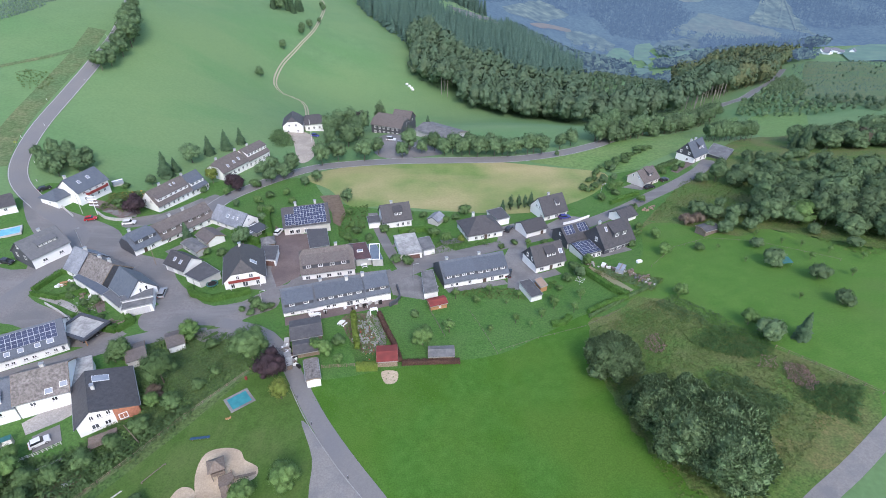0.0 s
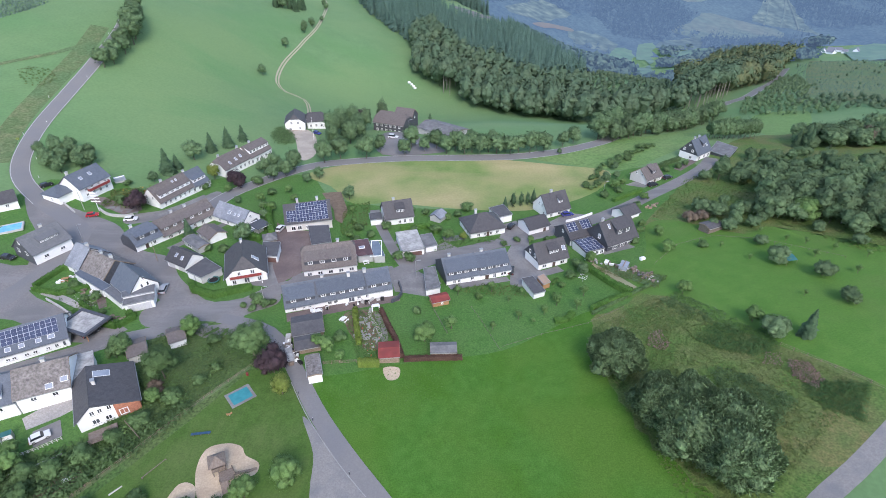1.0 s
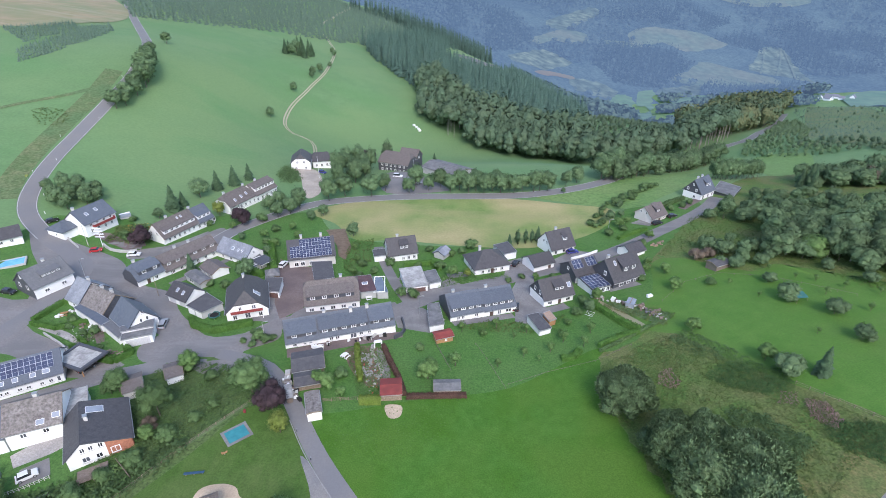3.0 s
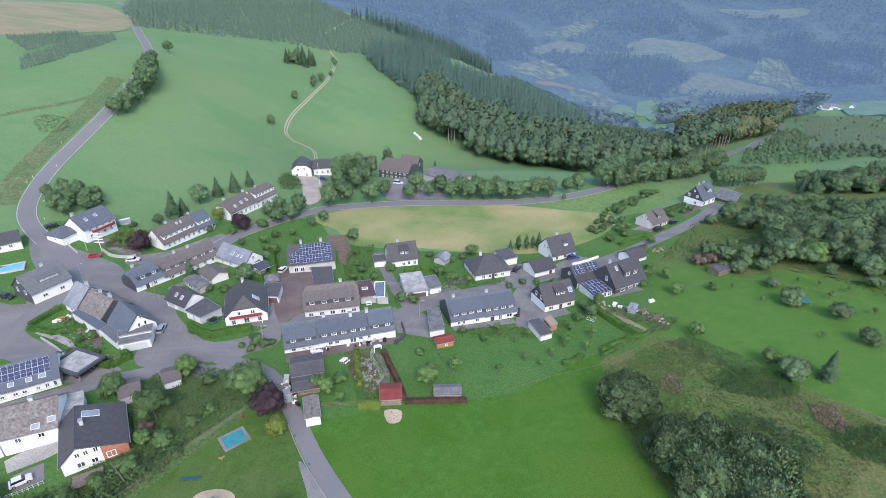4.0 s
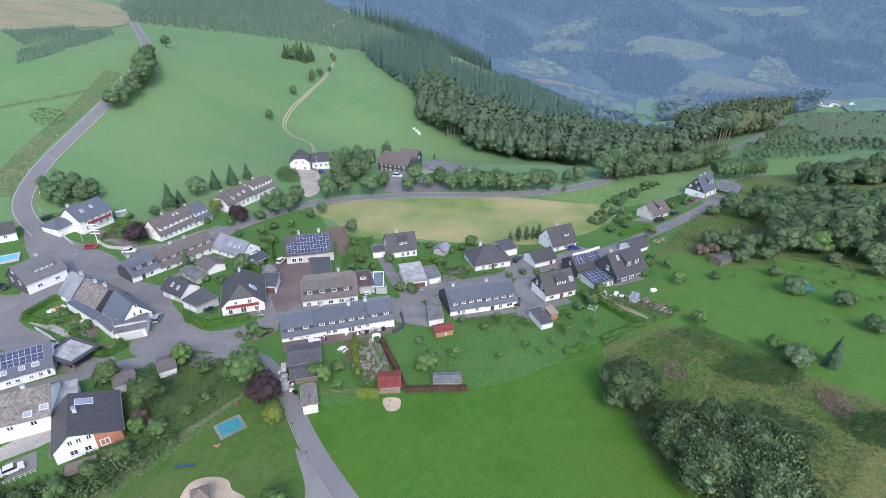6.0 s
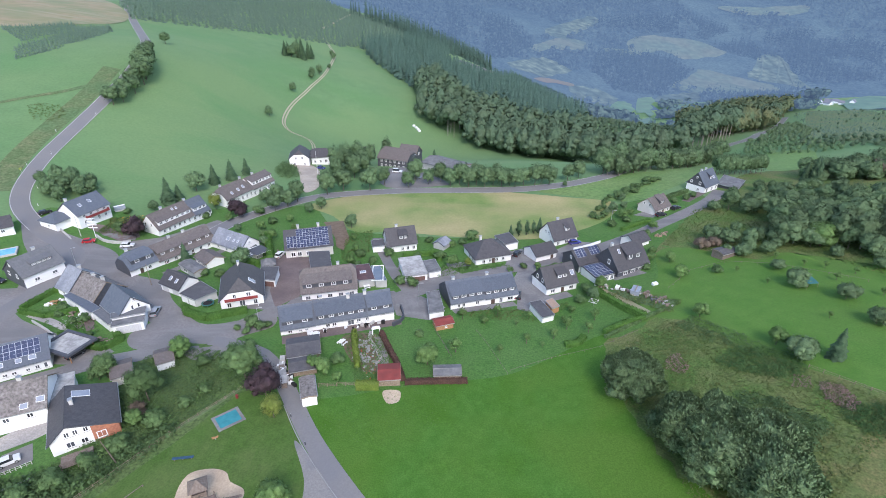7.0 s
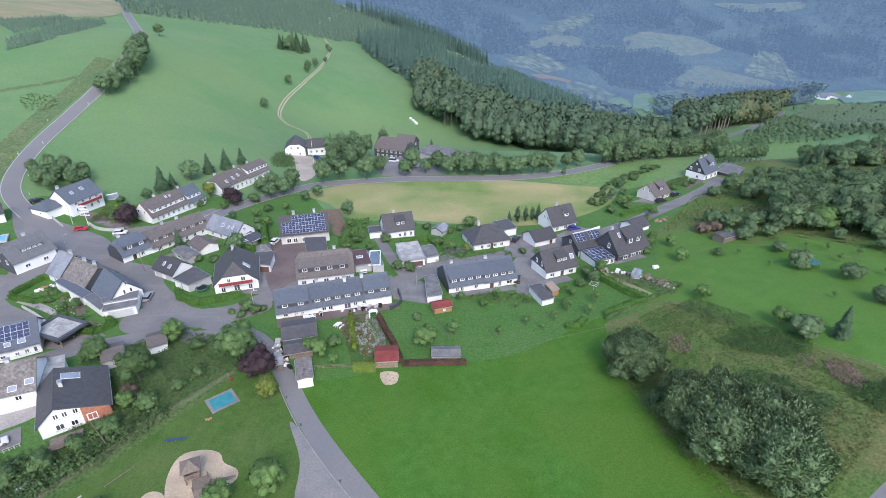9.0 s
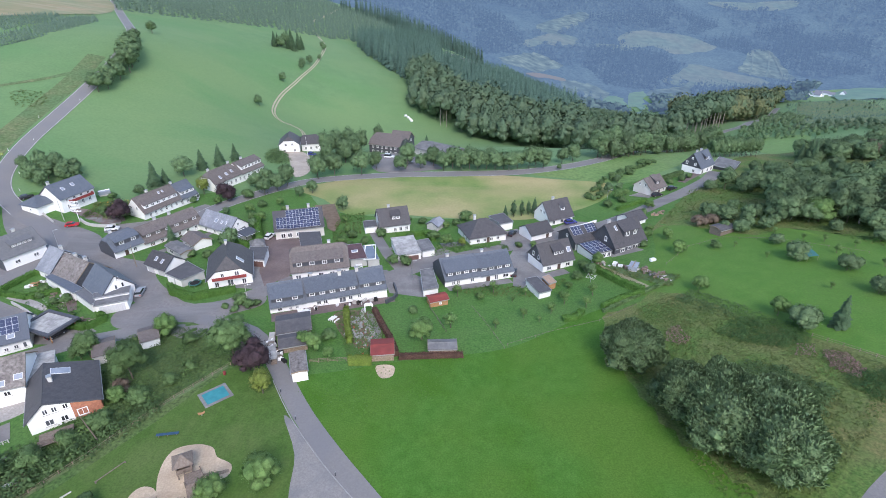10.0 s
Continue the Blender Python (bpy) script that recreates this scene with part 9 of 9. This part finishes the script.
block_thing("greenhouse", "small pale greenhouse in the vegetable garden", "greenhouse", -125.2, 188.4, 40, [("base", (-1.9, -1.2, -0.2, 1.9, 1.2, 0.5), "concrete"), ("glazing", (-1.85, -1.15, 0.5, 1.85, 1.15, 1.7), "skylight"), ("ridge_beam", (-1.9, -0.1, 1.7, 1.9, 0.1, 2.0), "white")], "white")
weeds("garden_flowers", "orange and yellow flowers below the first house", [(-124, 181), (-116, 186), (-108.5, 178), (-110, 175), (-118, 177.5)], 70, 71, 0.9, 0.3, 0.7, "bloom_orange", 1.0, "flowers")
weeds("garden_flowers", "white and pale flowers by the farmstead", [(-104, 120), (-96, 116), (-93, 112), (-100, 114)], 24, 72, 0.9, 0.25, 0.5, "bloom_white", 1.0, "flowers")

# ---- hamlet on the far slope ----
def far_house(x, y, rot, s):
    ob = root("far_house", x, y, rot, "tiny white house with dark roof in the far valley", "house", "far hamlet")
    w = Solid()
    w.prism([(-4.5 * s, -3), (4.5 * s, -3), (4.5 * s, 5 * s), (0, 9 * s), (-4.5 * s, 5 * s)], -6 * s, 6 * s)
    part("wall", w.mesh("wall", [M["far_wall"]]), ob)
    r = Solid()
    r.slab([(-6.5 * s, -5.2 * s, 4.6 * s), (6.5 * s, -5.2 * s, 4.6 * s), (6.5 * s, 0, 9.4 * s), (-6.5 * s, 0, 9.4 * s)], 0.4)
    r.slab([(6.5 * s, 5.2 * s, 4.6 * s), (-6.5 * s, 5.2 * s, 4.6 * s), (-6.5 * s, 0, 9.4 * s), (6.5 * s, 0, 9.4 * s)], 0.4)
    part("roof", r.mesh("roof", [M["far_roof"]]), ob)


for _k in range(7):
    far_house(592 + (_k % 4) * 13 + _rng.uniform(-4, 4), 868 + (_k // 4) * 14 + _rng.uniform(-4, 4), _rng.uniform(0, 180), _rng.uniform(0.6, 0.8))

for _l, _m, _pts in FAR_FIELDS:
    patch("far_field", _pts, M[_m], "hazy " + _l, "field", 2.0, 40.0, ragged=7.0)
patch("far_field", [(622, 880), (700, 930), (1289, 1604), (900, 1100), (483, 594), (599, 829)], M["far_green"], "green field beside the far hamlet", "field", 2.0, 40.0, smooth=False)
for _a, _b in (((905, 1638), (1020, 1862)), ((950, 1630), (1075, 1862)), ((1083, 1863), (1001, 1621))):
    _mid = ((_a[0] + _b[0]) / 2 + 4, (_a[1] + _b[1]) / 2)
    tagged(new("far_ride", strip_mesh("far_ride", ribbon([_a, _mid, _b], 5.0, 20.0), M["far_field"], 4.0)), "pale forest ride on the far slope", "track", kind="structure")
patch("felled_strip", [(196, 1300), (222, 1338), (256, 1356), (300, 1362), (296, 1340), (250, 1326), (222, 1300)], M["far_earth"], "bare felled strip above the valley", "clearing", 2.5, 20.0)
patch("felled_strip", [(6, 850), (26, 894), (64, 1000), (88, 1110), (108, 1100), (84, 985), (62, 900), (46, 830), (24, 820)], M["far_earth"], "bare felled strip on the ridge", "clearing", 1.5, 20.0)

# timber deck before the farmhouse gable
_d = root("deck", -68.6, 70.6, 32, "grey timber deck with railing before the farmhouse", "deck")
part("platform", Solid().box(-2.6, -1.6, 0.9, 2.6, 1.6, 1.04).mesh("platform", [M["wood_grey"]]), _d)
for _x in (-2.5, 0.0, 2.5):
    for _y in (-1.5, 1.5):
        part("post", Solid().box(_x - 0.07, _y - 0.07, -0.6, _x + 0.07, _y + 0.07, 2.0 if _y < 0 else 0.895).mesh("post", [M["wood_grey"]]), _d)
for _z in (1.4, 1.7, 1.98):
    part("rail", Solid().box(-2.6, -1.54, _z - 0.05, 2.6, -1.46, _z + 0.05).mesh("rail", [M["wood_grey"]]), _d)

# low fence, garden seat and scooter below the row houses
fence("pale slatted fence along the parking yard", [(-83.6, 66.4), (-80.6, 67.9), (-77.2, 70.2)], 0.9, 0.8, 2, "offwhite")
block_thing("garden_swing", "white garden swing with turquoise canopy on grass", "garden swing", -88.4, 70.4, 30, [("seat", (-0.9, -0.4, 0.4, 0.9, 0.4, 0.55), "white"), ("backrest", (-0.9, 0.4, 0.56, 0.9, 0.5, 1.2), "white"), ("canopy", (-1.1, -0.7, 1.8, 1.1, 0.7, 1.9), "blue_tarp"), ("side_frame", (-1.1, -0.6, -0.1, -1.02, 0.6, 1.795), "metal"), ("side_frame", (1.02, -0.6, -0.1, 1.1, 0.6, 1.795), "metal")], "white")
block_thing("wheelbarrow", "white garden cart on bare soil", "garden cart", -70.6, 60.9, 35, [("tray", (-0.8, -0.4, 0.35, 0.6, 0.4, 0.6), "white"), ("handle", (0.6, -0.35, 0.5, 1.4, -0.28, 0.56), "metal"), ("handle", (0.6, 0.28, 0.5, 1.4, 0.35, 0.56), "metal"), ("wheel", (-0.75, -0.06, -0.05, -0.35, 0.06, 0.34), "rubber"), ("stand", (0.3, -0.3, -0.05, 0.38, 0.3, 0.345), "metal")], "white")
# rotary clothes dryer on the hedged lawn
_d = root("clothes_dryer", 39.4, 125.2, 15, "pale rotary clothes dryer on the lawn", "clothes dryer")
part("pole", Solid().tube((0, 0, -0.2), (0, 0, 2.0), 0.04, 0.04, 6).mesh("pole", [M["metal"]]), _d)
for _k in range(4):
    _a = radians(90 * _k)
    part("arm", Solid().tube((0, 0, 1.3), (1.6 * math.cos(_a), 1.6 * math.sin(_a), 1.95), 0.035, 0.03, 5).mesh("arm", [M["white"]]), _d)
    _b2 = radians(90 * (_k + 1))
    part("line", Solid().tube((1.5 * math.cos(_a), 1.5 * math.sin(_a), 1.9), (1.5 * math.cos(_b2), 1.5 * math.sin(_b2), 1.9), 0.025, 0.025, 4).mesh("line", [M["white"]]), _d)
plant("light", -84.6, 66.4, 4.2, 1.1)
